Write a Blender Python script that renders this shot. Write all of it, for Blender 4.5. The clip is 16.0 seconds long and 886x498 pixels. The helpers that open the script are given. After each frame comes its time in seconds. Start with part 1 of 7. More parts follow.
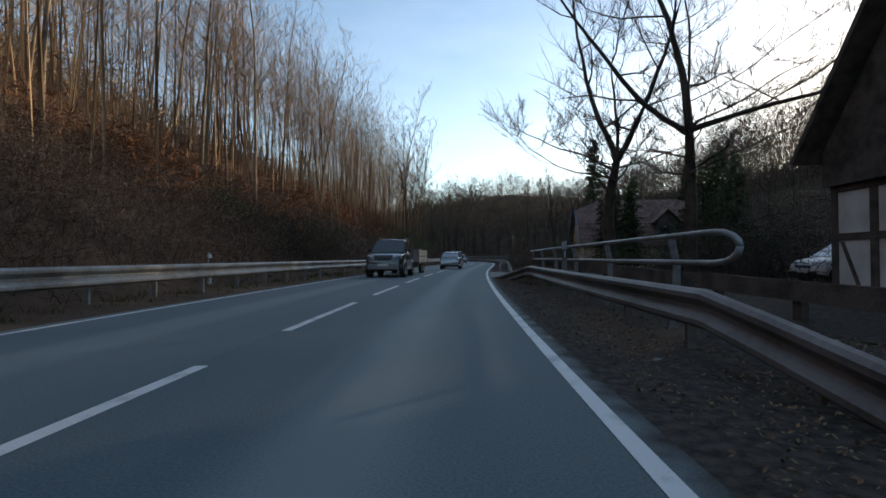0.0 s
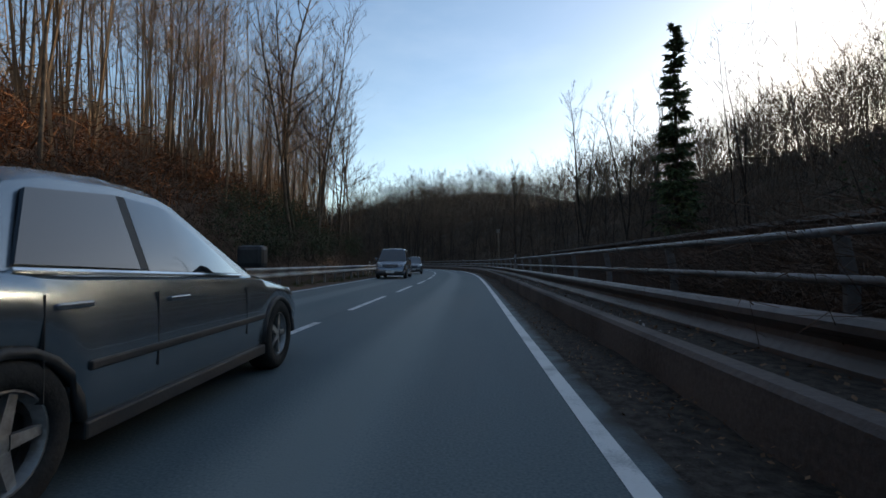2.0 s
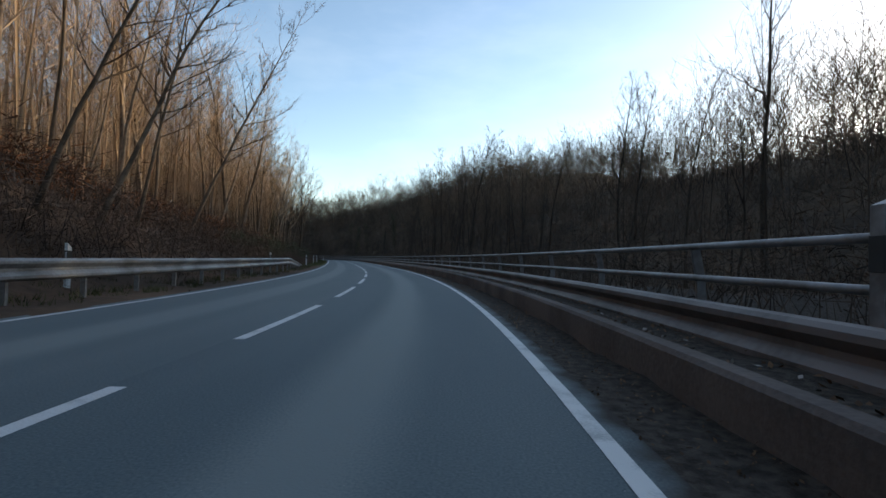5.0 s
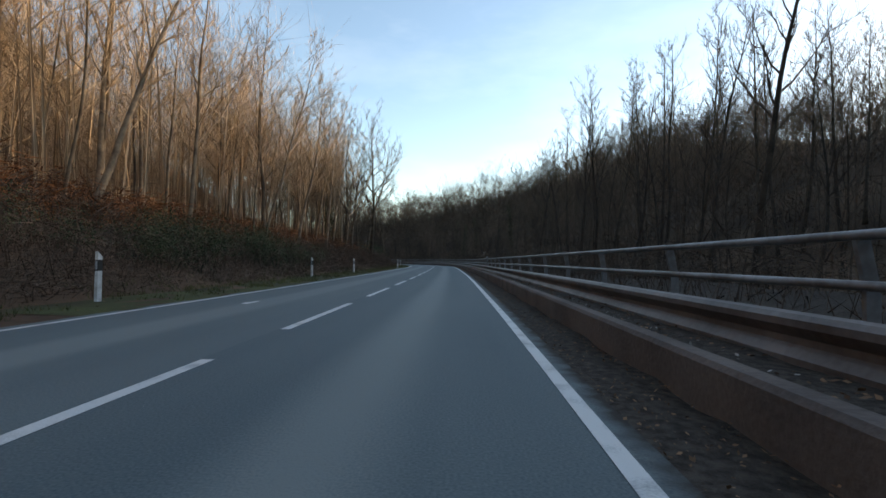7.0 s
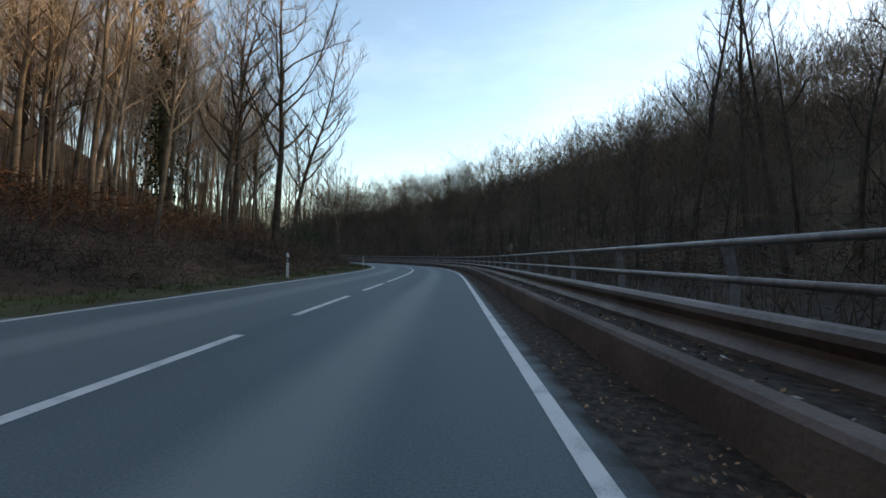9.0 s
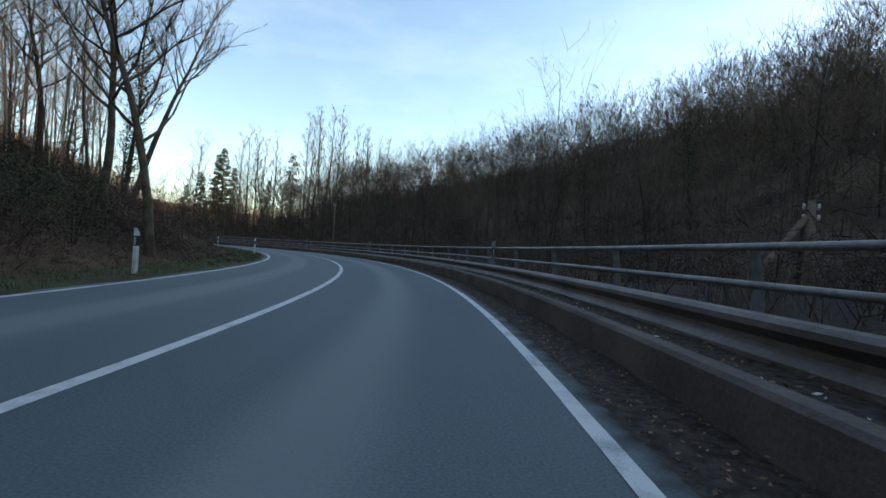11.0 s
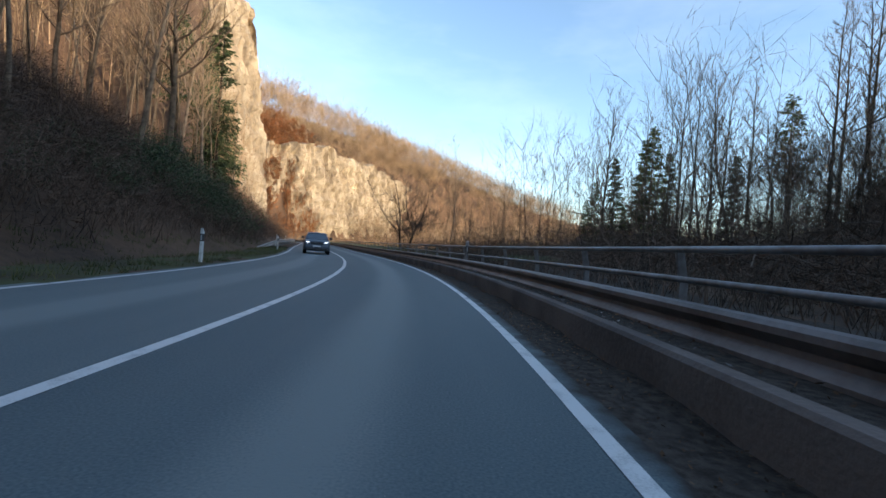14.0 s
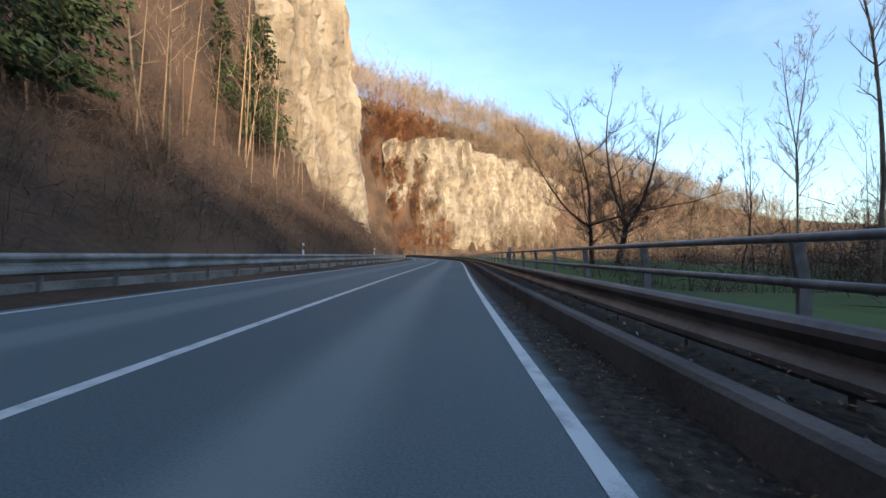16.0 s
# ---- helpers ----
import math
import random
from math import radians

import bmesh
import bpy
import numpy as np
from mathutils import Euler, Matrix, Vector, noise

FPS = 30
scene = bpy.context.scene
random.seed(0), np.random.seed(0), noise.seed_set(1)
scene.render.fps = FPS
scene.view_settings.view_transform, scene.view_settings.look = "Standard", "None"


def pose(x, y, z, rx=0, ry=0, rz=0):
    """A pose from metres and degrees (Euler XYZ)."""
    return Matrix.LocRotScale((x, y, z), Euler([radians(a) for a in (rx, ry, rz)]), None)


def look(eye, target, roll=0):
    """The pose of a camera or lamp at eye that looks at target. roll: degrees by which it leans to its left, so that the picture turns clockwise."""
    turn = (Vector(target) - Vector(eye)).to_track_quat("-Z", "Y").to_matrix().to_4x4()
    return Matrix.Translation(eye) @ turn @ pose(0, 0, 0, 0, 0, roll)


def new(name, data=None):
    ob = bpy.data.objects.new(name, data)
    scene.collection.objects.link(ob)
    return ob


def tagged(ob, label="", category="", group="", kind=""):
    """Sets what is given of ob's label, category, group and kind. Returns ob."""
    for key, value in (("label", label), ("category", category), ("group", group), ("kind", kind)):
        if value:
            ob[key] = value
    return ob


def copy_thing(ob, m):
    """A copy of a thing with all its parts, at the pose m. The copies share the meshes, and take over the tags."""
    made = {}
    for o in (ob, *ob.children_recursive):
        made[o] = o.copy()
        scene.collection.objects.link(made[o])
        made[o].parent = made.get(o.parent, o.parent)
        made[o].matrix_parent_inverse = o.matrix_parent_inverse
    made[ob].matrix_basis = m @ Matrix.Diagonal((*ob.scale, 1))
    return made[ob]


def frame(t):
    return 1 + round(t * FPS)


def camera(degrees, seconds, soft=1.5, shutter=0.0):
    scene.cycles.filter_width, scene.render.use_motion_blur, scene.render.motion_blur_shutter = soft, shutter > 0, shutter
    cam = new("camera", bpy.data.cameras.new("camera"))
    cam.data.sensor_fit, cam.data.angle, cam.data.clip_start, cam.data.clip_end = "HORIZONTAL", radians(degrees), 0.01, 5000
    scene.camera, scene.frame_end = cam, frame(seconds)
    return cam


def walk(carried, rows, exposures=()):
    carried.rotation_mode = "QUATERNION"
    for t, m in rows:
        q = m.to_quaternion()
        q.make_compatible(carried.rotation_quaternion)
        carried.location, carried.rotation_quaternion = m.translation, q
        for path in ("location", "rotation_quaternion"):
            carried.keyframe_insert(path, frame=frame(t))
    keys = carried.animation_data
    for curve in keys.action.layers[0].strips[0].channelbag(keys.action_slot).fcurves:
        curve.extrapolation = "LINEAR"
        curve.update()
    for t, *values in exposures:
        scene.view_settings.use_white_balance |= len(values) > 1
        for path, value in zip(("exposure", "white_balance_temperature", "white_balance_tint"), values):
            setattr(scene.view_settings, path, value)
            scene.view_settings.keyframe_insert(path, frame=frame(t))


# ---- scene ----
cam = camera(86.16, 16.0, soft=1.6)
# seconds, place, and yaw, pitch, roll in degrees
RIDE = [
    (0, 2.291, 1.631, 0.967, 1.21, 1.03, -0.08),
    (0.5, 2.634, 10.934, 0.967, 0.02, 1.11, -0.7),
    (1, 3.139, 20.67, 0.967, 0.4, 1.04, -1.24),
    (1.5, 3.612, 30.036, 0.967, -1.77, 1.43, -0.41),
    (2, 4.428, 39.888, 0.967, -2.72, 1.65, -0.29),
    (2.5, 5.36, 49.349, 0.967, -3.27, 1.8, 0.17),
    (3, 6.428, 59.219, 0.967, -4.02, 1.59, -0.7),
    (3.5, 7.327, 68.924, 0.967, -1.87, 1.47, -0.95),
    (4, 8.059, 79.44, 0.967, -1.79, 0.96, -0.05),
    (4.2, 8.155, 83.343, 0.967, 0.17, 1.17, 1.42),
    (4.5, 8.191, 89.113, 0.967, 2.67, 1.2, 1.42),
    (5, 7.671, 98.496, 0.967, 7.63, 1.25, 1.41),
    (5.5, 6.323, 107.987, 0.967, 12.77, 1.31, 1.4),
    (6, 4.067, 118.05, 0.967, 17.13, 1.36, 1.39),
    (6.3, 2.249, 124.571, 0.967, 19.22, 1.4, 1.38),
    (6.5, 1.078, 128.565, 0.967, 19.77, 1.22, 0.93),
    (7, -2.23, 138.637, 0.967, 21.6, 1.43, 0.69),
    (7.5, -5.637, 148.266, 0.967, 22.61, 1.17, 1.38),
    (8, -9.376, 158.36, 0.967, 22.06, 1.24, 0.65),
    (8.5, -12.733, 167.724, 0.967, 21.79, 1.42, 0.24),
    (9, -16.277, 176.998, 0.967, 22.21, 1.19, 1.24),
    (9.5, -19.996, 186.444, 0.967, 22.3, 0.96, 1.8),
    (10, -23.824, 196.148, 0.967, 22.51, 0.73, 2.35),
    (10.5, -27.935, 206.142, 0.967, 24.29, 0.5, 2.9),
    (11, -32.787, 216.313, 0.967, 29.03, 0.27, 3.45),
    (11.5, -39.061, 226.207, 0.967, 35.74, 0.22, 4.13),
    (12, -46.65, 235.372, 0.967, 45.45, -0.19, 4),
    (12.5, -55.671, 243.436, 0.967, 53.06, 0.19, 4.34),
    (13, -66.176, 250.267, 0.967, 61.39, -0.04, 4.04),
    (13.5, -76.983, 255.137, 0.967, 70.51, 0.05, 5.04),
    (14, -89.09, 258.551, 0.967, 78.13, 0.08, 4.3),
    (14.5, -100.759, 260.471, 0.967, 83.43, 0.18, 3.26),
    (15, -112.758, 260.998, 0.967, 90.64, 0.63, 3.67),
    (15.5, -124.134, 260.671, 0.967, 93.94, 0.41, 1.82),
    (16, -136.167, 259.775, 0.967, 95.53, 0.67, 1.75),
]


def aim(x, y, z, yaw, pitch, roll):
    eye = Vector((x, y, z))
    a, b = radians(yaw), radians(pitch)
    return look(eye, eye + Vector((-math.sin(a) * math.cos(b), math.cos(a) * math.cos(b), math.sin(b))), roll)


# the clip's camera opens up as it leaves the glare
walk(cam, [(row[0], aim(*row[1:])) for row in RIDE],
     [(0, 1.22, 7200, 10), (0.5, 1.52, 7300, 10), (1, 1.58, 7200, 10), (2.2, 0.82, 6900, 10), (3.2, 1.10, 6900, 10), (4.2, 1.2, 7000, 10), (6.3, 1.58, 7600, 10), (8.7, 1.7, 7800, 10), (11, 1.75, 7300, 10), (13, 1.67, 6800, 10), (16, 1.68, 6350, 10)])


# ---- world ----
KAPPA = [-0.003313, -0.002873, -0.002381, -0.002084, -0.002693, -0.001871, -0.000025, 0.000791, 0.002376, 0.005025, 0.008436, 0.009727, 0.007857, 0.005301, 0.003481, 0.002077, 0.000590, 0.000493, 0.000925, 0.000470, -0.000216, 0.000754, 0.004151, 0.008873, 0.012599, 0.013105, 0.012278, 0.012692, 0.013497, 0.012675, 0.010412, 0.009385, 0.009269, 0.006523, 0.002305, -0.000398, -0.001004, -0.000636, -0.000099, 0.000368, 0.000783, 0.001058, 0.001211, 0.001300, 0.001368]

# ---- light ----
SUN_AZ, SUN_EL = radians(44.7), radians(12.8)
world = bpy.data.worlds.new("sky")
scene.world = world
world.use_nodes = True
wn, wl = world.node_tree.nodes, world.node_tree.links
wn.clear()
sky = wn.new("ShaderNodeTexSky")
sky.sky_type = "NISHITA"
sky.sun_disc = False
sky.sun_elevation, sky.sun_rotation = SUN_EL, SUN_AZ
sky.air_density, sky.dust_density, sky.ozone_density = 1.0, 0.45, 2.0
coord = wn.new("ShaderNodeTexCoord")
stretch = wn.new("ShaderNodeMapping")
stretch.inputs["Scale"].default_value = (1.3, 1.3, 4.0)
cloud = wn.new("ShaderNodeTexNoise")
cloud.inputs["Scale"].default_value = 1.7
cloud.inputs["Detail"].default_value = 5.0
cloud.inputs["Roughness"].default_value = 0.6
ramp = wn.new("ShaderNodeValToRGB")
ramp.color_ramp.elements[0].position, ramp.color_ramp.elements[0].color = 0.46, (0, 0, 0, 1)
ramp.color_ramp.elements[1].position, ramp.color_ramp.elements[1].color = 0.74, (0.05, 0.05, 0.05, 1)
veil = wn.new("ShaderNodeMixRGB")
veil.inputs[2].default_value = (9.5, 9.7, 10.0, 1)
bg = wn.new("ShaderNodeBackground")
bg.inputs["Strength"].default_value = 0.128
out = wn.new("ShaderNodeOutputWorld")
wl.new(coord.outputs["Generated"], stretch.inputs["Vector"])
wl.new(stretch.outputs["Vector"], cloud.inputs["Vector"])
wl.new(cloud.outputs["Fac"], ramp.inputs["Fac"])
wl.new(ramp.outputs["Color"], veil.inputs["Fac"])
wl.new(sky.outputs["Color"], veil.inputs[1])
wl.new(veil.outputs["Color"], bg.inputs["Color"])
wl.new(bg.outputs["Background"], out.inputs["Surface"])

sun = new("sun", bpy.data.lights.new("sun", "SUN"))
sun.data.energy, sun.data.angle, sun.data.color = 2.4, radians(0.6), (1.0, 0.82, 0.60)
sun_way = Vector((math.sin(SUN_AZ) * math.cos(SUN_EL), math.cos(SUN_AZ) * math.cos(SUN_EL), math.sin(SUN_EL)))
sun.rotation_mode = "QUATERNION"
sun.rotation_quaternion = (-sun_way).to_track_quat("-Z", "Y")
sun.location = sun_way * 300

# ---- the road's plan: curvature every 10 m, turned into a line ----
RS = np.arange(-60.0, 521.0, 1.0)
kap = np.interp(RS, np.arange(-10, 431, 10.0), KAPPA)
kap[RS < -10] = -0.003
kap[RS > 405] = 0.007
RT = np.concatenate([[0], np.cumsum((kap[1:] + kap[:-1]) / 2)])
RT -= RT[60]
mid = (RT[1:] + RT[:-1]) / 2
RX = np.concatenate([[0], np.cumsum(-np.sin(mid))])
RY = np.concatenate([[0], np.cumsum(np.cos(mid))])
RX -= RX[60]
RY -= RY[60]


def along(s):
    return float(np.interp(s, RS, RT))


def place(s, u, z=0.0):
    """A point s metres along the road's centre line and u to the right of it."""
    t = along(s)
    return Vector((float(np.interp(s, RS, RX)) + u * math.cos(t), float(np.interp(s, RS, RY)) + u * math.sin(t), z))


def stand(s, u, z=0.0, turn=0.0):
    """A pose at that point; its y axis runs along the road, turned to the left by some degrees."""
    p = place(s, u, z)
    return pose(p.x, p.y, p.z, 0, 0, math.degrees(along(s)) + turn)


def road_su(x, y):
    """For arrays of points: the nearest s, and u to the right."""
    x, y = np.ravel(x), np.ravel(y)
    ss, uu = np.empty(len(x)), np.empty(len(x))
    for a in range(0, len(x), 20000):
        b = slice(a, a + 20000)
        d = (x[b, None] - RX[None, ::2]) ** 2 + (y[b, None] - RY[None, ::2]) ** 2
        j = d.argmin(1) * 2
        dx, dy, t = x[b] - RX[j], y[b] - RY[j], RT[j]
        ss[b] = RS[j] + dy * np.cos(t) - dx * np.sin(t)
        side = dx * np.cos(t) + dy * np.sin(t)
        uu[b] = np.where(side < 0, -1, 1) * np.hypot(dx, dy)
    return ss, uu


# toe of the rocky hill past the bend
TOE = [(-213, 228), (-222, 212), (-250, 206), (-280, 222), (-300, 239), (-345, 277), (-395, 322), (-435, 400), (-455, 500), (-480, 760)]


def toe_side(x, y):
    """How far points lie behind the toe line (south of it), in metres; negative in front."""
    best = np.full(len(x), 1e9)
    sign = np.zeros(len(x))
    for (ax, ay), (bx, by) in zip(TOE[:-1], TOE[1:]):
        dx, dy = bx - ax, by - ay
        q = np.clip(((x - ax) * dx + (y - ay) * dy) / (dx * dx + dy * dy), 0, 1)
        d = np.hypot(x - ax - q * dx, y - ay - q * dy)
        near = d < best
        best = np.where(near, d, best)
        sign = np.where(near, np.where(dx * (y - ay) - dy * (x - ax) > 0, 1, -1), sign)
    return best * sign


def rise(d, slope, top):
    d = np.maximum(d, 0)
    return top * (1 - np.exp(-slope * d / top))


def bumps(x, y, size, seed):
    """Cheap rolling relief from a few sine waves."""
    r = np.random.RandomState(seed)
    v = np.zeros(len(x))
    for n in range(7):
        a, f, p = r.uniform(0, 6.28), (0.6 + 0.35 * n) / size, r.uniform(0, 6.28)
        v += np.sin((x * np.cos(a) + y * np.sin(a)) * f * 6.28 + p) / (1 + 0.5 * n)
    return v / 2.5


def ground_height(x, y, s=None, u=None):
    x, y = np.ravel(np.asarray(x, float)), np.ravel(np.asarray(y, float))
    if s is None:
        s, u = road_su(x, y)
    d = -u
    k = lambda pts: np.interp(s, *zip(*pts))  # noqa: E731
    left = rise(d - 6.2, k([(-40, 0.72), (95, 0.7), (130, 0.42), (165, 0.32), (230, 0.30), (262, 0.5), (300, 0.75), (400, 0.9)]),
                k([(-40, 48), (95, 42), (130, 15), (165, 7), (230, 6), (262, 22), (300, 55), (400, 60)]))
    wall = np.clip((s - 352) / 14, 0, 1) * np.clip((d - 20) / 3, 0, 1)
    left = np.where(s > 350, np.minimum(left, 15 + 0.4 * np.maximum(d - 20, 0)) * np.clip((s - 350) / 15, 0, 1) + left * np.clip((365 - s) / 15, 0, 1), left)
    left += wall * 38
    left *= np.clip((421 - s) / 5, 0, 1)
    dip = k([(-40, -0.6), (8, -0.6), (14, -0.55), (21, -0.15), (36, -0.1), (50, -2.4), (300, -2.6), (420, -2.6)])
    drop = dip * np.clip((u - 5.9) / 4, 0, 1)
    hill = rise(u - k([(-40, 24), (110, 24), (160, 26), (200, 21), (230, 21), (255, 28), (295, 29), (318, 31), (335, 38), (352, 50), (372, 85), (420, 170)]),
                k([(-40, 0.7), (110, 0.75), (170, 0.95), (200, 1.02), (230, 1.0), (255, 0.72), (290, 0.68), (345, 0.5), (420, 0.35)]),
                np.interp(-x * 0.71 + y * 0.70, [-100, 20, 60, 110, 140, 160, 180, 200, 225, 250, 275, 300, 350, 600], [33, 29, 26, 24, 25, 29, 37, 43, 44, 38, 34, 29, 25, 22]))
    z = np.where(u < 0, left, drop + hill)
    across = -x * 0.71 + y * 0.70
    z = z + np.where(u > 55, 10 * np.clip((u - 55) / 40, 0, 1) * np.clip((across - 180) / 25, 0, 1) * np.clip((292 - across) / 22, 0, 1), 0)
    behind = toe_side(x, y)
    rock = np.where(behind > 0, np.where(behind < 11, behind * 3.8, 41.8 + rise(behind - 11, 0.9, np.interp(y, [250, 300, 420, 600], [44, 34, 18, 8]))), 0)
    rock *= np.clip((-205 - x) / 20, 0, 1) * np.interp(y, [320, 380, 450], [1, 0.85, 0.62])
    z = np.maximum(z, rock)
    rough = np.clip((np.abs(u) - 7) / 12, 0, 1)
    return z + rough * (bumps(x, y, 38, 3) * 1.3 + bumps(x, y, 11, 4) * 0.35)


def height_at(s, u):
    p = place(s, u)
    return float(ground_height([p.x], [p.y])[0])


# ---- materials ----
def material(name, base, second=None, scale=4.0, rough=0.8, metal=0.0, bump=0.3, fine=40.0, spread=(0.35, 0.65), per_object=0.0, coat=0.0):
    """A surface of two tones, mixed by noise at two sizes, with fine relief."""
    m = bpy.data.materials.new(name)
    m.use_nodes = True
    n, l = m.node_tree.nodes, m.node_tree.links
    b = n["Principled BSDF"]
    b.inputs["Roughness"].default_value, b.inputs["Metallic"].default_value = rough, metal
    if rough >= 0.85:
        b.inputs["Specular IOR Level"].default_value = 0.12
    if coat:
        b.inputs["Coat Weight"].default_value = coat
    tc = n.new("ShaderNodeTexCoord")
    big, small = n.new("ShaderNodeTexNoise"), n.new("ShaderNodeTexNoise")
    big.inputs["Scale"].default_value, small.inputs["Scale"].default_value = scale, fine
    big.inputs["Detail"].default_value, small.inputs["Detail"].default_value = 4.0, 3.0
    l.new(tc.outputs["Object"], big.inputs["Vector"])
    l.new(tc.outputs["Object"], small.inputs["Vector"])
    add = n.new("ShaderNodeMath")
    add.operation = "MULTIPLY_ADD"
    add.inputs[1].default_value = 0.35
    l.new(small.outputs["Fac"], add.inputs[0])
    l.new(big.outputs["Fac"], add.inputs[2])
    ramp = n.new("ShaderNodeValToRGB")
    lo, hi = spread
    ramp.color_ramp.elements[0].position, ramp.color_ramp.elements[1].position = lo + 0.17, hi + 0.17
    second = second or tuple(c * 0.65 for c in base)
    ramp.color_ramp.elements[0].color, ramp.color_ramp.elements[1].color = (*second, 1), (*base, 1)
    l.new(add.outputs[0], ramp.inputs["Fac"])
    colour = ramp.outputs["Color"]
    if per_object:
        info, hsv = n.new("ShaderNodeObjectInfo"), n.new("ShaderNodeHueSaturation")
        mr = n.new("ShaderNodeMapRange")
        mr.inputs["To Min"].default_value, mr.inputs["To Max"].default_value = 1 - per_object, 1 + per_object
        l.new(info.outputs["Random"], mr.inputs["Value"])
        l.new(mr.outputs[0], hsv.inputs["Value"])
        l.new(colour, hsv.inputs["Color"])
        colour = hsv.outputs["Color"]
    l.new(colour, b.inputs["Base Color"])
    if bump:
        bp = n.new("ShaderNodeBump")
        bp.inputs["Strength"].default_value, bp.inputs["Distance"].default_value = bump, 0.02
        l.new(small.outputs["Fac"], bp.inputs["Height"])
        l.new(bp.outputs["Normal"], b.inputs["Normal"])
    return m


def island_material(name, a, b, rough=0.85, drift=0.16):
    """For joined twigs, leaves and blades: each loose piece takes its own tone."""
    m = bpy.data.materials.new(name)
    m.use_nodes = True
    n, l = m.node_tree.nodes, m.node_tree.links
    p = n["Principled BSDF"]
    p.inputs["Roughness"].default_value = rough
    p.inputs["Specular IOR Level"].default_value = 0.15
    geo, ramp = n.new("ShaderNodeNewGeometry"), n.new("ShaderNodeValToRGB")
    ramp.color_ramp.elements[0].color, ramp.color_ramp.elements[1].color = (*a, 1), (*b, 1)
    l.new(geo.outputs["Random Per Island"], ramp.inputs["Fac"])
    # slow change of tone from plant to plant
    tc, wide, mr, hsv = n.new("ShaderNodeTexCoord"), n.new("ShaderNodeTexNoise"), n.new("ShaderNodeMapRange"), n.new("ShaderNodeHueSaturation")
    wide.inputs["Scale"].default_value, wide.inputs["Detail"].default_value = drift, 3.0
    l.new(tc.outputs["Object"], wide.inputs["Vector"])
    mr.inputs["From Min"].default_value, mr.inputs["From Max"].default_value = 0.33, 0.67
    mr.inputs["To Min"].default_value, mr.inputs["To Max"].default_value = 0.5, 1.45
    l.new(wide.outputs["Fac"], mr.inputs["Value"])
    l.new(mr.outputs[0], hsv.inputs["Value"])
    l.new(ramp.outputs["Color"], hsv.inputs["Color"])
    l.new(hsv.outputs["Color"], p.inputs["Base Color"])
    return m


def asphalt_material():
    """Bluish worn asphalt; the UV map holds metres across and along."""
    m = bpy.data.materials.new("asphalt")
    m.use_nodes = True
    n, l = m.node_tree.nodes, m.node_tree.links
    b = n["Principled BSDF"]
    b.inputs["Roughness"].default_value = 0.74
    uv, sep = n.new("ShaderNodeUVMap"), n.new("ShaderNodeSeparateXYZ")
    l.new(uv.outputs["UV"], sep.inputs[0])

    def math_node(op, a, c):
        k = n.new("ShaderNodeMath")
        k.operation = op
        for i, v in enumerate((a, c)):
            if isinstance(v, (int, float)):
                k.inputs[i].default_value = v
            elif v is not None:
                l.new(v, k.inputs[i])
        return k.outputs[0]

    def streak(centre, half):
        off = math_node("ABSOLUTE", math_node("SUBTRACT", sep.outputs["X"], centre), None)
        mr = n.new("ShaderNodeMapRange")
        mr.interpolation_type = "SMOOTHSTEP"
        mr.inputs["From Min"].default_value, mr.inputs["From Max"].default_value = half, 0.0
        l.new(off, mr.inputs["Value"])
        return mr.outputs[0]

    pale = math_node("ADD", streak(1.64, 0.62), streak(-1.85, 0.6))
    worn = n.new("ShaderNodeTexNoise")
    worn.inputs["Scale"].default_value, worn.inputs["Detail"].default_value = 0.35, 6.0
    stretch = n.new("ShaderNodeMapping")
    stretch.inputs["Scale"].default_value = (2.2, 0.25, 1)
    l.new(uv.outputs["UV"], stretch.inputs["Vector"])
    l.new(stretch.outputs["Vector"], worn.inputs["Vector"])
    grit, speck = n.new("ShaderNodeTexNoise"), n.new("ShaderNodeTexVoronoi")
    grit.inputs["Scale"].default_value, grit.inputs["Detail"].default_value = 60.0, 4.0
    speck.inputs["Scale"].default_value = 26.0
    l.new(uv.outputs["UV"], grit.inputs["Vector"])
    l.new(uv.outputs["UV"], speck.inputs["Vector"])
    tone = math_node("ADD", math_node("MULTIPLY", pale, 0.5), math_node("MULTIPLY", worn.outputs["Fac"], 0.4))
    tone = math_node("ADD", tone, math_node("MULTIPLY", grit.outputs["Fac"], 0.8))
    tone = math_node("ADD", tone, math_node("MULTIPLY", math_node("LESS_THAN", sep.outputs["X"], -0.1), 0.10))
    ramp = n.new("ShaderNodeValToRGB")
    ramp.color_ramp.elements[0].position, ramp.color_ramp.elements[0].color = 0.40, (0.046, 0.075, 0.088, 1)
    ramp.color_ramp.elements[1].position, ramp.color_ramp.elements[1].color = 1.0, (0.150, 0.178, 0.178, 1)
    l.new(tone, ramp.inputs["Fac"])
    dot = n.new("ShaderNodeMapRange")
    dot.inputs["From Min"].default_value, dot.inputs["From Max"].default_value = 0.09, 0.05
    l.new(speck.outputs["Distance"], dot.inputs["Value"])
    rare = math_node("GREATER_THAN", speck.outputs["Color"], 0.86)
    mix = n.new("ShaderNodeMixRGB")
    mix.inputs[2].default_value = (0.30, 0.30, 0.29, 1)
    l.new(math_node("MULTIPLY", dot.outputs[0], rare), mix.inputs["Fac"])
    l.new(ramp.outputs["Color"], mix.inputs[1])
    dirt = n.new("ShaderNodeMixRGB")
    dirt.inputs[2].default_value = (0.036, 0.031, 0.027, 1)
    ragged = n.new("ShaderNodeTexNoise")
    ragged.inputs["Scale"].default_value, ragged.inputs["Detail"].default_value = 3.0, 6.0
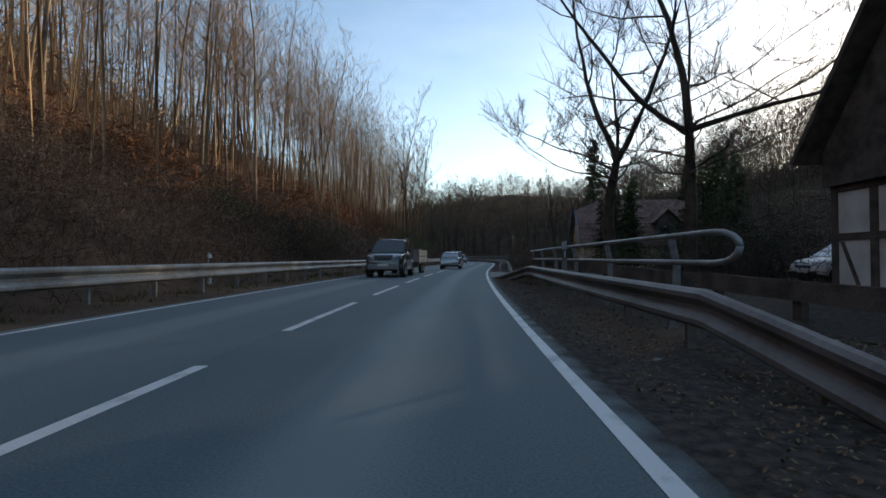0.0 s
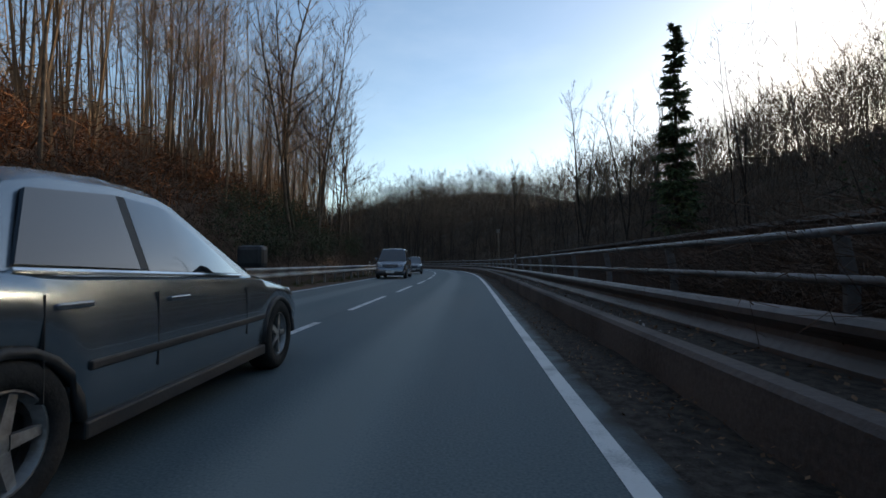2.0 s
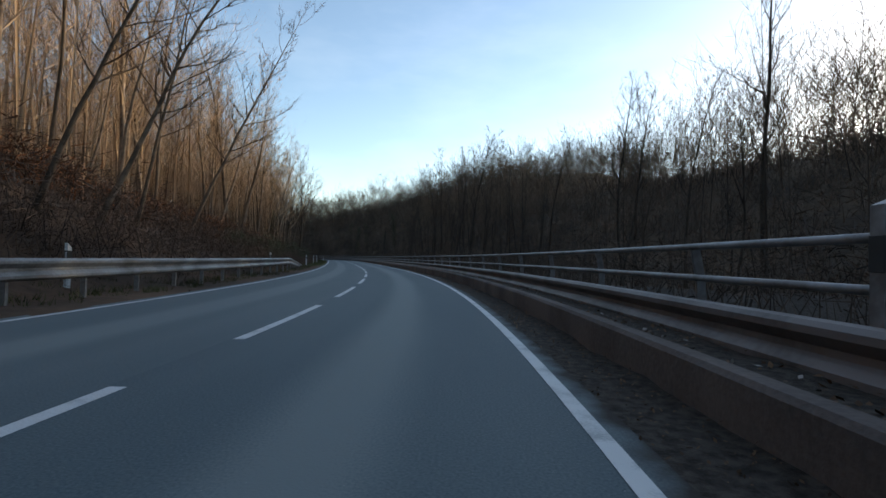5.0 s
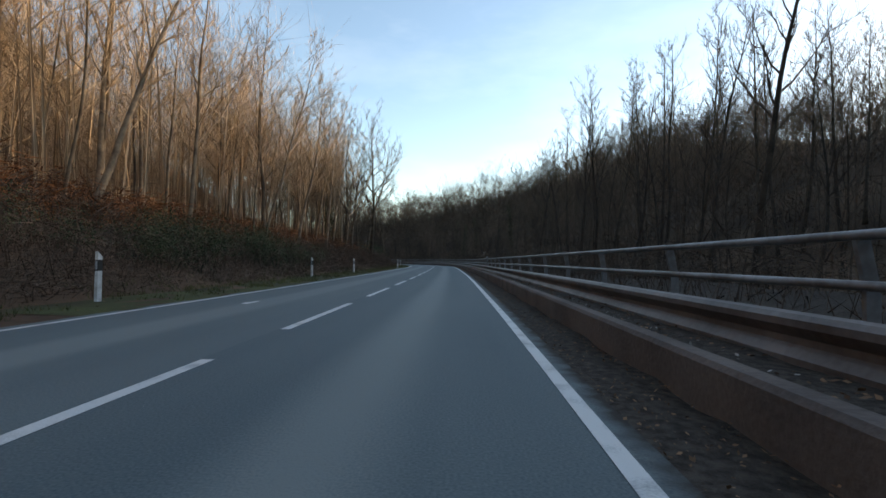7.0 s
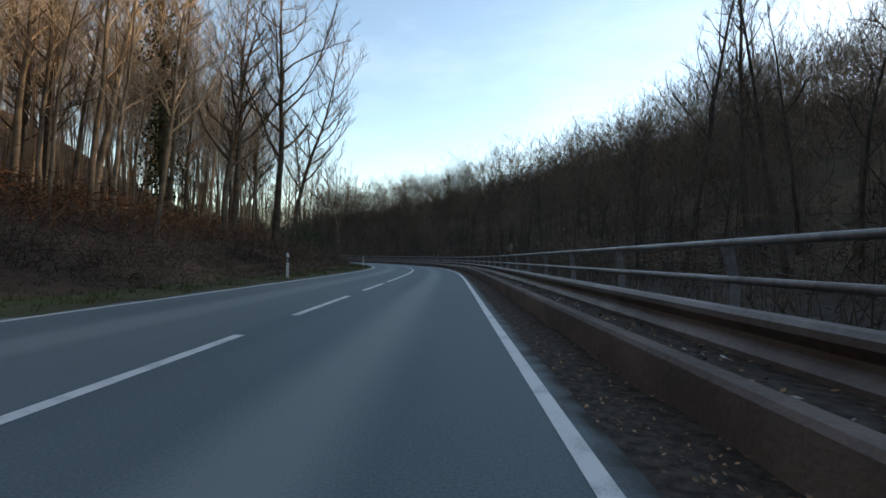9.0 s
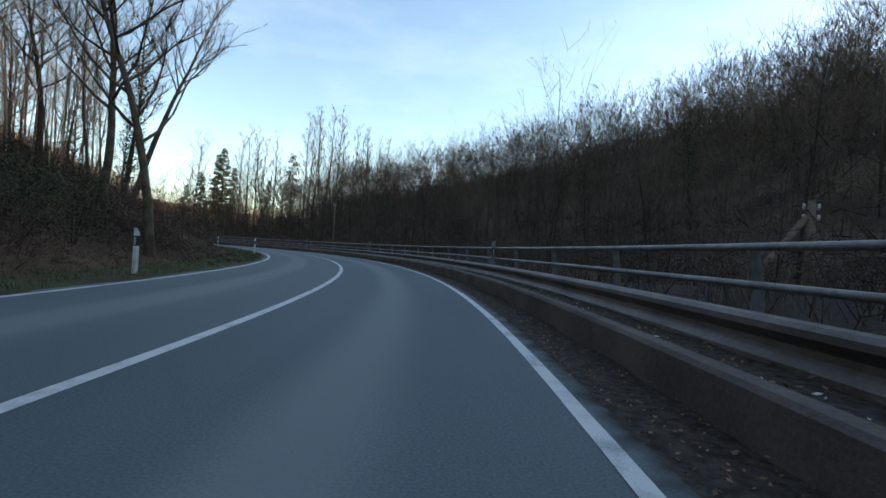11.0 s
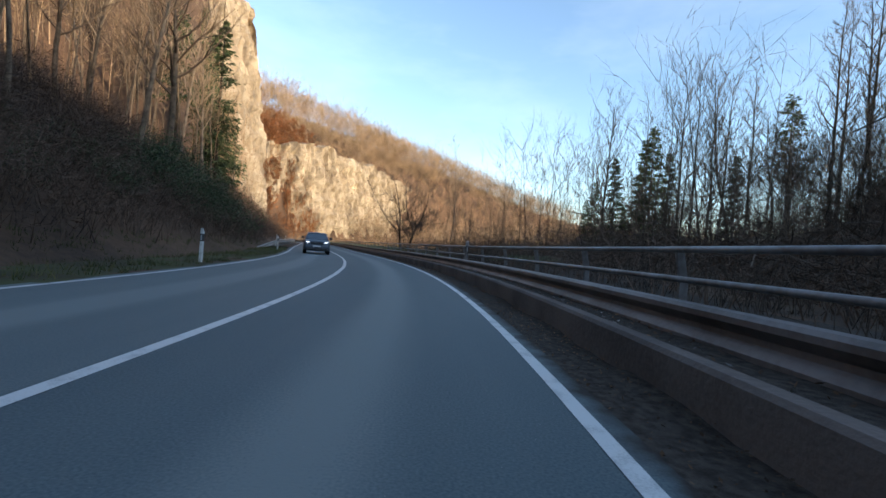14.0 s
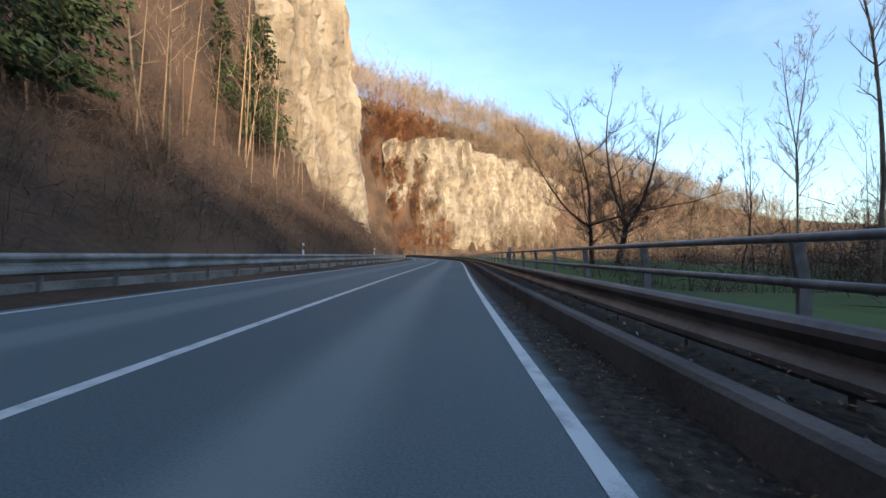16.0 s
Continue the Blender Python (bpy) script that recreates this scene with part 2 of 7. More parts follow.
    l.new(uv.outputs["UV"], ragged.inputs["Vector"])
    edge = n.new("ShaderNodeMapRange")
    edge.inputs["From Min"].default_value, edge.inputs["From Max"].default_value = 3.50, 3.68
    l.new(math_node("ADD", math_node("ABSOLUTE", sep.outputs["X"], None), math_node("MULTIPLY", ragged.outputs["Fac"], 0.5)), edge.inputs["Value"])
    l.new(math_node("MULTIPLY", edge.outputs[0], math_node("GREATER_THAN", sep.outputs["X"], 0.0)), dirt.inputs["Fac"])
    l.new(mix.outputs["Color"], dirt.inputs[1])
    l.new(dirt.outputs["Color"], b.inputs["Base Color"])
    dull = n.new("ShaderNodeMapRange")
    dull.inputs["To Min"].default_value, dull.inputs["To Max"].default_value = 0.32, 0.08
    l.new(math_node("MULTIPLY", edge.outputs[0], math_node("GREATER_THAN", sep.outputs["X"], 0.0)), dull.inputs["Value"])
    l.new(dull.outputs[0], b.inputs["Specular IOR Level"])
    bp = n.new("ShaderNodeBump")
    bp.inputs["Strength"].default_value, bp.inputs["Distance"].default_value = 0.35, 0.01
    l.new(grit.outputs["Fac"], bp.inputs["Height"])
    l.new(bp.outputs["Normal"], b.inputs["Normal"])
    return m


M_ASPHALT = asphalt_material()
M_PAINT = material("road_paint", (0.56, 0.57, 0.56), (0.27, 0.285, 0.285), scale=3.0, fine=60, rough=0.6, spread=(0.25, 0.5))
M_SOIL = material("verge_soil", (0.070, 0.058, 0.048), (0.026, 0.022, 0.018), scale=11.0, fine=60, rough=0.95, bump=0.8)
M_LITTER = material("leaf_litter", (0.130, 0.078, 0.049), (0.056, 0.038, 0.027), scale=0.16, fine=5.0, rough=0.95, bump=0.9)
# the leaf litter again, with the hill's shade put into darker tones
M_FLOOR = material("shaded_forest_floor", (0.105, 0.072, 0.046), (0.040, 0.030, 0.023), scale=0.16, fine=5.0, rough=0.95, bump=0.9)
M_GRASS = island_material("grass_blades", (0.035, 0.055, 0.018), (0.13, 0.12, 0.05))
M_MEADOW = material("meadow", (0.085, 0.12, 0.035), (0.06, 0.075, 0.03), scale=0.12, fine=7.0, rough=0.95, bump=0.6)
M_VERGE = material("verge_turf", (0.072, 0.082, 0.034), (0.050, 0.042, 0.026), scale=0.5, fine=9.0, rough=0.95, bump=0.8)
M_KERB = material("kerb_concrete", (0.150, 0.124, 0.110), (0.090, 0.076, 0.069), scale=0.9, fine=22, rough=0.9, bump=0.5)
M_RAIL = material("weathered_steel", (0.165, 0.14, 0.13), (0.085, 0.068, 0.060), scale=1.1, fine=14, rough=0.55, metal=0.25, bump=0.15)
M_RAILPALE = material("galvanised_steel", (0.30, 0.30, 0.29), (0.15, 0.14, 0.13), scale=1.2, fine=14, rough=0.5, metal=0.35, bump=0.15)
M_PIPE = material("grey_pipe", (0.24, 0.245, 0.25), (0.11, 0.10, 0.095), scale=1.5, fine=12, rough=0.5, metal=0.3, bump=0.15)
M_BARK = material("bark", (0.155, 0.115, 0.080), (0.06, 0.048, 0.036), scale=2.0, fine=14, rough=0.92, bump=0.9, per_object=0.3)
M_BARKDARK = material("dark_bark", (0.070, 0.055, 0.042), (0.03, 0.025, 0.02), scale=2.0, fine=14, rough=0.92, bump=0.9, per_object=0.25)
M_BARKPALE = material("pale_bark", (0.25, 0.185, 0.125), (0.10, 0.075, 0.055), scale=1.4, fine=10, rough=0.9, bump=0.6, per_object=0.3)
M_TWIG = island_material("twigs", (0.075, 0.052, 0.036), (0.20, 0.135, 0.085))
# lighter copies of the twigs above, with low sunlight put into their colour
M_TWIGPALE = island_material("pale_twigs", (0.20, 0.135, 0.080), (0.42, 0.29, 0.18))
M_TWIGSUNLIT = island_material("sunlit_tan_twigs", (0.28, 0.195, 0.12), (0.54, 0.39, 0.255))
# darker copies for the valley side, its shade put into their colour
M_TWIGSHADED = island_material("shaded_dark_twigs", (0.040, 0.032, 0.026), (0.105, 0.080, 0.062))
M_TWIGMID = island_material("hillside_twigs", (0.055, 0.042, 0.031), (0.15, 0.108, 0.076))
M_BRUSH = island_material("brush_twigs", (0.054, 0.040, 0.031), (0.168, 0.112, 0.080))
M_NEEDLE = island_material("needles", (0.027, 0.046, 0.024), (0.095, 0.119, 0.049))
M_EVERGREEN = island_material("evergreen_leaves", (0.026, 0.048, 0.024), (0.090, 0.118, 0.050), rough=0.55)
M_IVY = island_material("ivy_leaves", (0.018, 0.032, 0.010), (0.05, 0.07, 0.022), rough=0.6)
M_DEADLEAF = island_material("dead_leaves", (0.10, 0.035, 0.015), (0.33, 0.14, 0.055))
M_WHITE = material("white_plastic", (0.70, 0.70, 0.68), (0.45, 0.44, 0.41), scale=5, fine=30, rough=0.5, bump=0.05)
M_BLACK = material("black_band", (0.02, 0.02, 0.02), (0.012, 0.012, 0.012), rough=0.5, bump=0.0)
M_REFLECT = material("reflector", (0.42, 0.42, 0.43), (0.3, 0.3, 0.3), rough=0.2, bump=0.0)
M_CHIP = island_material("stone_chips", (0.12, 0.11, 0.10), (0.42, 0.40, 0.37))


# ---- building helpers ----
def mesh_object(name, verts, faces, mats, parent=None, label="", smooth=False, indices=None, uvs=None):
    me = bpy.data.meshes.new(name)
    me.from_pydata([tuple(v) for v in verts], [], faces)
    for m in mats if isinstance(mats, (list, tuple)) else [mats]:
        me.materials.append(m)
    if indices is not None:
        me.polygons.foreach_set("material_index", indices)
    if smooth:
        me.polygons.foreach_set("use_smooth", [True] * len(me.polygons))
    if uvs is not None:
        layer = me.uv_layers.new(name="UVMap")
        loops = np.empty(len(me.loops), int)
        me.loops.foreach_get("vertex_index", loops)
        layer.data.foreach_set("uv", np.asarray(uvs, float)[loops].ravel())
    me.update()
    ob = new(name, me)
    if parent:
        ob.parent = parent
    if label:
        ob["label"] = label
    return ob


def part(name, bm, mat, parent, label="", smooth=False):
    me = bpy.data.meshes.new(name)
    bm.to_mesh(me)
    bm.free()
    for m in mat if isinstance(mat, (list, tuple)) else [mat]:
        me.materials.append(m)
    if smooth:
        me.polygons.foreach_set("use_smooth", [True] * len(me.polygons))
    ob = new(name, me)
    ob.parent = parent
    if label:
        ob["label"] = label
    return ob


def again(ob, name, parent, m):
    """Another part on the same mesh."""
    o = new(name, ob.data)
    o.parent = parent
    o.matrix_basis = m
    return o


def box(bm, x0, x1, y0, y1, z0, z1, bevel=0.0):
    vs = [bm.verts.new((x, y, z)) for x in (x0, x1) for y in (y0, y1) for z in (z0, z1)]
    fs = [bm.faces.new([vs[i] for i in q]) for q in ((0, 1, 3, 2), (4, 6, 7, 5), (0, 4, 5, 1), (2, 3, 7, 6), (0, 2, 6, 4), (1, 5, 7, 3))]
    if bevel:
        edges = list({e for f in fs for e in f.edges})
        bmesh.ops.bevel(bm, geom=edges, offset=bevel, segments=2, affect="EDGES", profile=0.5)
    return vs


def sweep(profile, s0, s1, step=2.0, closed=False, lift=None, caps=False):
    """Verts and faces of a profile of (u, z) drawn along the road."""
    n = max(2, int(round((s1 - s0) / step)) + 1)
    ss = np.linspace(s0, s1, n)
    verts, uvs = [], []
    for s in ss:
        dz = lift(s) if lift else 0.0
        for u, z in profile:
            p = place(s, u, z + dz)
            verts.append(p)
            uvs.append((u, s))
    m = len(profile)
    faces = []
    for a in range(n - 1):
        for b in range(m if closed else m - 1):
            c = (b + 1) % m
            faces.append((a * m + b, a * m + c, (a + 1) * m + c, (a + 1) * m + b))
    if caps:
        faces.append(tuple(range(m)))
        faces.append(tuple((n - 1) * m + b for b in reversed(range(m))))
    return verts, faces, uvs


# ---- ground ----
def axis(lo, hi, fine_lo, fine_hi, fine):
    core = list(np.arange(fine_lo, fine_hi + 0.1, fine))
    step, a = fine, fine_lo
    while a > lo:
        step *= 1.35
        a -= step
        core.insert(0, a)
    step, a = fine, core[-1]
    while a < hi:
        step *= 1.35
        a += step
        core.append(a)
    return np.array(core)


gx, gy = axis(-1900, 1500, -420, 130, 4.0), axis(-1200, 2200, -60, 430, 4.0)
mx, my = [v.ravel() for v in np.meshgrid(gx, gy)]
gs, gu = road_su(mx, my)
gz = ground_height(mx, my, gs, gu)
gz = np.where(np.abs(gu) < 13, np.minimum(gz - np.clip((13 - np.abs(gu)) / 3, 0, 1) * 0.6, gz), gz)
nx = len(gx)
gfaces = [(j * nx + i, j * nx + i + 1, (j + 1) * nx + i + 1, (j + 1) * nx + i) for j in range(len(gy) - 1) for i in range(nx - 1)]
centre_u = gu.reshape(len(gy), nx)[:-1, :-1].ravel()
centre_s = gs.reshape(len(gy), nx)[:-1, :-1].ravel()
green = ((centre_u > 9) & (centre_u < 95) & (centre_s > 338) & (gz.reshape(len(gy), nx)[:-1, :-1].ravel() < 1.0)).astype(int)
# right of the road the ground takes the shade-darkened floor colour
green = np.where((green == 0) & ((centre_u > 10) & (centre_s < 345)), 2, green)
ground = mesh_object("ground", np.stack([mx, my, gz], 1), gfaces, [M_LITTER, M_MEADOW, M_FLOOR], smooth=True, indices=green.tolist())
tagged(ground, "leaf-strewn valley slopes with a green meadow", "ground", kind="structure")


def strip(name, u0, u1, nu, s0, s1, mat, label, seed, rough=0.05, lower=0.0, step=1.0):
    """A verge beside the road that follows the ground, with fine unevenness."""
    us, ss = np.linspace(u0, u1, nu), np.arange(s0, s1 + 0.1, step)
    pts = np.array([place(s, u) for s in ss for u in us])
    su_s, su_u = np.repeat(ss, nu), np.tile(us, len(ss))
    z = ground_height(pts[:, 0], pts[:, 1], su_s, su_u)
    r = np.random.RandomState(seed)
    edge = np.clip((np.abs(su_u) - 3.5) / 0.6, 0, 1)
    if u0 > 0:
        # level ground under the drive
        edge = edge * (1 - np.clip((su_s - 24.2) / 0.8, 0, 1) * np.clip((33.4 - su_s) / 0.8, 0, 1) * np.clip((6.3 - su_u) / 0.5, 0, 1))
    z = z - lower * edge + edge * (bumps(pts[:, 0], pts[:, 1], 1.7, seed) * rough + bumps(pts[:, 0], pts[:, 1], 0.7, seed + 9) * rough * 0.5 + bumps(pts[:, 0], pts[:, 1], 0.31, seed + 4) * rough * 0.3)
    pts[:, 2] = z - 0.012
    faces = [(a * nu + b, a * nu + b + 1, (a + 1) * nu + b + 1, (a + 1) * nu + b) for a in range(len(ss) - 1) for b in range(nu - 1)]
    ob = mesh_object(name, pts, faces, mat, smooth=True)
    return tagged(ob, label, "verge", kind="structure")


strip("verge_left", -15.5, -3.62, 16, -60, 470, M_LITTER, "dark earth bank with fallen leaves beside the road", 5, 0.07)
strip("verge_right", 3.34, 7.0, 15, -20, 400, M_SOIL, "dark soil strip with fallen leaves below the guardrail", 6, 0.05, 0.0, 0.35)
strip("verge_right", 7.0, 15.5, 9, -60, 345, M_SOIL, "dark soil falling away beyond the railing", 6, 0.05)
strip("meadow", 7.0, 15.5, 9, 345, 470, M_MEADOW, "short green meadow below the road", 6, 0.05)
strip("verge_grass_strip", -5.7, -3.60, 5, 147, 337, M_VERGE, "strip of short green grass along the road", 5, 0.05, -0.02)

v, f, uv = sweep([(-3.78, -0.004), (-1.8, 0.0), (0, 0.0), (1.8, 0.0), (3.42, -0.004)], -60, 470, 1.0)
road = mesh_object("road", v, f, M_ASPHALT, uvs=uv)
tagged(road, "worn bluish-grey asphalt country road", "road", kind="structure")
v, f, uv = sweep([(3.14, 0.0015), (3.26, 0.0012)], -60, 470, 1.0)
tagged(mesh_object("edge_line_right", v, f, M_PAINT), "white painted line along the road's edge", "road marking", kind="structure")
v, f, uv = sweep([(-3.56, 0.0015), (-3.44, 0.0018)], -60, 470, 1.0)
tagged(mesh_object("edge_line_left", v, f, M_PAINT), "white painted line along the road's edge", "road marking", kind="structure")
centre_line = tagged(new("centre_line"), "white centre line, dashed and then solid in the bend", "road marking", kind="structure")
DASH0 = -4.165
v, f, uv = sweep([(-0.065, 0.004), (0.065, 0.004)], 199, 470, 1.0)
mesh_object("solid_line", v, f, M_PAINT, centre_line)
for n in range(-9, 34):
    off = 0.11 * math.exp(-((DASH0 + 6 * n + 2 - 64) / 9) ** 2)
    v, f, uv = sweep([(off - 0.065, 0.004), (off + 0.065, 0.004)], DASH0 + 6 * n, DASH0 + 6 * n + 4, 1.0)
    mesh_object("dash", v, f, M_PAINT, centre_line)
# worn blots of paint and tar on the lanes
for s, u, long_, wide_, mat, word in ((34.5, -1.65, 1.0, 0.22, M_PAINT, "paint"), (293.2, -1.96, 0.9, 0.18, M_PAINT, "paint"), (149.6, -2.16, 0.8, 0.2, M_PAINT, "paint"), (133.0, 0.02, 0.8, 0.10, M_SOIL, "tar")):
    ring = []
    for k in range(14):
        a = 6.2832 * k / 14
        r_ = random.uniform(0.6, 1.15)
        ring.append(place(s + math.cos(a) * long_ * r_ / 2, u + math.sin(a) * wide_ * r_ / 2, 0.006))
    tagged(mesh_object("road_blot", ring, [tuple(range(13, -1, -1))], mat), "worn blot of white paint on the asphalt" if word == "paint" else "dark tar patch between the dashes", "road marking", kind="structure")


# ---- barriers ----
BEAM = [(0.0, 0.0), (-0.045, 0.02), (-0.08, 0.05), (-0.08, 0.10), (-0.03, 0.155), (0.0, 0.18), (0.0, 0.23), (-0.03, 0.255), (-0.08, 0.31), (-0.08, 0.36), (-0.045, 0.395), (0.0, 0.41), (0.02, 0.40), (0.012, 0.0)]


def guardrail(name, s0, s1, u, z0, side, mat, label, every=2.0, foot=-0.4, lift=None, flare=None, scale=1.0):
    """A W-beam rail; side is -1 where its face looks to smaller u. lift bends its ends down, flare carries them away from the road."""
    rail = tagged(new(name), label, "guardrail", "guardrails along the road")
    n = max(2, int((s1 - s0) / 1.0) + 1)
    verts, faces, m = [], [], len(BEAM)
    for s in np.linspace(s0, s1, n):
        du, dz = (flare(s) if flare else 0.0), (lift(s) if lift else 0.0)
        for a, b in BEAM:
            verts.append(place(s, u + du + (a if side < 0 else -a), z0 + dz + b * scale))
    for a in range(n - 1):
        for b in range(m):
            c = (b + 1) % m
            faces.append((a * m + b, a * m + c, (a + 1) * m + c, (a + 1) * m + b))
    faces += [tuple(range(m)), tuple((n - 1) * m + b for b in reversed(range(m)))]
    mesh_object("beam", verts, faces, mat, rail)
    bm = bmesh.new()
    w = 0.05
    box(bm, -w, w, -0.03, 0.03, foot, z0 + 0.36)
    box(bm, -0.075, 0.075, -0.04, 0.04, z0 + 0.12, z0 + 0.28)
    first = part("post", bm, mat, rail)
    s, k = s0 + 0.7, 0
    while s < s1 - 0.3:
        du, dz = (flare(s) if flare else 0.0), (lift(s) if lift else 0.0)
        m4 = stand(s, u + du + 0.085 * (1 if side < 0 else -1), min(dz, 0.0))
        if k == 0:
            first.matrix_basis = m4
        else:
            again(first, "post", rail, m4)
        k += 1
        s += every
    return rail


def ends(s0, s1, length, drop):
    return lambda s: -drop * max(0.0, 1 - (s - s0) / length, 1 - (s1 - s) / length) ** 1.0 if (s - s0 < length or s1 - s < length) else 0.0


guardrail("guardrail", -60, 146, -5.0, 0.40, 1, M_RAILPALE, "weathered galvanised steel guardrail along the wooded bank", 2.0,
          lift=lambda s: -0.62 * max(0.0, (s - 131) / 14), flare=lambda s: -0.6 * max(0.0, (s - 131) / 14))
guardrail("guardrail", 334, 470, -5.1, 0.36, 1, M_RAILPALE, "pale galvanised steel guardrail in front of a low concrete kerb", 2.0,
          lift=lambda s: -0.62 * max(0.0, (347 - s) / 12), flare=lambda s: -0.9 * max(0.0, (347 - s) / 12))
guardrail("guardrail", 2.3, 24.2, 4.75, 0.24, -1, M_RAIL, "brown weathered steel guardrail on posts above leaf litter", 2.0,
          lift=lambda s: -0.15 * max(0.0, 6.35 - s) - 0.58 * max(0.0, (s - 20.7) / 3.5), flare=lambda s: -1.05 * max(0.0, (s - 20.7) / 3.5))
guardrail("guardrail", 32.2, 470, 4.85, 0.20, -1, M_RAIL, "brown weathered steel guardrail behind a concrete kerb", 2.0, foot=-0.2, scale=1.05,
          lift=lambda s: -0.60 * max(0.0, (37.4 - s) / 5.2), flare=lambda s: -0.12 * max(0.0, 1 - abs(s - 37.4) / 5))

v, f, uv = sweep([(4.04, -0.25), (4.01, 0.30), (4.04, 0.335), (4.17, 0.34), (4.20, 0.31), (4.24, -0.25)], 38.6, 470, 1.0, caps=True, lift=lambda s: -0.07 * min(1.0, max(0.0, (s - 310) / 25)) - 0.11 * max(0.0, 41.6 - s))
tagged(mesh_object("kerb_wall", v, f, M_KERB), "low dirty concrete kerb wall beside the road", "kerb", kind="structure")
v, f, uv = sweep([(-5.75, -0.25), (-5.75, 0.16), (-5.5, 0.20), (-5.3, 0.18), (-5.28, -0.25)], 345, 470, 1.0, caps=True)
tagged(mesh_object("kerb_wall", v, f, M_RAILPALE), "low pale concrete kerb under the guardrail", "kerb", kind="structure")


v, f, uv = sweep([(4.19, 0.24), (4.40, 0.275), (4.75, 0.27), (5.2, 0.25), (5.7, 0.12), (6.4, -0.7)], 38.8, 470, 0.5, lift=lambda s: -0.16 * min(1.0, max(0.0, (s - 310) / 25)) - 0.11 * max(0.0, 41.6 - s))
for q in v:
    q.z += 0.035 * noise.noise(Vector((q.x * 1.7, q.y * 1.7, 0)))
tagged(mesh_object("kerb_fill", v, f, M_SOIL, smooth=True), "dark soil and debris heaped behind the kerb", "soil", kind="structure")


def tube(points, radii, sides=6, verts=None, faces=None, cap=True):
    """A tube through points, appended to verts and faces."""
    verts = [] if verts is None else verts
    faces = [] if faces is None else faces
    start, n = len(verts), len(points)
    for i, p in enumerate(points):
        p = Vector(p)
        a, b = Vector(points[max(i - 1, 0)]), Vector(points[min(i + 1, n - 1)])
        way = (b - a).normalized()
        side = way.cross(Vector((0, 0, 1)) if abs(way.z) < 0.9 else Vector((1, 0, 0))).normalized()
        up = side.cross(way)
        for k in range(sides):
            t = 6.2832 * k / sides
            verts.append(p + (side * math.cos(t) + up * math.sin(t)) * radii[i])
    for i in range(n - 1):
        for k in range(sides):
            c = (k + 1) % sides
            faces.append((start + i * sides + k, start + i * sides + c, start + (i + 1) * sides + c, start + (i + 1) * sides + k))
    if cap:
        faces.append(tuple(start + k for k in reversed(range(sides))))
        faces.append(tuple(start + (n - 1) * sides + k for k in range(sides)))
    return verts, faces


def pipe_railing(s0, s1, bent_start=False, up=0.0):
    """Two pipes on leaning brackets behind the guardrail; a bent start joins them in a loop."""
    rail = tagged(new("pipe_railing"), "grey steel pipe railing on leaning brackets", "railing", "pipe railings")
    top, low = 1.18 + up, 0.83 + up
    mid, half = (top + low) / 2, (top - low) / 2
    for z, name in ((top, "top_pipe"), (low, "lower_pipe")):
        pts = [place(s, 5.15, z) for s in np.arange(s0, s1 + 0.01, 1.5)]
        if bent_start:
            side = 1 if z > mid else -1
            pts = [place(s0 - 0.5 * math.cos(a), 5.15, mid + side * half * math.sin(a)) for a in (0.0, 0.35, 0.75, 1.15)] + pts
        vv, ff = tube(pts, [0.036] * len(pts), 8)
        mesh_object(name, vv, ff, M_PIPE, rail, smooth=True)
    bm = bmesh.new()
    pts = [(0.02, 0, -0.1), (0.10, 0.0, 0.45), (0.10, 0, 0.80 + up), (0.03, 0, 1.16 + up)]
    for (x0, _, z0), (x1, _, z1) in zip(pts[:-1], pts[1:]):
        vs = [bm.verts.new(q) for q in ((x0 - 0.05, -0.02, z0), (x0 + 0.05, -0.02, z0), (x0 + 0.05, 0.02, z0), (x0 - 0.05, 0.02, z0),
                                        (x1 - 0.05, -0.02, z1), (x1 + 0.05, -0.02, z1), (x1 + 0.05, 0.02, z1), (x1 - 0.05, 0.02, z1))]
        for q in ((0, 1, 5, 4), (1, 2, 6, 5), (2, 3, 7, 6), (3, 0, 4, 7), (3, 2, 1, 0), (4, 5, 6, 7)):
            bm.faces.new([vs[i] for i in q])
    first = part("bracket", bm, M_PIPE, rail)
    for k, s in enumerate(np.arange(s0 + 1.2, s1, 3.0)):
        m4 = stand(s, 5.15)
        if k == 0:
            first.matrix_basis = m4
        else:
            again(first, "bracket", rail, m4)
    return rail


pipe_railing(7.1, 24.2, bent_start=True, up=0.07)
pipe_railing(39.6, 468)


# ---- guide posts ----
def guide_post():
    """A white plastic delineator with a slanted black band and a reflector."""
    post = tagged(new("guide_post"), "white plastic guide post with a black band and reflector", "guide post", "guide posts")

    def outline(z0, z1, grow=0.0):
        bm = bmesh.new()
        prof = [(-0.06, 0.045), (-0.035, -0.05), (0.035, -0.05), (0.06, 0.045), (0.03, 0.06), (-0.03, 0.06)]
        rings = [[bm.verts.new((x * (1 + grow), y * (1 + grow), z - (0.07 * (y - 0.0) / 0.06 if top and z > 0.9 else 0))) for x, y in prof] for z, top in ((z0, False), (z1, z1 > 1.0))]
        for i in range(6):
            j = (i + 1) % 6
            bm.faces.new([rings[0][i], rings[0][j], rings[1][j], rings[1][i]])
        bm.faces.new(rings[1])
        bm.faces.new(list(reversed(rings[0])))
        return bm

    part("shaft", outline(-0.25, 1.02), M_WHITE, post)
    part("band", outline(0.66, 0.90, 0.05), M_BLACK, post, "slanted black band")
    bm = bmesh.new()
    box(bm, -0.022, 0.022, -0.062, -0.05, 0.69, 0.87, 0.004)
    part("reflector", bm, M_REFLECT, post, "small white reflector")
    return post


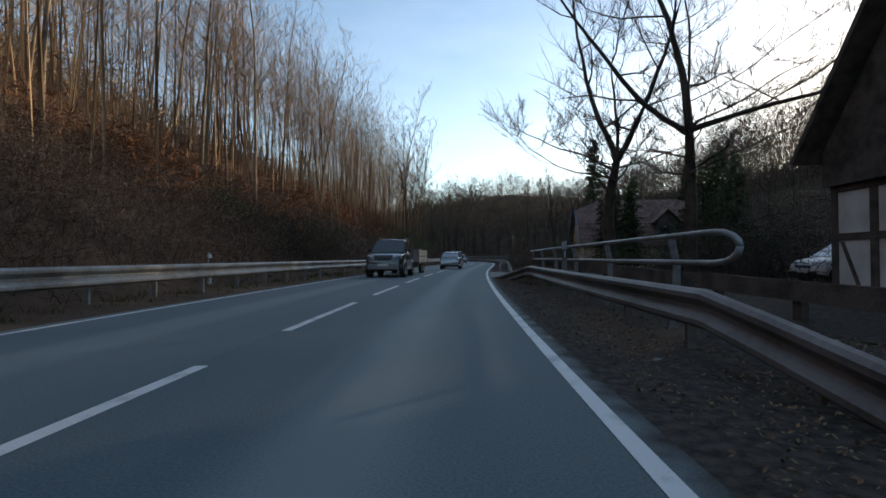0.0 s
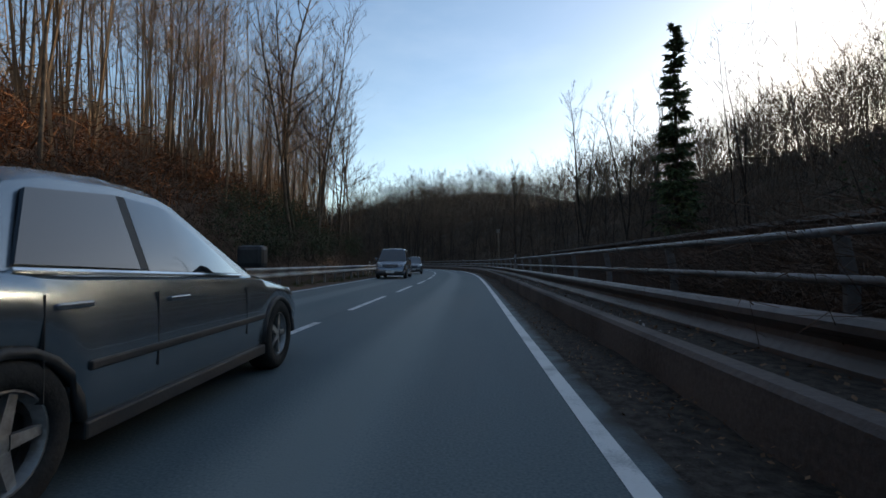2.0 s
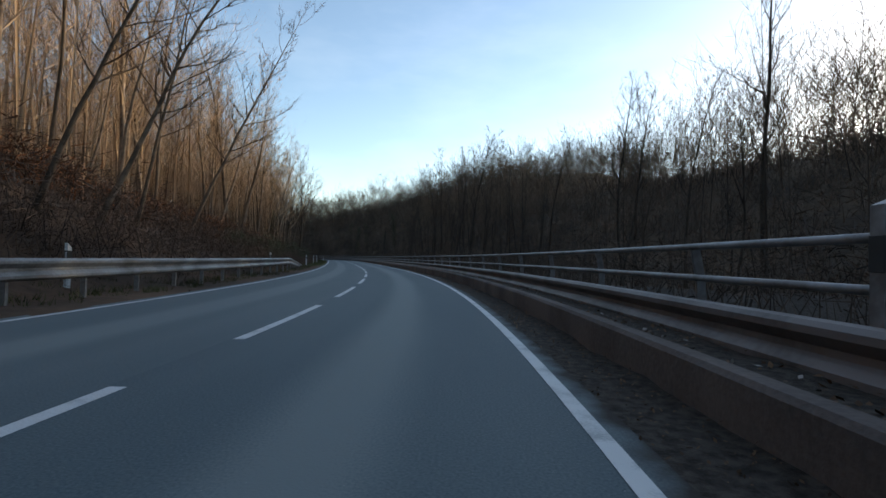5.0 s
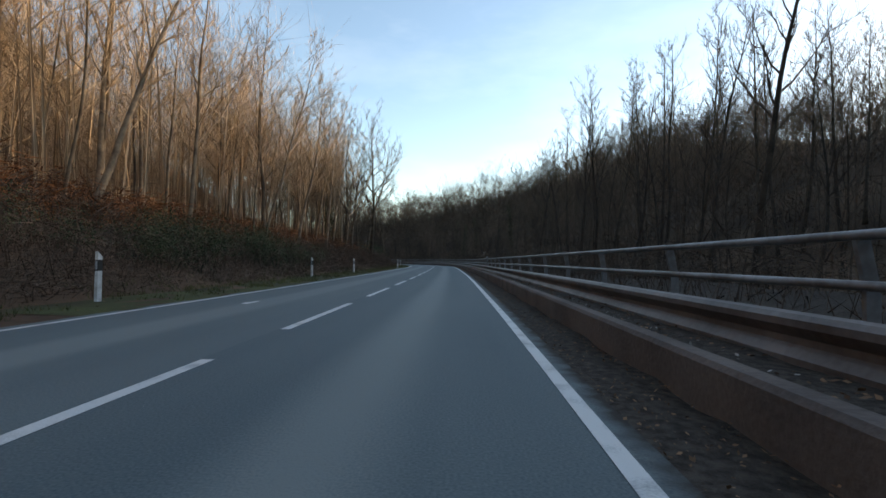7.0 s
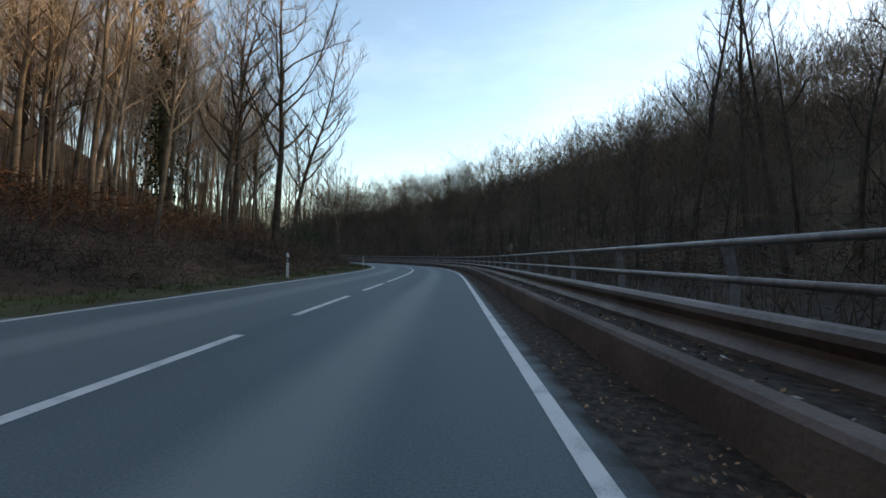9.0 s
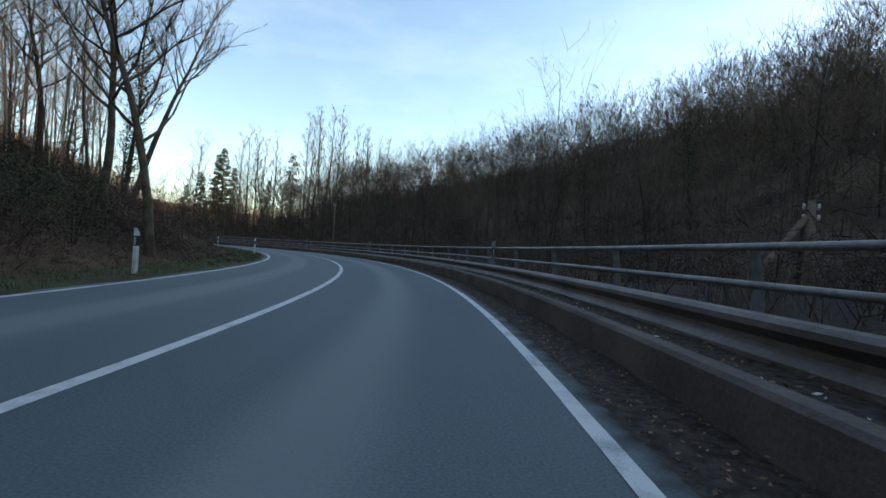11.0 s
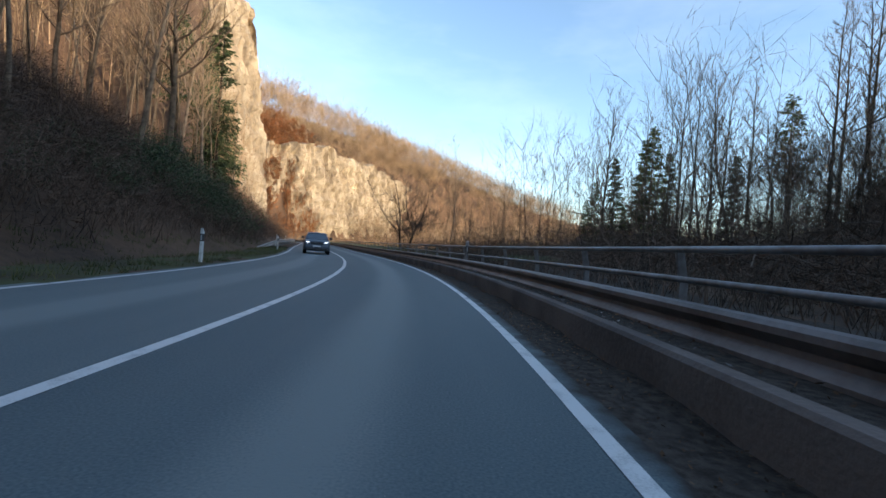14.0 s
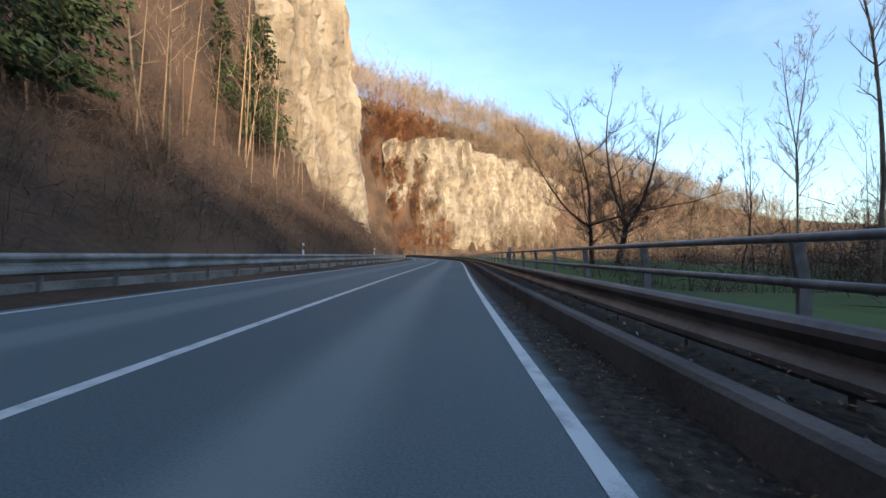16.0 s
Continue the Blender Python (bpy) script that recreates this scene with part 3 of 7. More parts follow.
posts = [(-5.4, 149.4), (-5.4, 164.8), (-5.3, 175.5), (-4.5, 200.4), (-4.4, 234.1), (-4.3, 258.0), (-4.3, 279.5), (-4.3, 293.3), (-4.3, 309.0), (-4.5, 334.0), (-6.2, 17), (-6.3, 86), (-6.3, 110), (-6.4, 132), (-6.6, 368), (-6.6, 392)]
first_post = guide_post()
first_post.matrix_basis = stand(posts[0][1], posts[0][0], height_at(posts[0][1], posts[0][0]))
for u, s in posts[1:]:
    copy_thing(first_post, stand(s, u, height_at(s, u), random.uniform(-8, 8)))


def rail_marker():
    """A short weathered board post clamped on the railing."""
    ob = tagged(new("rail_marker"), "weathered grey guide post clamped onto the railing", "guide post", "rail guide posts")
    bm = bmesh.new()
    vs = box(bm, -0.06, 0.06, -0.05, 0.05, 0.5, 1.42)
    for q in vs:
        if q.co.z > 1 and q.co.x < 0:
            q.co.z -= 0.05
    part("shaft", bm, M_PIPE, ob)
    bm = bmesh.new()
    box(bm, -0.065, 0.065, -0.056, 0.056, 0.95, 1.18, 0.004)
    part("band", bm, M_BLACK, ob, "dark band")
    bm = bmesh.new()
    box(bm, -0.02, 0.02, -0.062, -0.054, 0.96, 1.14, 0.003)
    part("reflector", bm, M_REFLECT, ob)
    return ob


marks = [14.7, 66.3, 101.4, 177.1, 237.6, 261.7, 278.5, 312.6, 362]
first_mark = rail_marker()
first_mark.matrix_basis = stand(marks[0], 5.02)
for s in marks[1:]:
    copy_thing(first_mark, stand(s, 5.02))


# ---- rock faces ----
def rock_material():
    m = bpy.data.materials.new("limestone")
    m.use_nodes = True
    n, l = m.node_tree.nodes, m.node_tree.links
    b = n["Principled BSDF"]
    b.inputs["Roughness"].default_value = 0.9
    tc, mp = n.new("ShaderNodeTexCoord"), n.new("ShaderNodeMapping")
    mp.inputs["Scale"].default_value = (0.45, 0.45, 0.16)
    l.new(tc.outputs["Object"], mp.inputs["Vector"])
    big, small = n.new("ShaderNodeTexNoise"), n.new("ShaderNodeTexNoise")
    big.inputs["Scale"].default_value, big.inputs["Detail"].default_value = 0.55, 9.0
    big.inputs["Roughness"].default_value = 0.62
    small.inputs["Scale"].default_value, small.inputs["Detail"].default_value = 1.1, 9.0
    l.new(mp.outputs["Vector"], big.inputs["Vector"])
    l.new(tc.outputs["Object"], small.inputs["Vector"])
    ramp = n.new("ShaderNodeValToRGB")
    ramp.color_ramp.elements[0].position, ramp.color_ramp.elements[0].color = 0.30, (0.11, 0.078, 0.05, 1)
    ramp.color_ramp.elements[1].position, ramp.color_ramp.elements[1].color = 0.68, (0.42, 0.34, 0.235, 1)
    mid_tone = ramp.color_ramp.elements.new(0.47)
    mid_tone.color = (0.27, 0.205, 0.132, 1)
    l.new(big.outputs["Fac"], ramp.inputs["Fac"])
    # dark upright fissures
    crack, bent, warp = n.new("ShaderNodeTexVoronoi"), n.new("ShaderNodeMixRGB"), n.new("ShaderNodeTexNoise")
    crack.feature = "DISTANCE_TO_EDGE"
    crack.inputs["Scale"].default_value = 0.55
    warp.inputs["Scale"].default_value = 1.2
    bent.inputs["Fac"].default_value = 0.45
    l.new(mp.outputs["Vector"], warp.inputs["Vector"])
    l.new(mp.outputs["Vector"], bent.inputs[1])
    l.new(warp.outputs["Color"], bent.inputs[2])
    l.new(bent.outputs["Color"], crack.inputs["Vector"])
    thin, dark_mix = n.new("ShaderNodeMapRange"), n.new("ShaderNodeMixRGB")
    thin.inputs["From Min"].default_value, thin.inputs["From Max"].default_value = 0.035, 0.0
    thin.inputs["To Max"].default_value = 0.38
    l.new(crack.outputs["Distance"], thin.inputs["Value"])
    l.new(thin.outputs[0], dark_mix.inputs["Fac"])
    dark_mix.inputs[2].default_value = (0.09, 0.07, 0.05, 1)
    l.new(ramp.outputs["Color"], dark_mix.inputs[1])
    l.new(dark_mix.outputs["Color"], b.inputs["Base Color"])
    bp = n.new("ShaderNodeBump")
    bp.inputs["Strength"].default_value, bp.inputs["Distance"].default_value = 0.9, 0.5
    l.new(small.outputs["Fac"], bp.inputs["Height"])
    l.new(bp.outputs["Normal"], b.inputs["Normal"])
    return m


M_ROCK = rock_material()


def cliff(name, line, low, high, label, seed, rough=2.2, step=0.9, batter=None):
    """A rock wall over a plan line (facing its right-hand side when walked), with buttresses, fissures and ledges, and a broken top."""
    pts = [Vector((*p, 0)) for p in line]
    run = [0.0]
    for a, b in zip(pts[:-1], pts[1:]):
        run.append(run[-1] + (b - a).length)
    nu, nv = int(run[-1] / step) + 1, int((max(high) - min(low)) / step) + 1
    verts, faces = [], []
    for i in range(nu):
        q = run[-1] * i / (nu - 1)
        k = max(j for j in range(len(pts) - 1) if run[j] <= q + 1e-6)
        t = (q - run[k]) / (run[k + 1] - run[k])
        base = pts[k].lerp(pts[k + 1], t)
        way = (pts[k + 1] - pts[k]).normalized()
        out_way = Vector((way.y, -way.x, 0))
        lo = low[k] + (low[k + 1] - low[k]) * t
        foot = batter[k] + (batter[k + 1] - batter[k]) * t if batter else 0.0
        hi = high[k] + (high[k + 1] - high[k]) * t + 3.0 * noise.noise(Vector((q * 0.13, seed, 0)))
        for j in range(nv):
            w = j / (nv - 1)
            z = lo + (hi - lo) * w
            buttress = noise.noise(Vector((q * 0.07, z * 0.015, seed + 3.1))) * 3.0
            crack = -abs(noise.noise(Vector((q * 0.22, z * 0.05, seed + 7.7)))) * 2.6 - abs(noise.noise(Vector((q * 0.6, z * 0.11, seed + 17.7)))) * 1.5
            ledge = (noise.noise(Vector((q * 0.05, z * 0.22, seed + 9.2)))) * 0.9
            fine = noise.fractal(Vector((q * 0.5, z * 0.4, seed)), 0.8, 2.1, 4) * 0.8
            lean = -3.0 * w ** 2 + foot * (1 - w) ** 1.2
            off = rough / 2.2 * (buttress + crack + ledge + fine) + lean
            verts.append(base + out_way * off + Vector((0, 0, z)))
    for i in range(nu - 1):
        for j in range(nv - 1):
            faces.append((i * nv + j, (i + 1) * nv + j, (i + 1) * nv + j + 1, i * nv + j + 1))
    back = len(verts)
    for i in range(nu):
        p = verts[i * nv + nv - 1]
        q = run[-1] * i / (nu - 1)
        k = max(j for j in range(len(pts) - 1) if run[j] <= q + 1e-6)
        way = (pts[k + 1] - pts[k]).normalized()
        verts.append(p - Vector((way.y, -way.x, 0)) * 6 + Vector((0, 0, 0.5)))
    for i in range(nu - 1):
        faces.append((i * nv + nv - 1, (i + 1) * nv + nv - 1, back + i + 1, back + i))
    ob = mesh_object(name, verts, faces, M_ROCK)
    return tagged(ob, label, "cliff")


face_a = [tuple(place(s, u).xy) for s, u in ((356, -25), (372, -22), (390, -20.5), (406, -17.5), (419, -14.5), (425, -18), (430, -32), (434, -50))]
cliff("cliff", face_a, [12, 11, 10, 8, 5, 2, 0, 0], [50, 52, 52, 54, 55, 54, 52, 50], "sunlit beige limestone cliff rising above the wooded slope", 2.0, batter=[0, 0, 1, 2, 3, 7, 9, 9])
cliff("cliff", [(-290, 226), (-299, 239), (-306, 246), (-318, 256), (-328, 263), (-340, 273), (-352, 282), (-370, 292), (-388, 304)], [3] * 9, [38, 43, 44, 42, 43, 42, 41, 39, 36], "pale limestone rock face lit by low sun", 5.0, 3.4)


# ---- trees ----
def curve_points(a, way, length, n, bend, rng, wobble):
    pts, p, w = [Vector(a)], Vector(a), Vector(way).normalized()
    for i in range(n):
        w = (w + Vector((rng.uniform(-1, 1), rng.uniform(-1, 1), rng.uniform(-1, 1))) * wobble + Vector((0, 0, bend))).normalized()
        p = p + w * (length / n)
        pts.append(p.copy())
    return pts


def sliver(verts, faces, a, b, width, rng):
    """One hair-thin twig as a narrow triangle."""
    way = b - a
    side = way.cross(Vector((rng.uniform(-1, 1), rng.uniform(-1, 1), rng.uniform(-1, 1))))
    if side.length < 1e-5:
        return
    side = side.normalized() * width / 2
    k = len(verts)
    verts.extend((a - side, a + side, b))
    faces.append((k, k + 1, k + 2))


def spray(verts, faces, pts, count, length, width, rng, up=0.5):
    for _ in range(count):
        i = rng.randrange(max(1, len(pts) // 3), len(pts))
        a = pts[i - 1].lerp(pts[i], rng.random())
        way = (pts[i] - pts[i - 1]).normalized() * 0.9 + Vector((rng.uniform(-1, 1), rng.uniform(-1, 1), rng.uniform(-0.6, 1) * 0.8 + up * 0.4))
        sliver(verts, faces, a, a + way.normalized() * length * rng.uniform(0.5, 1.2), width, rng)


def bare_tree(seed, height, radius, start, spread, limbs, subs, twigs, bark, twig_mat, label, lean=0.05, fork=(), sides=7, up=0.5):
    """A leafless tree: a tapered trunk, limbs, branches and fine twigs."""
    rng = random.Random(seed)
    tree = tagged(new("tree"), label, "tree", "bare trees")
    tv, tf, cv, cf = [], [], [], []
    way = Vector((rng.uniform(-lean, lean), rng.uniform(-lean, lean), 1))
    trunk = curve_points((0, 0, -0.6), way, height * (0.36 if fork else 0.97) + 0.6, 12, 0.05, rng, 0.075)
    n = len(trunk)
    end = 0.5 if fork else 0.08
    radii = [radius * (1.35 if i == 0 else 1.0) * (1 - (1 - end) * (i / (n - 1)) ** 0.9) for i in range(n)]
    tube(trunk, radii, sides, tv, tf)
    stems = []
    if fork:
        for way, length, share, bend, drop in fork:
            st = curve_points(trunk[-1] - Vector((0, 0, drop)), way, length, 10, bend, rng, 0.17)
            tube(st, [radius * share * (1 - 0.92 * (i / (len(st) - 1)) ** 0.8) + 0.006 for i in range(len(st))], 6, cv, cf)
            stems.append((st, 0.12, radius * share * 0.9))
    stems.append((trunk, start, radius))
    for j in range(limbs):
        stem, first, r0 = stems[j % len(stems)]
        q = first + (0.98 - first) * ((j // len(stems)) + rng.random()) / max(1, limbs // len(stems))
        q = min(q, 0.985)
        i = min(int(q * (len(stem) - 1)), len(stem) - 2)
        a = stem[i].lerp(stem[i + 1], q * (len(stem) - 1) - i)
        az = 2.4 * j + rng.uniform(-0.5, 0.5)
        out_len = spread * (1.05 - 0.62 * q) * rng.uniform(0.5, 1.25)
        limb = curve_points(a, (math.cos(az), math.sin(az), up + 0.6 * q), out_len, 5, 0.06 if fork else 0.12, rng, 0.30 if fork else 0.24)
        rl = max(0.012, r0 * (1 - 0.85 * q) * 0.5)
        tube(limb, [rl * (1 - 0.8 * k / 5) for k in range(6)], 4, cv, cf, cap=False)
        spray(cv, cf, limb, twigs, out_len * 0.30, 0.017, rng)
        for _ in range(subs):
            k = rng.randrange(1, 5)
            b = limb[k].lerp(limb[k + 1], rng.random())
            w = (limb[k + 1] - limb[k]).normalized() + Vector((rng.uniform(-1, 1), rng.uniform(-1, 1), rng.uniform(-0.2, 0.9)))
            sub = curve_points(b, w, out_len * rng.uniform(0.3, 0.55), 3, 0.1, rng, 0.22)
            tube(sub, [max(0.008, rl * 0.45) * (1 - 0.75 * k2 / 3) for k2 in range(4)], 3, cv, cf, cap=False)
            spray(cv, cf, sub, twigs, out_len * 0.24, 0.014, rng)
            for _ in range(2):
                k3 = rng.randrange(1, 3)
                c = sub[k3].lerp(sub[k3 + 1], rng.random())
                w3 = (sub[k3 + 1] - sub[k3]).normalized() + Vector((rng.uniform(-1, 1), rng.uniform(-1, 1), rng.uniform(-0.3, 0.8)))
                shoot = curve_points(c, w3, out_len * rng.uniform(0.16, 0.32), 3, 0.08, rng, 0.2)
                tube(shoot, [0.009, 0.008, 0.006, 0.003], 3, cv, cf, cap=False)
                spray(cv, cf, shoot, max(4, twigs // 2), out_len * 0.15, 0.012, rng)
    mesh_object("trunk", tv, tf, bark, tree, smooth=True)
    mesh_object("crown", cv, cf, twig_mat, tree)
    return tree


def conifer(seed, height, spread, label, bare=0.15, thin=1.0):
    rng = random.Random(seed)
    tree = tagged(new("conifer"), label, "conifer", "conifers")
    tv, tf = tube([Vector((0, 0, -0.5)), Vector((0.05, 0, height * 0.5)), Vector((0, 0.05, height))], [height * 0.013, height * 0.008, 0.02], 7)
    mesh_object("trunk", tv, tf, M_BARKDARK, tree, smooth=True)
    cv, cf = [], []
    z = height * bare
    while z < height * 0.985:
        q = (z - height * bare) / (height * (1 - bare))
        reach = spread * (1 - q) ** 0.75 * rng.uniform(0.7, 1.12) + 0.12
        level = z
        for k in range(7):
            a = rng.uniform(0, 6.283)
            z = level + rng.uniform(-0.3, 0.3)
            way = Vector((math.cos(a), math.sin(a), -0.22 + 0.5 * q))
            tip = Vector((0, 0, z)) + way * reach
            sliver(cv, cf, Vector((0, 0, z)), tip, 0.05, rng)
            for _ in range(int((7 + 9 * (1 - q)) * thin)):
                f0 = rng.uniform(0.15, 1.0)
                c = Vector((0, 0, z)) + way * reach * f0 + Vector((rng.uniform(-1, 1), rng.uniform(-1, 1), rng.uniform(-0.9, 0.3))) * 0.18 * reach ** 0.6
                d1 = (way + Vector((rng.uniform(-0.8, 0.8), rng.uniform(-0.8, 0.8), rng.uniform(-0.9, 0.1)))).normalized() * rng.uniform(0.22, 0.55)
                sliver(cv, cf, c, c + d1, rng.uniform(0.12, 0.24), rng)
        z = level + height * 0.022 + 0.1
    mesh_object("crown", cv, cf, M_NEEDLE, tree)
    return tree


def put(proto, used, s, u, z=None, size=1.0, turn=None, rng=random, sink=0.0):
    """The prototype itself the first time, a copy after that."""
    p = place(s, u)
    put_xy(proto, used, p.x, p.y, z, size, turn, rng, sink)


def put_xy(proto, used, x, y, z=None, size=1.0, turn=None, rng=random, sink=0.0):
    if z is None:
        z = float(ground_height([x], [y])[0])
    m = pose(x, y, z - sink, 0, 0, rng.uniform(0, 360) if turn is None else turn) @ Matrix.Scale(size, 4)
    if proto.name not in used:
        used.add(proto.name)
        proto.matrix_basis = m
    else:
        o = copy_thing(proto, Matrix.Identity(4))
        o.matrix_basis = m


USED = set()
slim = [bare_tree(10 + i, h, r, 0.40, 3.6, 18, 3, 8, M_BARKPALE, M_TWIGPALE, "tall slender leafless beech on the slope", lean=0.16, up=0.65)
        for i, (h, r) in enumerate(((21, 0.12), (18, 0.10), (23, 0.14), (16, 0.085), (19.5, 0.11)))]
broad = [bare_tree(30 + i, h, r, 0.30, 6.6, 24, 4, 12, M_BARK, M_TWIG, "broad leafless tree with spreading limbs", lean=0.07)
         for i, (h, r) in enumerate(((18, 0.24), (16, 0.2), (20, 0.28)))]
# the valley's shade is put into the dark tones of these trees
dark = [bare_tree(50 + i, h, r, 0.36, 3.6, 18, 3, 10, M_BARKDARK, M_TWIGSHADED, "leafless valley tree with shade put into its dark tones", lean=0.06, up=0.8)
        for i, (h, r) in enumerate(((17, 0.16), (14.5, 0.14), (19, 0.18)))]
# the low sun is put into these trees' tan twig colour
golden = [bare_tree(130 + i, h, r, 0.34, 5.0, 22, 4, 9, M_BARKPALE, M_TWIGSUNLIT, "tall leafless tree with the low sun put into its tan twigs", lean=0.10, up=0.85)
          for i, (h, r) in enumerate(((20, 0.19), (17.5, 0.16), (22, 0.21), (18.5, 0.14)))]
airy = [bare_tree(140 + i, h, r, 0.30, 4.3, 24, 3, 9, M_BARK, M_TWIG, "slender leafless tree with a wide airy crown at the wood's edge", lean=0.10, up=0.55)
        for i, (h, r) in enumerate(((19, 0.13), (17, 0.12), (20.5, 0.15)))]
tall = [bare_tree(150 + i, h, r, 0.38, 4.4, 26, 4, 10, M_BARKDARK, M_TWIGMID, "tall leafless riverside tree with a rounded crown", lean=0.05, up=0.95)
        for i, (h, r) in enumerate(((24, 0.22), (22, 0.20), (26, 0.24)))]
fan_tree = bare_tree(155, 27, 0.30, 0.16, 9.5, 34, 5, 11, M_BARKDARK, M_TWIGMID, "large leafless tree with a broad fan of rising limbs", lean=0.03, up=1.15, sides=9)
rusty = [bare_tree(160 + i, 12, 0.15, 0.22, 5.2, 22, 5, 16, M_BARK, M_DEADLEAF, "beech holding its orange dead leaves on the rocky slope", lean=0.08, up=0.5) for i in range(2)]
FORKS = (
    [((-0.5, 0.1, 1), 10.5, 0.43, 0.02, 0), ((0.42, -0.1, 1), 10, 0.43, 0.03, 0.1), ((0.05, 0.5, 1), 7, 0.27, 0.03, 0.1), ((-1, 0.1, 0.5), 5.5, 0.19, 0.01, 0.5), ((1, 0.2, 0.5), 5, 0.17, 0.0, 0.4), ((-0.9, -0.3, 0.25), 5, 0.16, -0.02, 1.0)],
    [((0.02, 0.1, 1), 10.5, 0.53, 0.02, 0), ((-0.85, 0.1, 0.65), 10, 0.39, 0.10, 0.2), ((1, 0, 0.42), 10.5, 0.39, 0.05, 0.1), ((0.7, 0.5, 0.7), 6, 0.20, 0.02, 0), ((0.9, -0.4, 0.1), 4.5, 0.16, 0.03, 1.6), ((-0.4, -0.6, 0.8), 6, 0.22, 0.05, 0)])
big = [bare_tree(70 + i, h, r, 0.72, 4.4, 49, 6, 13, M_BARKDARK, M_TWIGSHADED, "large old leafless tree with crooked limbs", lean=0.02, fork=FORKS[i], sides=9, up=0.15)
       for i, (h, r) in enumerate(((15.0, 0.34), (15.5, 0.28)))]
firs = [conifer(90, 19, 2.0, "narrow dark ivy-green conifer", 0.08, 3.0), conifer(91, 22, 3.4, "dark green spruce in the valley", 0.10, 2.6), conifer(92, 16, 2.6, "dark green spruce with bare lower trunk", 0.45), conifer(93, 15, 4.0, "bushy yellow-green evergreen on the rocky slope", 0.16, 2.4)]


def leafed(tree, seed, count, size, mat, label):
    """Leaves hung about the branches of a tree."""
    r = random.Random(seed)
    crown = next(c for c in tree.children if c.name.startswith("crown"))
    line = [q.co.copy() for q in crown.data.vertices]
    cv, cf = [], []
    for _ in range(count):
        c = r.choice(line) + Vector((r.gauss(0, 1), r.gauss(0, 1), r.gauss(0, 1))) * 0.22
        a = Vector((r.uniform(-1, 1), r.uniform(-1, 1), r.uniform(-1, 0.4))).normalized() * r.uniform(0.6, 1.3) * size
        b = a.cross(Vector((r.uniform(-1, 1), r.uniform(-1, 1), r.uniform(-1, 1)))).normalized() * a.length * 0.55
        k = len(cv)
        cv.extend((c - a, c + b, c + a, c - b))
        cf.append((k, k + 1, k + 2, k + 3))
    mesh_object("leaves", cv, cf, mat, tree, label)


for k, tree in enumerate(rusty):
    leafed(tree, 170 + k, 2600, 0.13, M_DEADLEAF, "curled orange dead leaves")

rng = random.Random(4)
# single trees that stand out
put_xy(big[0], USED, 9.6, 23.9, size=1.0, turn=0)
put_xy(big[1], USED, 10.9, 18.8, size=1.0, turn=0)
put_xy(firs[0], USED, 24.0, 75.0, size=1.02)
for x, y, h in ((20.6, 84.2, 19), (22.6, 81.8, 18.5), (23.8, 82.3, 18), (25.7, 83, 19), (28.2, 84.5, 18), (25.6, 99, 19), (33, 101, 19), (21, 136, 17.5), (-6.4, 200.7, 18), (-7.5, 196, 18.5), (-4, 204, 17.5), (-1, 190, 18), (3, 186, 19)):
    put_xy(rng.choice(dark), USED, x, y, size=h / 17 * 0.95)
def ivied(tree, radius, z0, z1, seed, count=900):
    """Ivy leaves wound about the trunk."""
    r = random.Random(seed)
    trunk = next(c for c in tree.children if c.name.startswith("trunk"))
    line = [q.co.copy() for q in trunk.data.vertices]
    cv, cf = [], []
    while len(cf) < count:
        z = r.uniform(z0, z1)
        p = min(line, key=lambda q: abs(q.z - z) + r.uniform(0, 0.8))
        c = p + Vector((r.gauss(0, 1), r.gauss(0, 1), r.gauss(0, 1.6))) * radius
        a = Vector((r.uniform(-1, 1), r.uniform(-1, 1), r.uniform(-1, 0.4))).normalized() * r.uniform(0.06, 0.13)
        b = a.cross(Vector((r.uniform(-1, 1), r.uniform(-1, 1), r.uniform(-1, 1)))).normalized() * a.length * 0.6
        k = len(cv)
        cv.extend((c - a, c + b, c + a, c - b))
        cf.append((k, k + 1, k + 2, k + 3))
    mesh_object("ivy", cv, cf, M_IVY, tree, "dark green ivy")


ivy_tree = bare_tree(77, 21, 0.30, 0.42, 7.0, 26, 6, 16, M_BARK, M_TWIG, "tall leafless tree with dark ivy on its trunk", lean=0.05)
ivied(ivy_tree, 0.46, 1.5, 15.0, 7, 3600)
green_tree = bare_tree(79, 15, 0.18, 0.45, 3.6, 18, 3, 10, M_BARKDARK, M_TWIGMID, "leafless hillside tree wrapped in green ivy", lean=0.06)
ivied(green_tree, 0.42, 1.0, 12.0, 8, 1500)
old_tree = bare_tree(78, 24, 0.36, 0.50, 8.0, 16, 6, 14, M_BARK, M_TWIG, "tall old leafless tree leaning over the bank", lean=0.04, sides=9, up=0.6)
put_xy(ivy_tree, USED, -44, 198, size=1.1, turn=60)
copy_thing(ivy_tree, Matrix.Identity(4)).matrix_basis = pose(-87.0, 243.5, float(ground_height([-87.0], [243.5])[0]), 0, 7, 53) @ Matrix.Scale(1.05, 4)
USED.add(old_tree.name)
old_tree.matrix_basis = pose(-83.5, 242.5, float(ground_height([-83.5], [242.5])[0]), 0, 9, 53)
for x, y, h in ((-50, 276, 0.95), (-47, 281, 0.88), (-34.3, 274.3, 1.0), (-25, 276, 0.6), (-39, 276, 0.55), (-25.5, 291, 0.65), (-55, 283, 0.9)):
    put_xy(green_tree, USED, x, y, size=h)
put_xy(broad[2], USED, -46.5, 206, size=1.1)
put_xy(broad[1], USED, -46.5, 213, size=1.35)
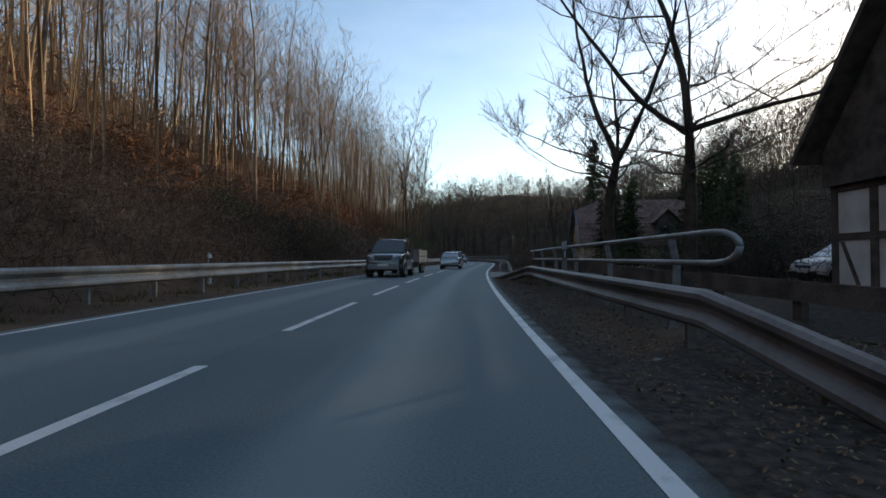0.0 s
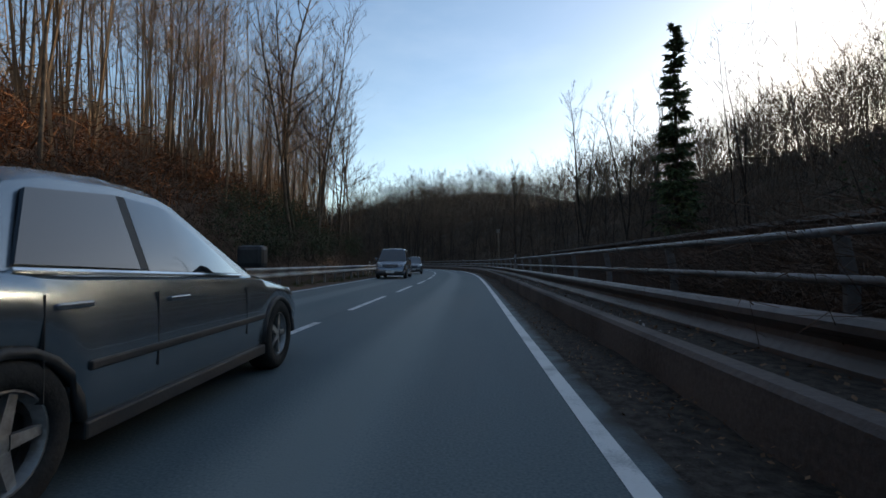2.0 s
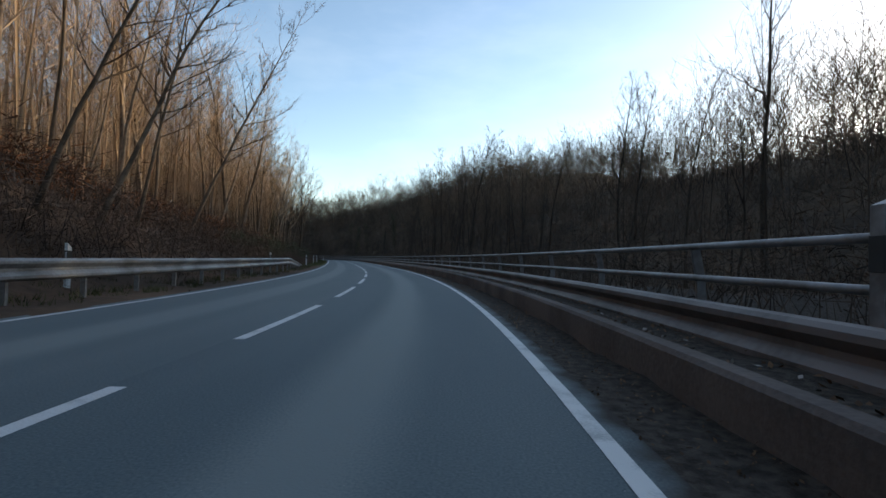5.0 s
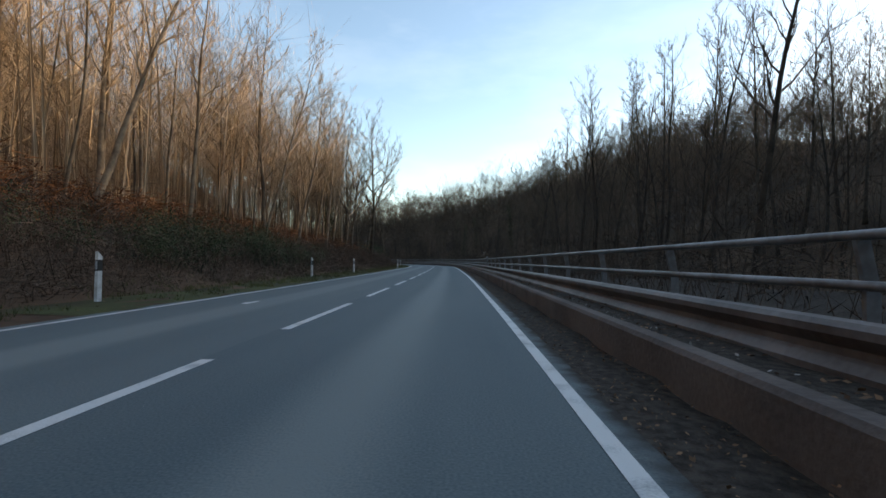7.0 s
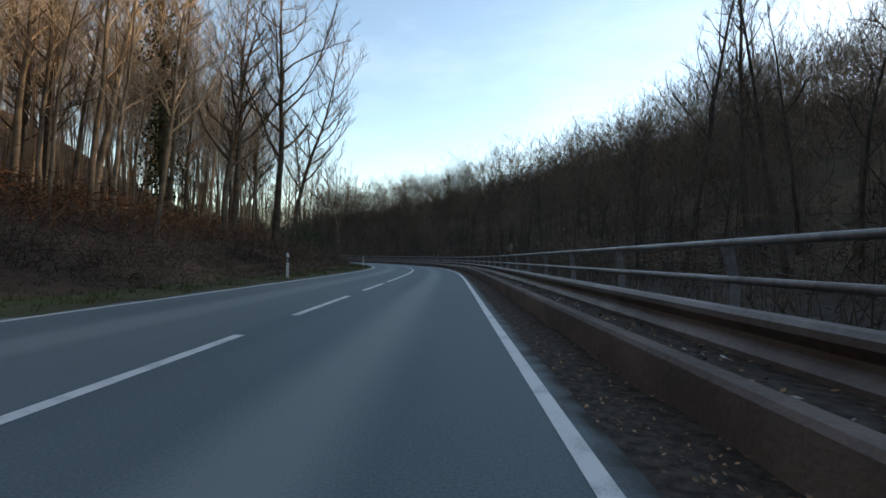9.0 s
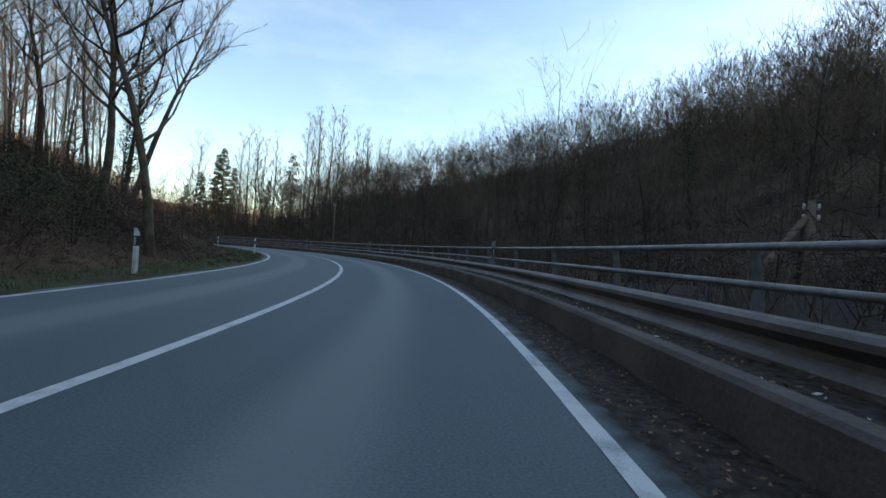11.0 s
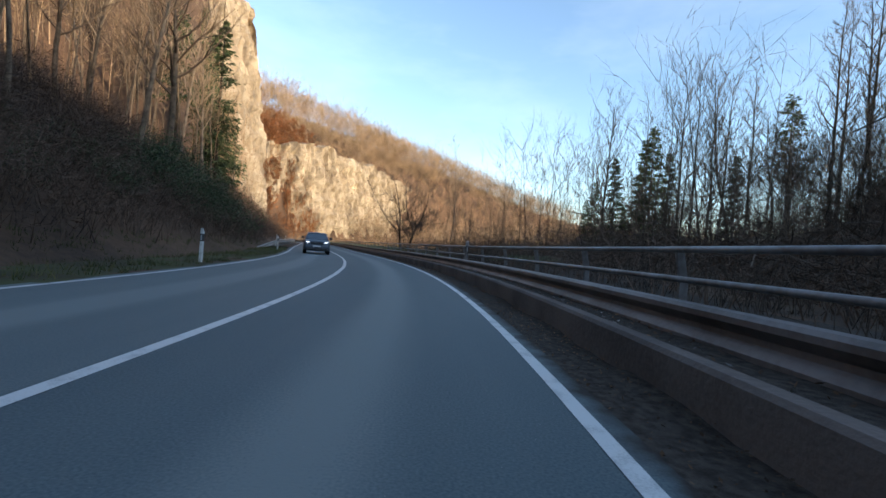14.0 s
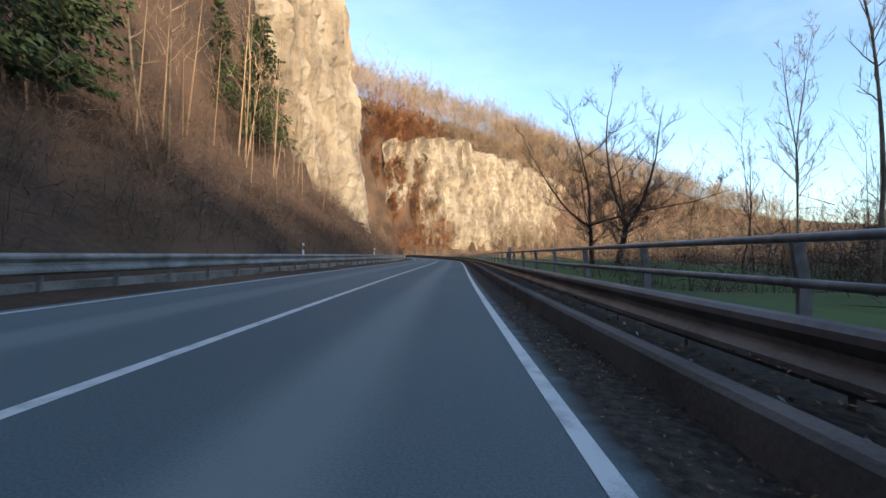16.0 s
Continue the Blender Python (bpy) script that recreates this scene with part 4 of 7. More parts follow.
put_xy(broad[0], USED, -40.2, 203.8, size=1.25, turn=140)
put_xy(big[0], USED, -177, 270.4, z=-2.2, size=1.1, turn=130)
put_xy(big[1], USED, -181, 269.4, z=-2.2, size=1.15, turn=75)
put_xy(fan_tree, USED, -168.5, 304, size=1.12)
for k, (x, y, h) in enumerate(((-156.3, 311, 1.38), (-157.6, 314.3, 1.5), (-154.7, 314.9, 1.27), (-157.6, 319.2, 1.38), (-153.1, 318.4, 1.5), (-155.7, 323.2, 1.27), (-140.6, 321.6, 1.38), (-141.9, 324.5, 1.5), (-137.4, 321.8, 1.27), (-140, 327.5, 1.38), (-135.8, 325.9, 1.5), (-137.5, 330.9, 1.27), (-126.8, 322.7, 1.11), (-122.1, 321.2, 1.11), (-121, 324.3, 0.9), (-120.7, 326.9, 0.99), (-111.6, 316, 0.98), (-109.9, 316.9, 0.82), (-105.9, 314.5, 0.83), (-104.1, 315.3, 0.82))):
    put_xy(tall[k % 3], USED, x, y, size=h)
put_xy(firs[1], USED, -191, 330, size=1.62)
put_xy(firs[1], USED, -197, 332, size=1.5)
put_xy(firs[2], USED, -152, 327, size=1.5)
for x, y, h in ((-186, 331, 1.3), (-158, 323, 0.9), (-178, 315, 0.55), (-183, 318, 0.6)):
    put_xy(firs[1], USED, x, y, size=h)
for x, y, h in ((-171, 308.2, 1.0), (-176.7, 305.7, 0.62), (-181, 310, 0.8)):
    put_xy(firs[1], USED, x, y, size=h)
put_xy(firs[1], USED, -149.7, 243, size=0.95)
put_xy(firs[1], USED, -155, 240.5, size=0.9)
put_xy(firs[2], USED, -148, 239, size=1.1)
put_xy(firs[3], USED, -181, 236.6, size=0.95)
put_xy(firs[3], USED, -176.5, 234.5, size=0.8)
put_xy(firs[1], USED, -173, 234, size=0.72)
put_xy(slim[3], USED, -161.5, 275, size=0.9)
put_xy(slim[1], USED, -162.8, 275.8, size=0.78)
put_xy(slim[0], USED, -153.8, 273, size=0.85)


def scatter(protos, count, s_range, u_range, seed, sizes=(0.8, 1.15), gap=1.6, keep=None):
    r = random.Random(seed)
    done, tries = [], 0
    while len(done) < count and tries < count * 30:
        tries += 1
        s, u = r.uniform(*s_range), r.uniform(*u_range)
        p = place(s, u)
        if any((p.x - a) ** 2 + (p.y - b) ** 2 < gap * gap for a, b in done):
            continue
        ss, uu = road_su([p.x], [p.y])
        if abs(uu[0]) < min(abs(u_range[0]), abs(u_range[1])) - 0.5 or (keep and not keep(p.x, p.y, s, u)):
            continue
        done.append((p.x, p.y))
        put_xy(r.choice(protos), USED, p.x, p.y, None, r.uniform(*sizes), None, r)


scatter(slim, 72, (0, 122), (-24, -11.5), 21, (0.75, 1.1), 1.7)
scatter(golden + golden + slim, 46, (122, 212), (-25, -12.5), 22, (0.8, 1.1), 2.2)
scatter(broad + golden, 20, (205, 262), (-30, -13), 23, (0.75, 1.0), 2.5)
scatter(golden, 5, (194, 214), (-18, -13.5), 29, (1.0, 1.2), 2.2)
scatter(slim + golden + broad, 42, (285, 365), (-24, -10.5), 24, (0.6, 0.95), 1.8)
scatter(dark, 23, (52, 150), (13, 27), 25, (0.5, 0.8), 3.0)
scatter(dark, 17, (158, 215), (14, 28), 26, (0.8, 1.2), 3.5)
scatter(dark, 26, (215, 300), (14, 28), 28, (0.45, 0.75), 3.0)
scatter(slim + dark, 5, (352, 390), (22, 40), 27, (0.55, 0.75), 5.0)
for x, y, h in ((-158, 316, 1.04), (-166, 312, 1.08), (-186, 334, 1.08), (-146, 318, 0.94), (-138, 312, 0.97), (-132, 322, 1.08), (-124, 316, 1.01), (-195, 340, 1.01)):
    put_xy(broad[int(abs(x)) % 3], USED, x, y, size=h)


# tall trees by the river past the first bend
for k, (x, y, h) in enumerate(((-6.1, 200.5, 1.02), (-4.4, 198.6, 1.14), (-0.5, 194.6, 0.94), (0.6, 193.6, 1.02), (3.4, 188.3, 1.12), (4.9, 190.1, 0.88), (7, 179.6, 0.94), (8.3, 181.4, 0.99), (10.1, 182.9, 0.74), (10.6, 176.5, 0.82), (13.6, 181.8, 0.7), (12.8, 175.7, 0.64), (-10.4, 208.2, 0.97))):
    put_xy(tall[k % 3], USED, x, y, size=h)
# trees along the crest above the rocks, and rusty beeches on the slope between them
for k, (x, y, h) in enumerate(((-314.7, 211.4, 0.85), (-348, 212.7, 0.69), (-356.1, 223, 0.67), (-363.7, 233.5, 1.19), (-366.5, 241.6, 0.9), (-384.9, 248.4, 0.97), (-383.1, 256.4, 0.82), (-383.1, 264.7, 0.92), (-394.8, 272.6, 0.9), (-394.2, 281.7, 0.97), (-393.5, 288.7, 0.82), (-392.7, 295.3, 0.92), (-391.6, 302.6, 0.9), (-335.3, 211, 0.7), (-385.1, 253, 0.64), (-394.7, 275.8, 0.76))):
    put_xy(golden[k % 4], USED, x, y, size=h)
for k, (x, y, h) in enumerate(((-291.1, 220, 0.97), (-295.8, 222.2, 0.88), (-298.7, 226, 1.18), (-303.5, 229.5, 1.18), (-310.1, 233.2, 0.93), (-312.7, 237.1, 1.17), (-317.1, 240.4, 0.89), (-289.6, 222.2, 0.84), (-292.5, 225.9, 0.94), (-297.4, 229.7, 1.08), (-302.2, 233.9, 1.13), (-306.8, 237.8, 1.04), (-288.8, 218.9, 0.58), (-291, 228.4, 0.99), (-298.1, 233.9, 0.84), (-304.9, 239, 0.68))):
    put_xy(rusty[k % 2], USED, x, y, size=h)

# slender trees at the edge of the beech wood, and leaning ones by the end of the guardrail
for s, u, h in ((70, -8.6, 1.15), (72.5, -9.4, 1.05), (74, -10.6, 1.2), (76.5, -8.8, 1.1), (79, -9.8, 1.2), (82, -10.5, 1.1), (85, -9.2, 0.9), (90, -10, 1.0), (97, -10.3, 0.95), (104, -9.8, 1.0)):
    put(airy[int(s) % 3], USED, s, u, None, h, rng=rng)
for x, y, h in ((-52, 205, 0.95), (-54, 216, 1.0), (-50, 226, 0.9), (-58, 228, 0.95), (-44, 184, 0.9), (-40, 174, 0.95)):
    put_xy(broad[int(y) % 3], USED, x, y, size=h)


for proto, s, u, h, lean_ in ((airy[0], 114, -9.8, 0.8, 12), (airy[2], 117, -9.6, 0.8, 19), (airy[1], 121, -10.2, 0.85, 9), (airy[0], 126, -9.8, 0.9, 16), (golden[0], 152, -12.5, 0.95, 9), (golden[2], 160, -14, 0.9, 13), (golden[1], 166, -12.8, 1.0, 7), (golden[3], 175, -12.2, 1.0, 11), (golden[0], 184, -12.4, 0.9, 8), (golden[2], 193, -12, 0.85, 5), (golden[1], 203, -11.8, 0.95, 9), (golden[3], 145, -13, 1.0, 12), (broad[0], 212, -12.5, 1.0, 4), (dark[2], 123, 23, 1.12, -15), (dark[0], 105, 27, 1.15, -8)):
    copy_thing(proto, Matrix.Identity(4)).matrix_basis = stand(s, u, height_at(s, u)) @ pose(0, 0, 0, 0, lean_, 40) @ Matrix.Scale(h, 4)


# ---- woods further off, brush and bushes ----
def quick_mesh(name, verts, mat):
    """One mesh of loose triangles from an array of corners."""
    n = len(verts)
    me = bpy.data.meshes.new(name)
    me.vertices.add(n)
    me.vertices.foreach_set("co", np.ascontiguousarray(verts, np.float32).ravel())
    me.loops.add(n)
    me.loops.foreach_set("vertex_index", np.arange(n, dtype=np.int32))
    me.polygons.add(n // 3)
    me.polygons.foreach_set("loop_start", np.arange(0, n, 3, dtype=np.int32))
    me.materials.append(mat)
    me.update(calc_edges=True)
    return new(name, me)


def small_tree(r, limbs, twigs, wide, low, lift):
    """Trunk, curved limbs, side branches and twigs of a tree one unit high with a rounded crown: starts, tips, widths."""
    bow = Vector((r.uniform(-0.06, 0.06), r.uniform(-0.06, 0.06), 0))
    rows = [((0, 0, -0.04), tuple(bow * 0.6 + Vector((0, 0, 0.96))), 0)] * 3
    full = r.uniform(0.45, 0.65)

    def fling(way, much):
        return (way + Vector((r.uniform(-1, 1), r.uniform(-1, 1), r.uniform(-0.6, 1.0))) * much).normalized()

    for k in range(limbs):
        q = low + (0.92 - low) * (k + r.random()) / limbs
        a = bow * 0.6 * q + Vector((0, 0, q * 0.96))
        az = 2.4 * k + r.uniform(-0.6, 0.6)
        level = (q - low) / (1 - low)
        swell = 0.45 + 0.85 * math.sin(3.1416 * min(1.0, (level + 0.25) / (full + 0.6))) if level < full + 0.35 else 0.6
        reach = wide * swell * r.uniform(0.75, 1.2)
        way = Vector((math.cos(az), math.sin(az), r.uniform(*lift) * (0.7 + 0.6 * level))).normalized()
        bend = a + way * reach * 0.55
        turn = fling(way + Vector((0, 0, 0.45)), 0.35)
        tip = bend + turn * reach * 0.6
        rows += [(a, bend.lerp(tip, 0.2), 1.5), (bend, tip, 1.0)]
        for j in range(max(1, twigs // 3)):
            f0 = r.uniform(0.25, 1.0)
            b = a.lerp(bend, f0 * 1.6) if f0 < 0.62 else bend.lerp(tip, (f0 - 0.62) / 0.38)
            w = fling(turn, 0.95)
            side = b + w * reach * r.uniform(0.28, 0.55)
            rows.append((b, side, 0.8))
            for _ in range(2):
                c = b.lerp(side, r.uniform(0.3, 0.95))
                rows.append((c, c + fling(w, 0.9) * reach * r.uniform(0.16, 0.36), r.uniform(0.45, 0.75)))
    return np.array([tuple(q[0]) for q in rows]), np.array([tuple(q[1]) for q in rows]), np.array([q[2] for q in rows])


def woods(name, spots, mat, label, seed, tall=(10, 16), twigs=46, width=0.05, wide=(0.14, 0.24), low=0.25, lift=(0.65, 1.6)):
    """Many small bare trees in one mesh: a thin trunk, limbs and many twigs each."""
    r, rn = random.Random(seed), np.random.RandomState(seed)
    forms = [small_tree(r, 10, max(3, twigs // 10), r.uniform(*wide) * 1.35, low, lift) for _ in range(12)]
    spots = np.array(spots)
    kind = rn.randint(0, 12, len(spots))
    out_v = []
    for k, (a, b, w) in enumerate(forms):
        p = spots[kind == k]
        n = len(p)
        if not n:
            continue
        h = (rn.uniform(*tall, n) * rn.uniform(0.8, 1.15, n))[:, None, None]
        t = rn.uniform(0, 6.283, n)
        c, s_ = np.cos(t)[:, None], np.sin(t)[:, None]
        lean = rn.uniform(-0.09, 0.09, (n, 1, 2))

        def put_all(q):
            x, y = q[None, :, 0] * c - q[None, :, 1] * s_, q[None, :, 0] * s_ + q[None, :, 1] * c
            o = np.stack([x, y, np.repeat(q[None, :, 2], n, 0)], 2) * h
            o[..., :2] += lean * o[..., 2:]
            return o + p[:, None, :]

        pa, pb = put_all(a), put_all(b)
        side = np.cross(pb - pa, rn.uniform(-1, 1, pa.shape))
        side /= np.linalg.norm(side, axis=2, keepdims=True) + 1e-9
        ww = np.where(w[None, :] == 0, h[:, :, 0] * 0.0085, width * w[None, :])
        side *= ww[..., None] / 2
        out_v.append(np.stack([pa - side, pa + side, pb], 2).reshape(-1, 3))
    return tagged(quick_mesh(name, np.concatenate(out_v), mat), label, "woods", kind="stuff")


def brush(name, spots, mat, label, seed, tall=(1.0, 2.6), stems=34, width=0.022):
    """Tangled clumps: a few arching stems and many short crossing twigs each."""
    r, rn = random.Random(seed), np.random.RandomState(seed)
    forms = []
    for _ in range(14):
        rows = []
        for k in range(stems):
            az, out_ = r.uniform(0, 6.283), r.uniform(0.1, 0.85)
            root = Vector((r.uniform(-0.32, 0.32), r.uniform(-0.32, 0.32), -0.04))
            top = root + Vector((math.cos(az) * out_, math.sin(az) * out_, 1)) * r.uniform(0.4, 1.0)
            if k % 5 == 0:
                knee = root.lerp(top, 0.6) + Vector((0, 0, 0.08))
                rows += [(root, knee, 1.5), (knee, top - Vector((0, 0, out_ * 0.35)), 1.1)]
            else:
                p = root.lerp(top, r.uniform(0.12, 1.0) ** 0.8)
                w = Vector((math.cos(az) + r.uniform(-0.9, 0.9), math.sin(az) + r.uniform(-0.9, 0.9), r.uniform(-0.5, 1.3))).normalized()
                rows.append((p, p + w * r.uniform(0.14, 0.38), r.uniform(0.6, 1.3)))
        forms.append((np.array([tuple(q[0]) for q in rows]), np.array([tuple(q[1]) for q in rows]), np.array([q[2] for q in rows])))
    spots = np.array([tuple(q) for q in spots], float)
    kind = rn.randint(0, len(forms), len(spots))
    out_v = []
    for k, (a, b, w) in enumerate(forms):
        p = spots[kind == k]
        n = len(p)
        if not n:
            continue
        h = rn.uniform(*tall, n)[:, None, None]
        t = rn.uniform(0, 6.283, n)
        c, s_ = np.cos(t)[:, None], np.sin(t)[:, None]

        def put_all(q):
            x, y = q[None, :, 0] * c - q[None, :, 1] * s_, q[None, :, 0] * s_ + q[None, :, 1] * c
            flat = np.maximum(h, 1.4)
            return np.concatenate([np.stack([x, y], 2) * flat, np.repeat(q[None, :, 2:], n, 0) * h], 2) + p[:, None, :]

        pa, pb = put_all(a), put_all(b)
        side = np.cross(pb - pa, rn.uniform(-1, 1, pa.shape))
        side /= np.linalg.norm(side, axis=2, keepdims=True) + 1e-9
        side *= width * w[None, :, None] / 2
        out_v.append(np.stack([pa - side, pa + side, pb], 2).reshape(-1, 3))
    return tagged(quick_mesh(name, np.concatenate(out_v), mat), label, "brush", kind="stuff")


def spots_in(count, xr, yr, seed, test):
    r = np.random.RandomState(seed)
    xs, ys = r.uniform(*xr, count), r.uniform(*yr, count)
    s, u = road_su(xs, ys)
    z = ground_height(xs, ys, s, u)
    ok = test(xs, ys, s, u, z)
    return list(zip(xs[ok], ys[ok], z[ok]))


far_right = spots_in(44000, (-330, 170), (-60, 470), 31, lambda x, y, s, u, z: (u > 20) & (u < 82) & (z > 0.3) & (s > -50) & (s < 352))
ridge_right = spots_in(40000, (-330, 260), (-60, 520), 30, lambda x, y, s, u, z: (u > 82) & (u < 200) & (z > 0.3) & (s > -20) & (s < 352))
woods("hillside_woods", ridge_right[:1500], M_TWIGMID, "bare woods along the far ridge", 56, (13, 19), 100, 0.11, (0.17, 0.25), 0.35, (0.8, 1.8))
def in_gap(q):
    """The stretch of the ridge over which the sun reaches the other side."""
    c = -q[0] * 0.71 + q[1] * 0.70
    return 92 < c < 166


side = road_su([q[0] for q in far_right[:4400]], [q[1] for q in far_right[:4400]])[1]
front = [q for q, u in zip(far_right[:4400], side) if u < 44]
rear = [q for q, u in zip(far_right[:4400], side) if u >= 44]
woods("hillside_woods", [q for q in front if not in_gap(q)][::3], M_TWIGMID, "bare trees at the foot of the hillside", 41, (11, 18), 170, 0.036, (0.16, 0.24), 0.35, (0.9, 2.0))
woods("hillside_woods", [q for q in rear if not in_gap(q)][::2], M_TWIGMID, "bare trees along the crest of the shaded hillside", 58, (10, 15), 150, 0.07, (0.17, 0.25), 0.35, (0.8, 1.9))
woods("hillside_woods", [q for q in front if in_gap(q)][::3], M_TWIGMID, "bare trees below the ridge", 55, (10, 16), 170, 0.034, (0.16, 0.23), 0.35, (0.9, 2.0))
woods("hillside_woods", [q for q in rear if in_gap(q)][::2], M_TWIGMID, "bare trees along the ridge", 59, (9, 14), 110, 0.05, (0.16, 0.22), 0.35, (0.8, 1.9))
crest = spots_in(60000, (-330, 170), (-60, 470), 27, lambda x, y, s, u, z: (u > 38) & (u < 92) & (z > 11) & (s > -20) & (s < 345))
crest_scrub = [q for q in crest if not in_gap(q)]
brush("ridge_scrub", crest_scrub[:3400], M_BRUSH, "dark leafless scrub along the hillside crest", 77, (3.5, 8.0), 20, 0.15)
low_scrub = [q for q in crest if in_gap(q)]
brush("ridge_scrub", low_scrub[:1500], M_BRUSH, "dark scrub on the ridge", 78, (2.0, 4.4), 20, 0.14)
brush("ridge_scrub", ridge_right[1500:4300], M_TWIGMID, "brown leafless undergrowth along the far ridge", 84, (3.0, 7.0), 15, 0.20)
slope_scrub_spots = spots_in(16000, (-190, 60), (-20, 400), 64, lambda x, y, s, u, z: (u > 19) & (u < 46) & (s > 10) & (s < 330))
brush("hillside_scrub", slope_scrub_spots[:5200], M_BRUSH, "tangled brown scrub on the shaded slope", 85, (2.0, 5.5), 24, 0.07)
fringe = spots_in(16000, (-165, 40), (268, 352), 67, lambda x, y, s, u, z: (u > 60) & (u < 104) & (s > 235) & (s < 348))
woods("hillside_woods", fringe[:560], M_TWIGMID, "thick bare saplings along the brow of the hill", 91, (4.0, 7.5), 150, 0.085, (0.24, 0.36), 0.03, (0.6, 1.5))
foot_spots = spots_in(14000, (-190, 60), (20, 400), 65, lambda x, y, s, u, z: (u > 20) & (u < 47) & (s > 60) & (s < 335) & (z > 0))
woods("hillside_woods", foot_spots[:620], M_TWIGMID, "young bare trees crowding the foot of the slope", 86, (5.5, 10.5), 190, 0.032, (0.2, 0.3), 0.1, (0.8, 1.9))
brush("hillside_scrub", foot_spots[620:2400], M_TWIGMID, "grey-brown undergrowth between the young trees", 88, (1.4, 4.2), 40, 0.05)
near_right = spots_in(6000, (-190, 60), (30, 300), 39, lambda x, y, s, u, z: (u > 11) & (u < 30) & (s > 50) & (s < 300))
woods("riverside_woods", near_right[:330], M_TWIGSHADED, "tangled dark riverside trees", 49, (5, 11), 200, 0.018, (0.11, 0.17), 0.2, (1.2, 2.8))
bend_right = spots_in(9000, (-215, -110), (255, 345), 45, lambda x, y, s, u, z: (u > 21) & (u < 75) & (x + 0.55 * (y - 280) > -185))
woods("riverside_woods", bend_right[:90], M_TWIGMID, "bare riverside trees beyond the bend", 50, (6, 13), 200, 0.02, (0.11, 0.17), 0.2, (1.2, 2.8))
beyond_bend = spots_in(9000, (-260, -130), (280, 370), 66, lambda x, y, s, u, z: (u > 44) & (u < 84) & (s > 352) & (s < 440))
woods("riverside_woods", beyond_bend[:120], M_TWIGMID, "bare trees along the edge of the meadow", 89, (5, 10), 190, 0.035, (0.18, 0.28), 0.12, (0.8, 1.9))
brush("riverside_scrub", beyond_bend[120:520], M_BRUSH, "brown scrub along the edge of the meadow", 90, (2.0, 5.0), 30, 0.05)
inner_bend = spots_in(12000, (-185, -68), (262, 360), 29, lambda x, y, s, u, z: (u > 26) & (u < 90))
woods("riverside_woods", inner_bend[:52], M_TWIGMID, "tall dark bare trees on the inside of the valley", 53, (11, 17), 200, 0.028, (0.13, 0.19), 0.4, (1.0, 2.4))
brush("riverside_scrub", inner_bend[430:1800], M_BRUSH, "brown undergrowth below the trees", 75, (3.5, 8.5), 30, 0.06)
woods("riverside_woods", inner_bend[1800:2300], M_TWIGMID, "bushy saplings on the inside of the valley", 57, (4.5, 8.5), 150, 0.03, (0.16, 0.24), 0.06)
near_left = spots_in(4200, (-60, 8), (-30, 135), 36, lambda x, y, s, u, z: (u < -12) & (u > -34) & (s > -12) & (s < 124))
woods("beech_woods", near_left[:600], M_TWIGPALE, "slender tan beech poles crowding the slope", 46, (13, 21), 150, 0.028, (0.13, 0.22), 0.35)
mid_left = spots_in(7000, (-120, -5), (120, 250), 37, lambda x, y, s, u, z: (u < -15) & (u > -50) & (s > 122) & (s < 278))
# brightened twigs stand for sunlight on this wood
woods("beech_woods", mid_left[:1000], M_TWIGSUNLIT, "bare woods behind the low bank, low sun put into their tan", 47, (13, 21), 230, 0.030, (0.19, 0.28), 0.28, (0.6, 1.6))
far_left = spots_in(5200, (-150, 0), (-60, 260), 32, lambda x, y, s, u, z: (u < -32) & (u > -100) & (s > -50) & (s < 215))
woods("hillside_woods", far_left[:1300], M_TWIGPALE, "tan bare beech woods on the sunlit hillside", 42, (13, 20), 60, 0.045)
left_crest = spots_in(16000, (-150, 10), (-60, 160), 26, lambda x, y, s, u, z: (u < -26) & (u > -85) & (s > -45) & (s < 128) & (z > 9))
brush("ridge_scrub", left_crest[:1700], M_TWIGPALE, "pale leafless saplings between the beeches", 79, (3.0, 9.0), 18, 0.10)
rock_slope = spots_in(5000, (-200, -95), (190, 262), 38, lambda x, y, s, u, z: (u < -12) & (u > -60) & (s > 278) & (s < 400) & ~((s > 352) & (u < -18) & (u > -26)))
woods("slope_woods", rock_slope[:420], M_TWIGPALE, "bare woods on the steep slope below the rocks", 48, (10, 17), 100, 0.03, (0.1, 0.18), 0.3)
beech_slope = spots_in(6000, (-310, -213), (188, 247), 40, lambda x, y, s, u, z: (toe_side(x, y) > -4) & (toe_side(x, y) < 32) & (np.abs(u) > 12))
woods("beech_slope_woods", beech_slope[:420], M_DEADLEAF, "young beeches with orange dead leaves between the rocks", 52, (8, 14), 180, 0.11, (0.16, 0.26), 0.15)
cliff_top = spots_in(17000, (-560, -110), (110, 640), 33, lambda x, y, s, u, z: (z > 6) & (((u < -26) & (s > 352) & (s < 415)) | (toe_side(x, y) > 4)))
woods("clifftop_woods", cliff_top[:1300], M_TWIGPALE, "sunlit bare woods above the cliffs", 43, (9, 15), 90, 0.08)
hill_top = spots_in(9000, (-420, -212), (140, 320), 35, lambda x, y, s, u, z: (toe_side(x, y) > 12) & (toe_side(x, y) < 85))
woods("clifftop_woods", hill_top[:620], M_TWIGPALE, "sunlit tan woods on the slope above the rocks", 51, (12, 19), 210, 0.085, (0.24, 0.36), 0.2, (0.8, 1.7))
brush("slope_scrub", hill_top[1300:3600], M_TWIGPALE, "tan scrub above the rocks", 73, (2.0, 5.5), 22, 0.15)
